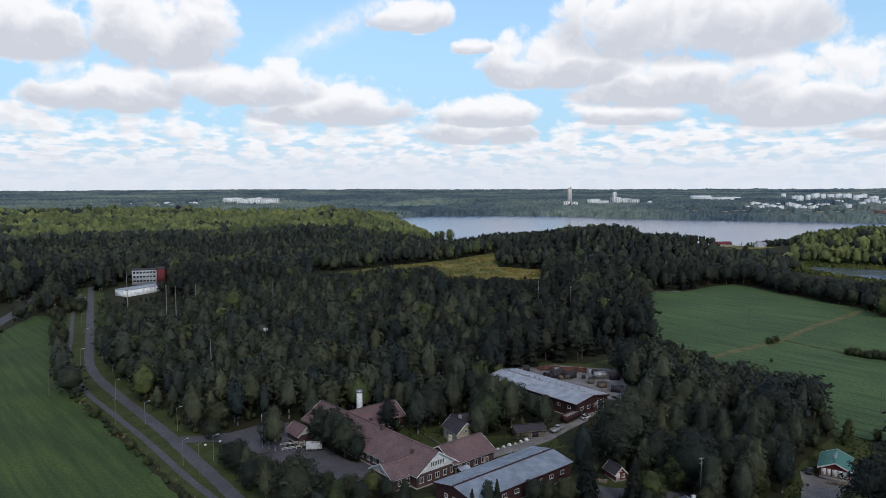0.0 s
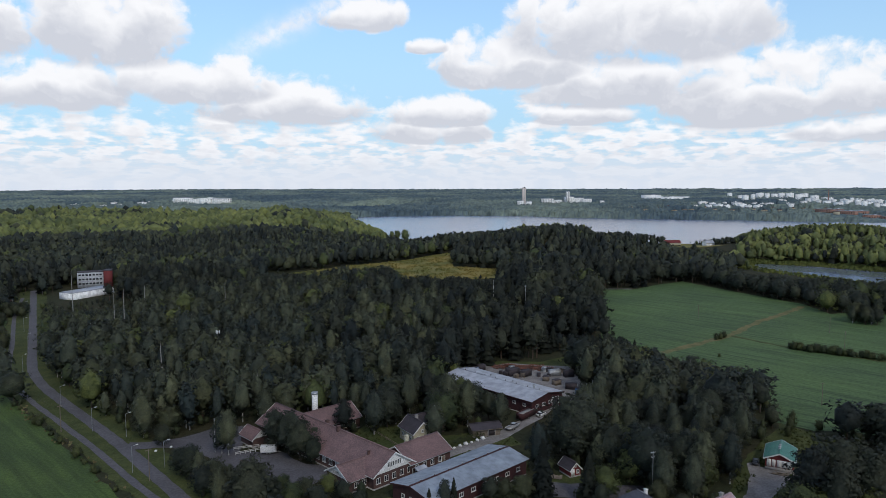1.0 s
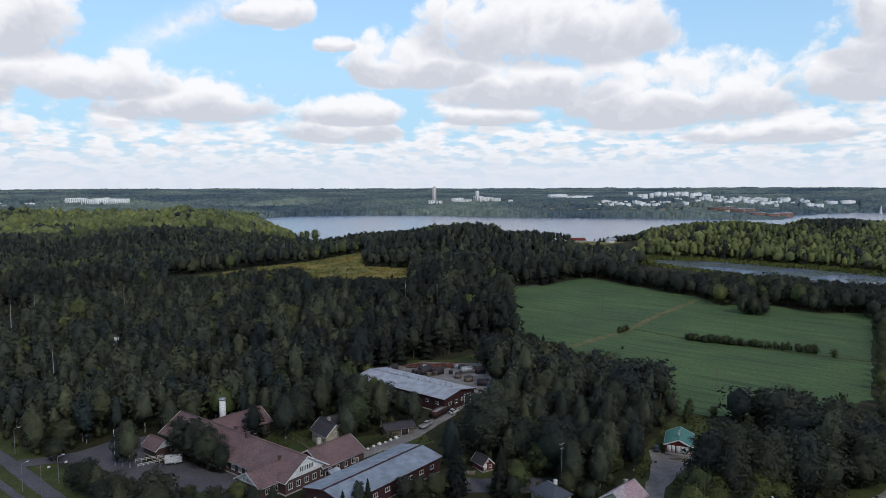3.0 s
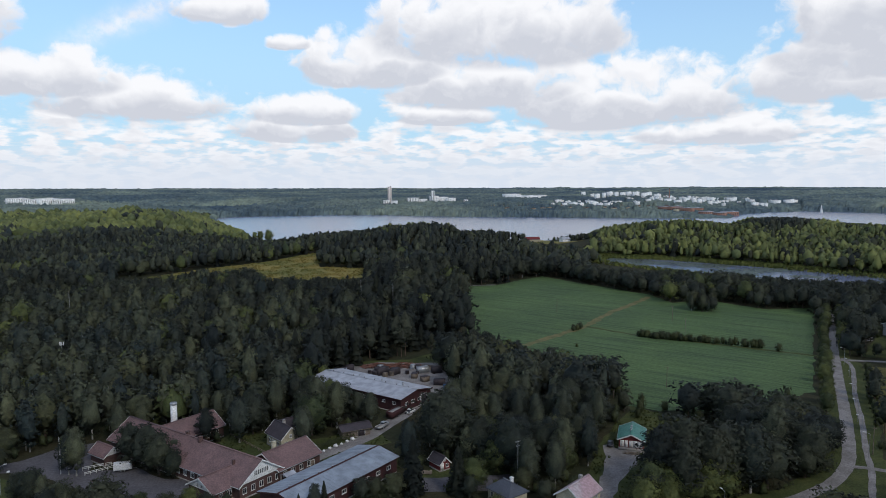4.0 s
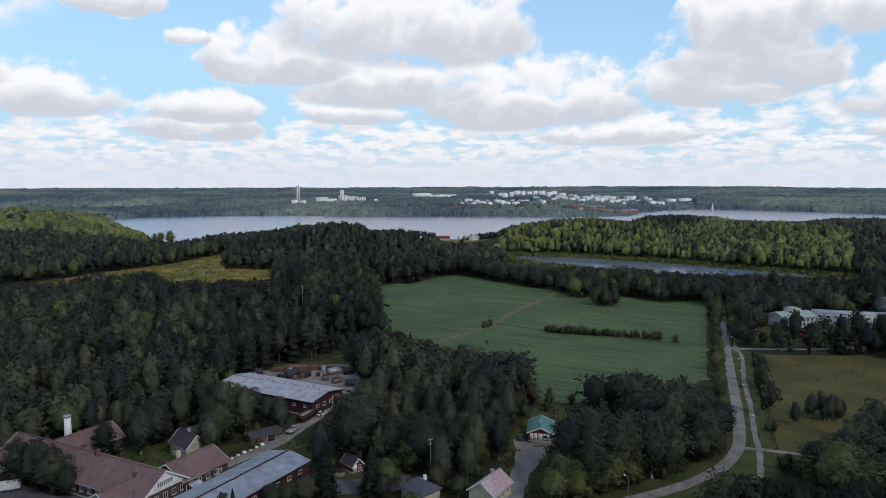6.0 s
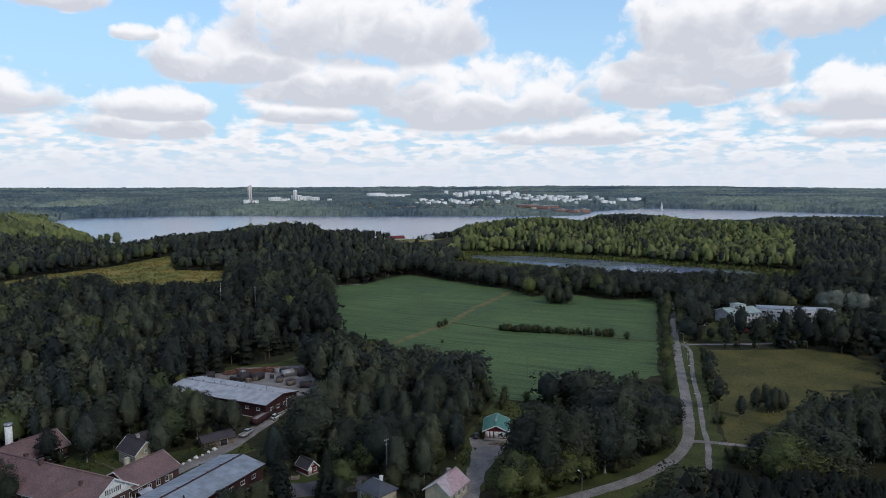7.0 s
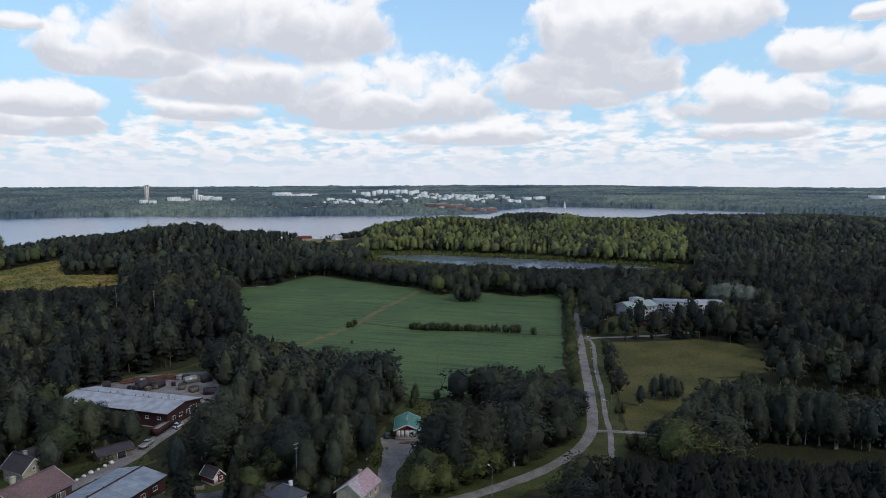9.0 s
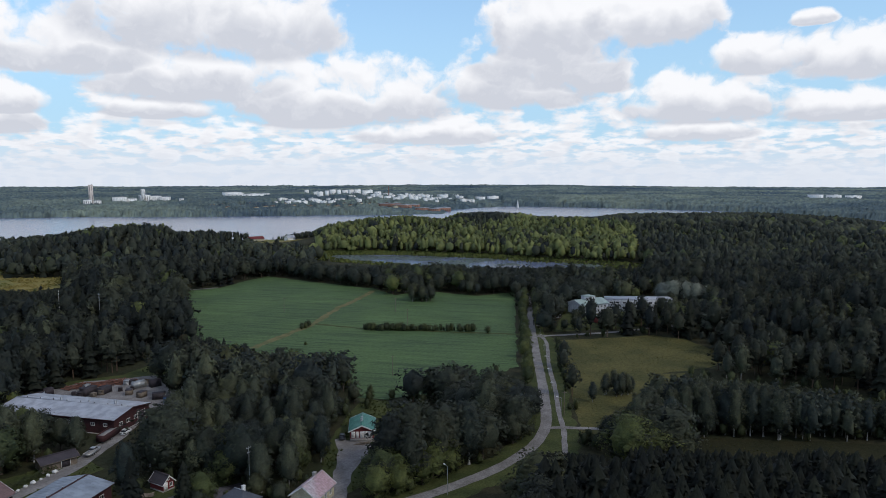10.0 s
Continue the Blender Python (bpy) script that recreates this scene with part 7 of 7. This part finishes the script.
def far_woodland():
    """The closed canopy of the woods beyond the lake, uneven from crown to crown."""
    g = np.random.default_rng(25)
    rows, cols = np.geomspace(1690, 4930, 135), np.radians(np.arange(-38, 72.5, 0.095))
    r, a = np.meshgrid(rows, cols, indexing="ij")
    r = r * (1 + g.uniform(-0.0035, 0.0035, r.shape))
    a = a + np.radians(g.uniform(-0.045, 0.045, a.shape))
    x, y = r * np.sin(a), r * np.cos(a)
    wet = np.full(x.shape, 1e9)
    for poly, level, reach in WATERS:
        wet = np.minimum(wet, shore(poly, x, y))
    tall = 12 + 2.5 * soft_noise(x, y, 90, 41) + g.uniform(-1, 1, x.shape) ** 3 * 5
    tall *= smooth(-8, 10, wet) * smooth(1690, 1705, r)
    tall = np.where((shore(LAKE_ARM, x, y) < 240) & (r < 2420), tall * 0.3, tall)
    # canopy lowered towards the camera so that the town's buildings show
    for poly in FOOTPRINTS:
        c = np.mean(poly, 0)
        d = math.hypot(*c)
        if d > 1500:
            side = np.abs((x * c[1] - y * c[0]) / d)
            along = (x * c[0] + y * c[1]) / d - d
            span = abs(poly[1][0] - poly[0][0]) / 2.6
            tall = np.where((side < span + 5) & (along > -160) & (along < 15), tall * 0.3, tall)
    z = np.maximum(height(x, y), -8.4) + tall
    m = len(cols)
    i, j = np.meshgrid(np.arange(len(rows) - 1), np.arange(m - 1), indexing="ij")
    dry = wet > -9
    dry = dry[:-1, :-1] | dry[1:, :-1] | dry[:-1, 1:] | dry[1:, 1:]
    i, j = i[dry], j[dry]
    faces = np.stack([i * m + j, i * m + j + 1, (i + 1) * m + j + 1, (i + 1) * m + j], -1)
    soft = unit(np.stack([g.normal(0, 0.4, x.size), g.normal(-0.35, 0.4, x.size), np.full(x.size, 0.8)], -1))
    # random tones; sunlight on the left hills is put into the tint
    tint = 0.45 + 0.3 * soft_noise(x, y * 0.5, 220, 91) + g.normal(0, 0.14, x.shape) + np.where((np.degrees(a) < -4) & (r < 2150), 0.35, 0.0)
    ob = mesh_object("far_woodland", np.stack([x, y, z], -1).reshape(-1, 3), faces, M["haze_tinted_far_wood"], tint=np.clip(tint, 0, 1).ravel(), soft=soft)
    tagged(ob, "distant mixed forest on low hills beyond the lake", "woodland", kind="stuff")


far_woodland()


def undergrowth():
    """Bushes and saplings that close the wood below the crowns."""
    p = scatter(135, 620, 6.4, 9.0, 77)
    p = p[free_ground(p, 1.2)]
    az, rr = np.degrees(np.arctan2(p[:, 0], p[:, 1])), np.hypot(p[:, 0], p[:, 1])
    p = p[~((rr < 172) & (az > -10) & (az < 44)) & ~((az > 44) & (rr < 205))]
    g = np.random.default_rng(78)
    edge = ~free_ground(p, 9.0)
    p = p[edge | (np.hypot(p[:, 0], p[:, 1]) < 300)]
    near = np.hypot(p[:, 0], p[:, 1]) < 265
    p, close = p[~near], p[near]
    stand("undergrowth", "bush", 1, np.column_stack([close, height(close[:, 0], close[:, 1])]), g.uniform(2.5, 5.5, len(close)), g.uniform(0.6, 1.0, len(close)), "leafy undergrowth below the trees")
    stand("undergrowth", "bush", 2, np.column_stack([p, height(p[:, 0], p[:, 1])]), g.uniform(2.5, 5.5, len(p)), g.uniform(0.6, 1.0, len(p)), "leafy undergrowth below the trees")


undergrowth()
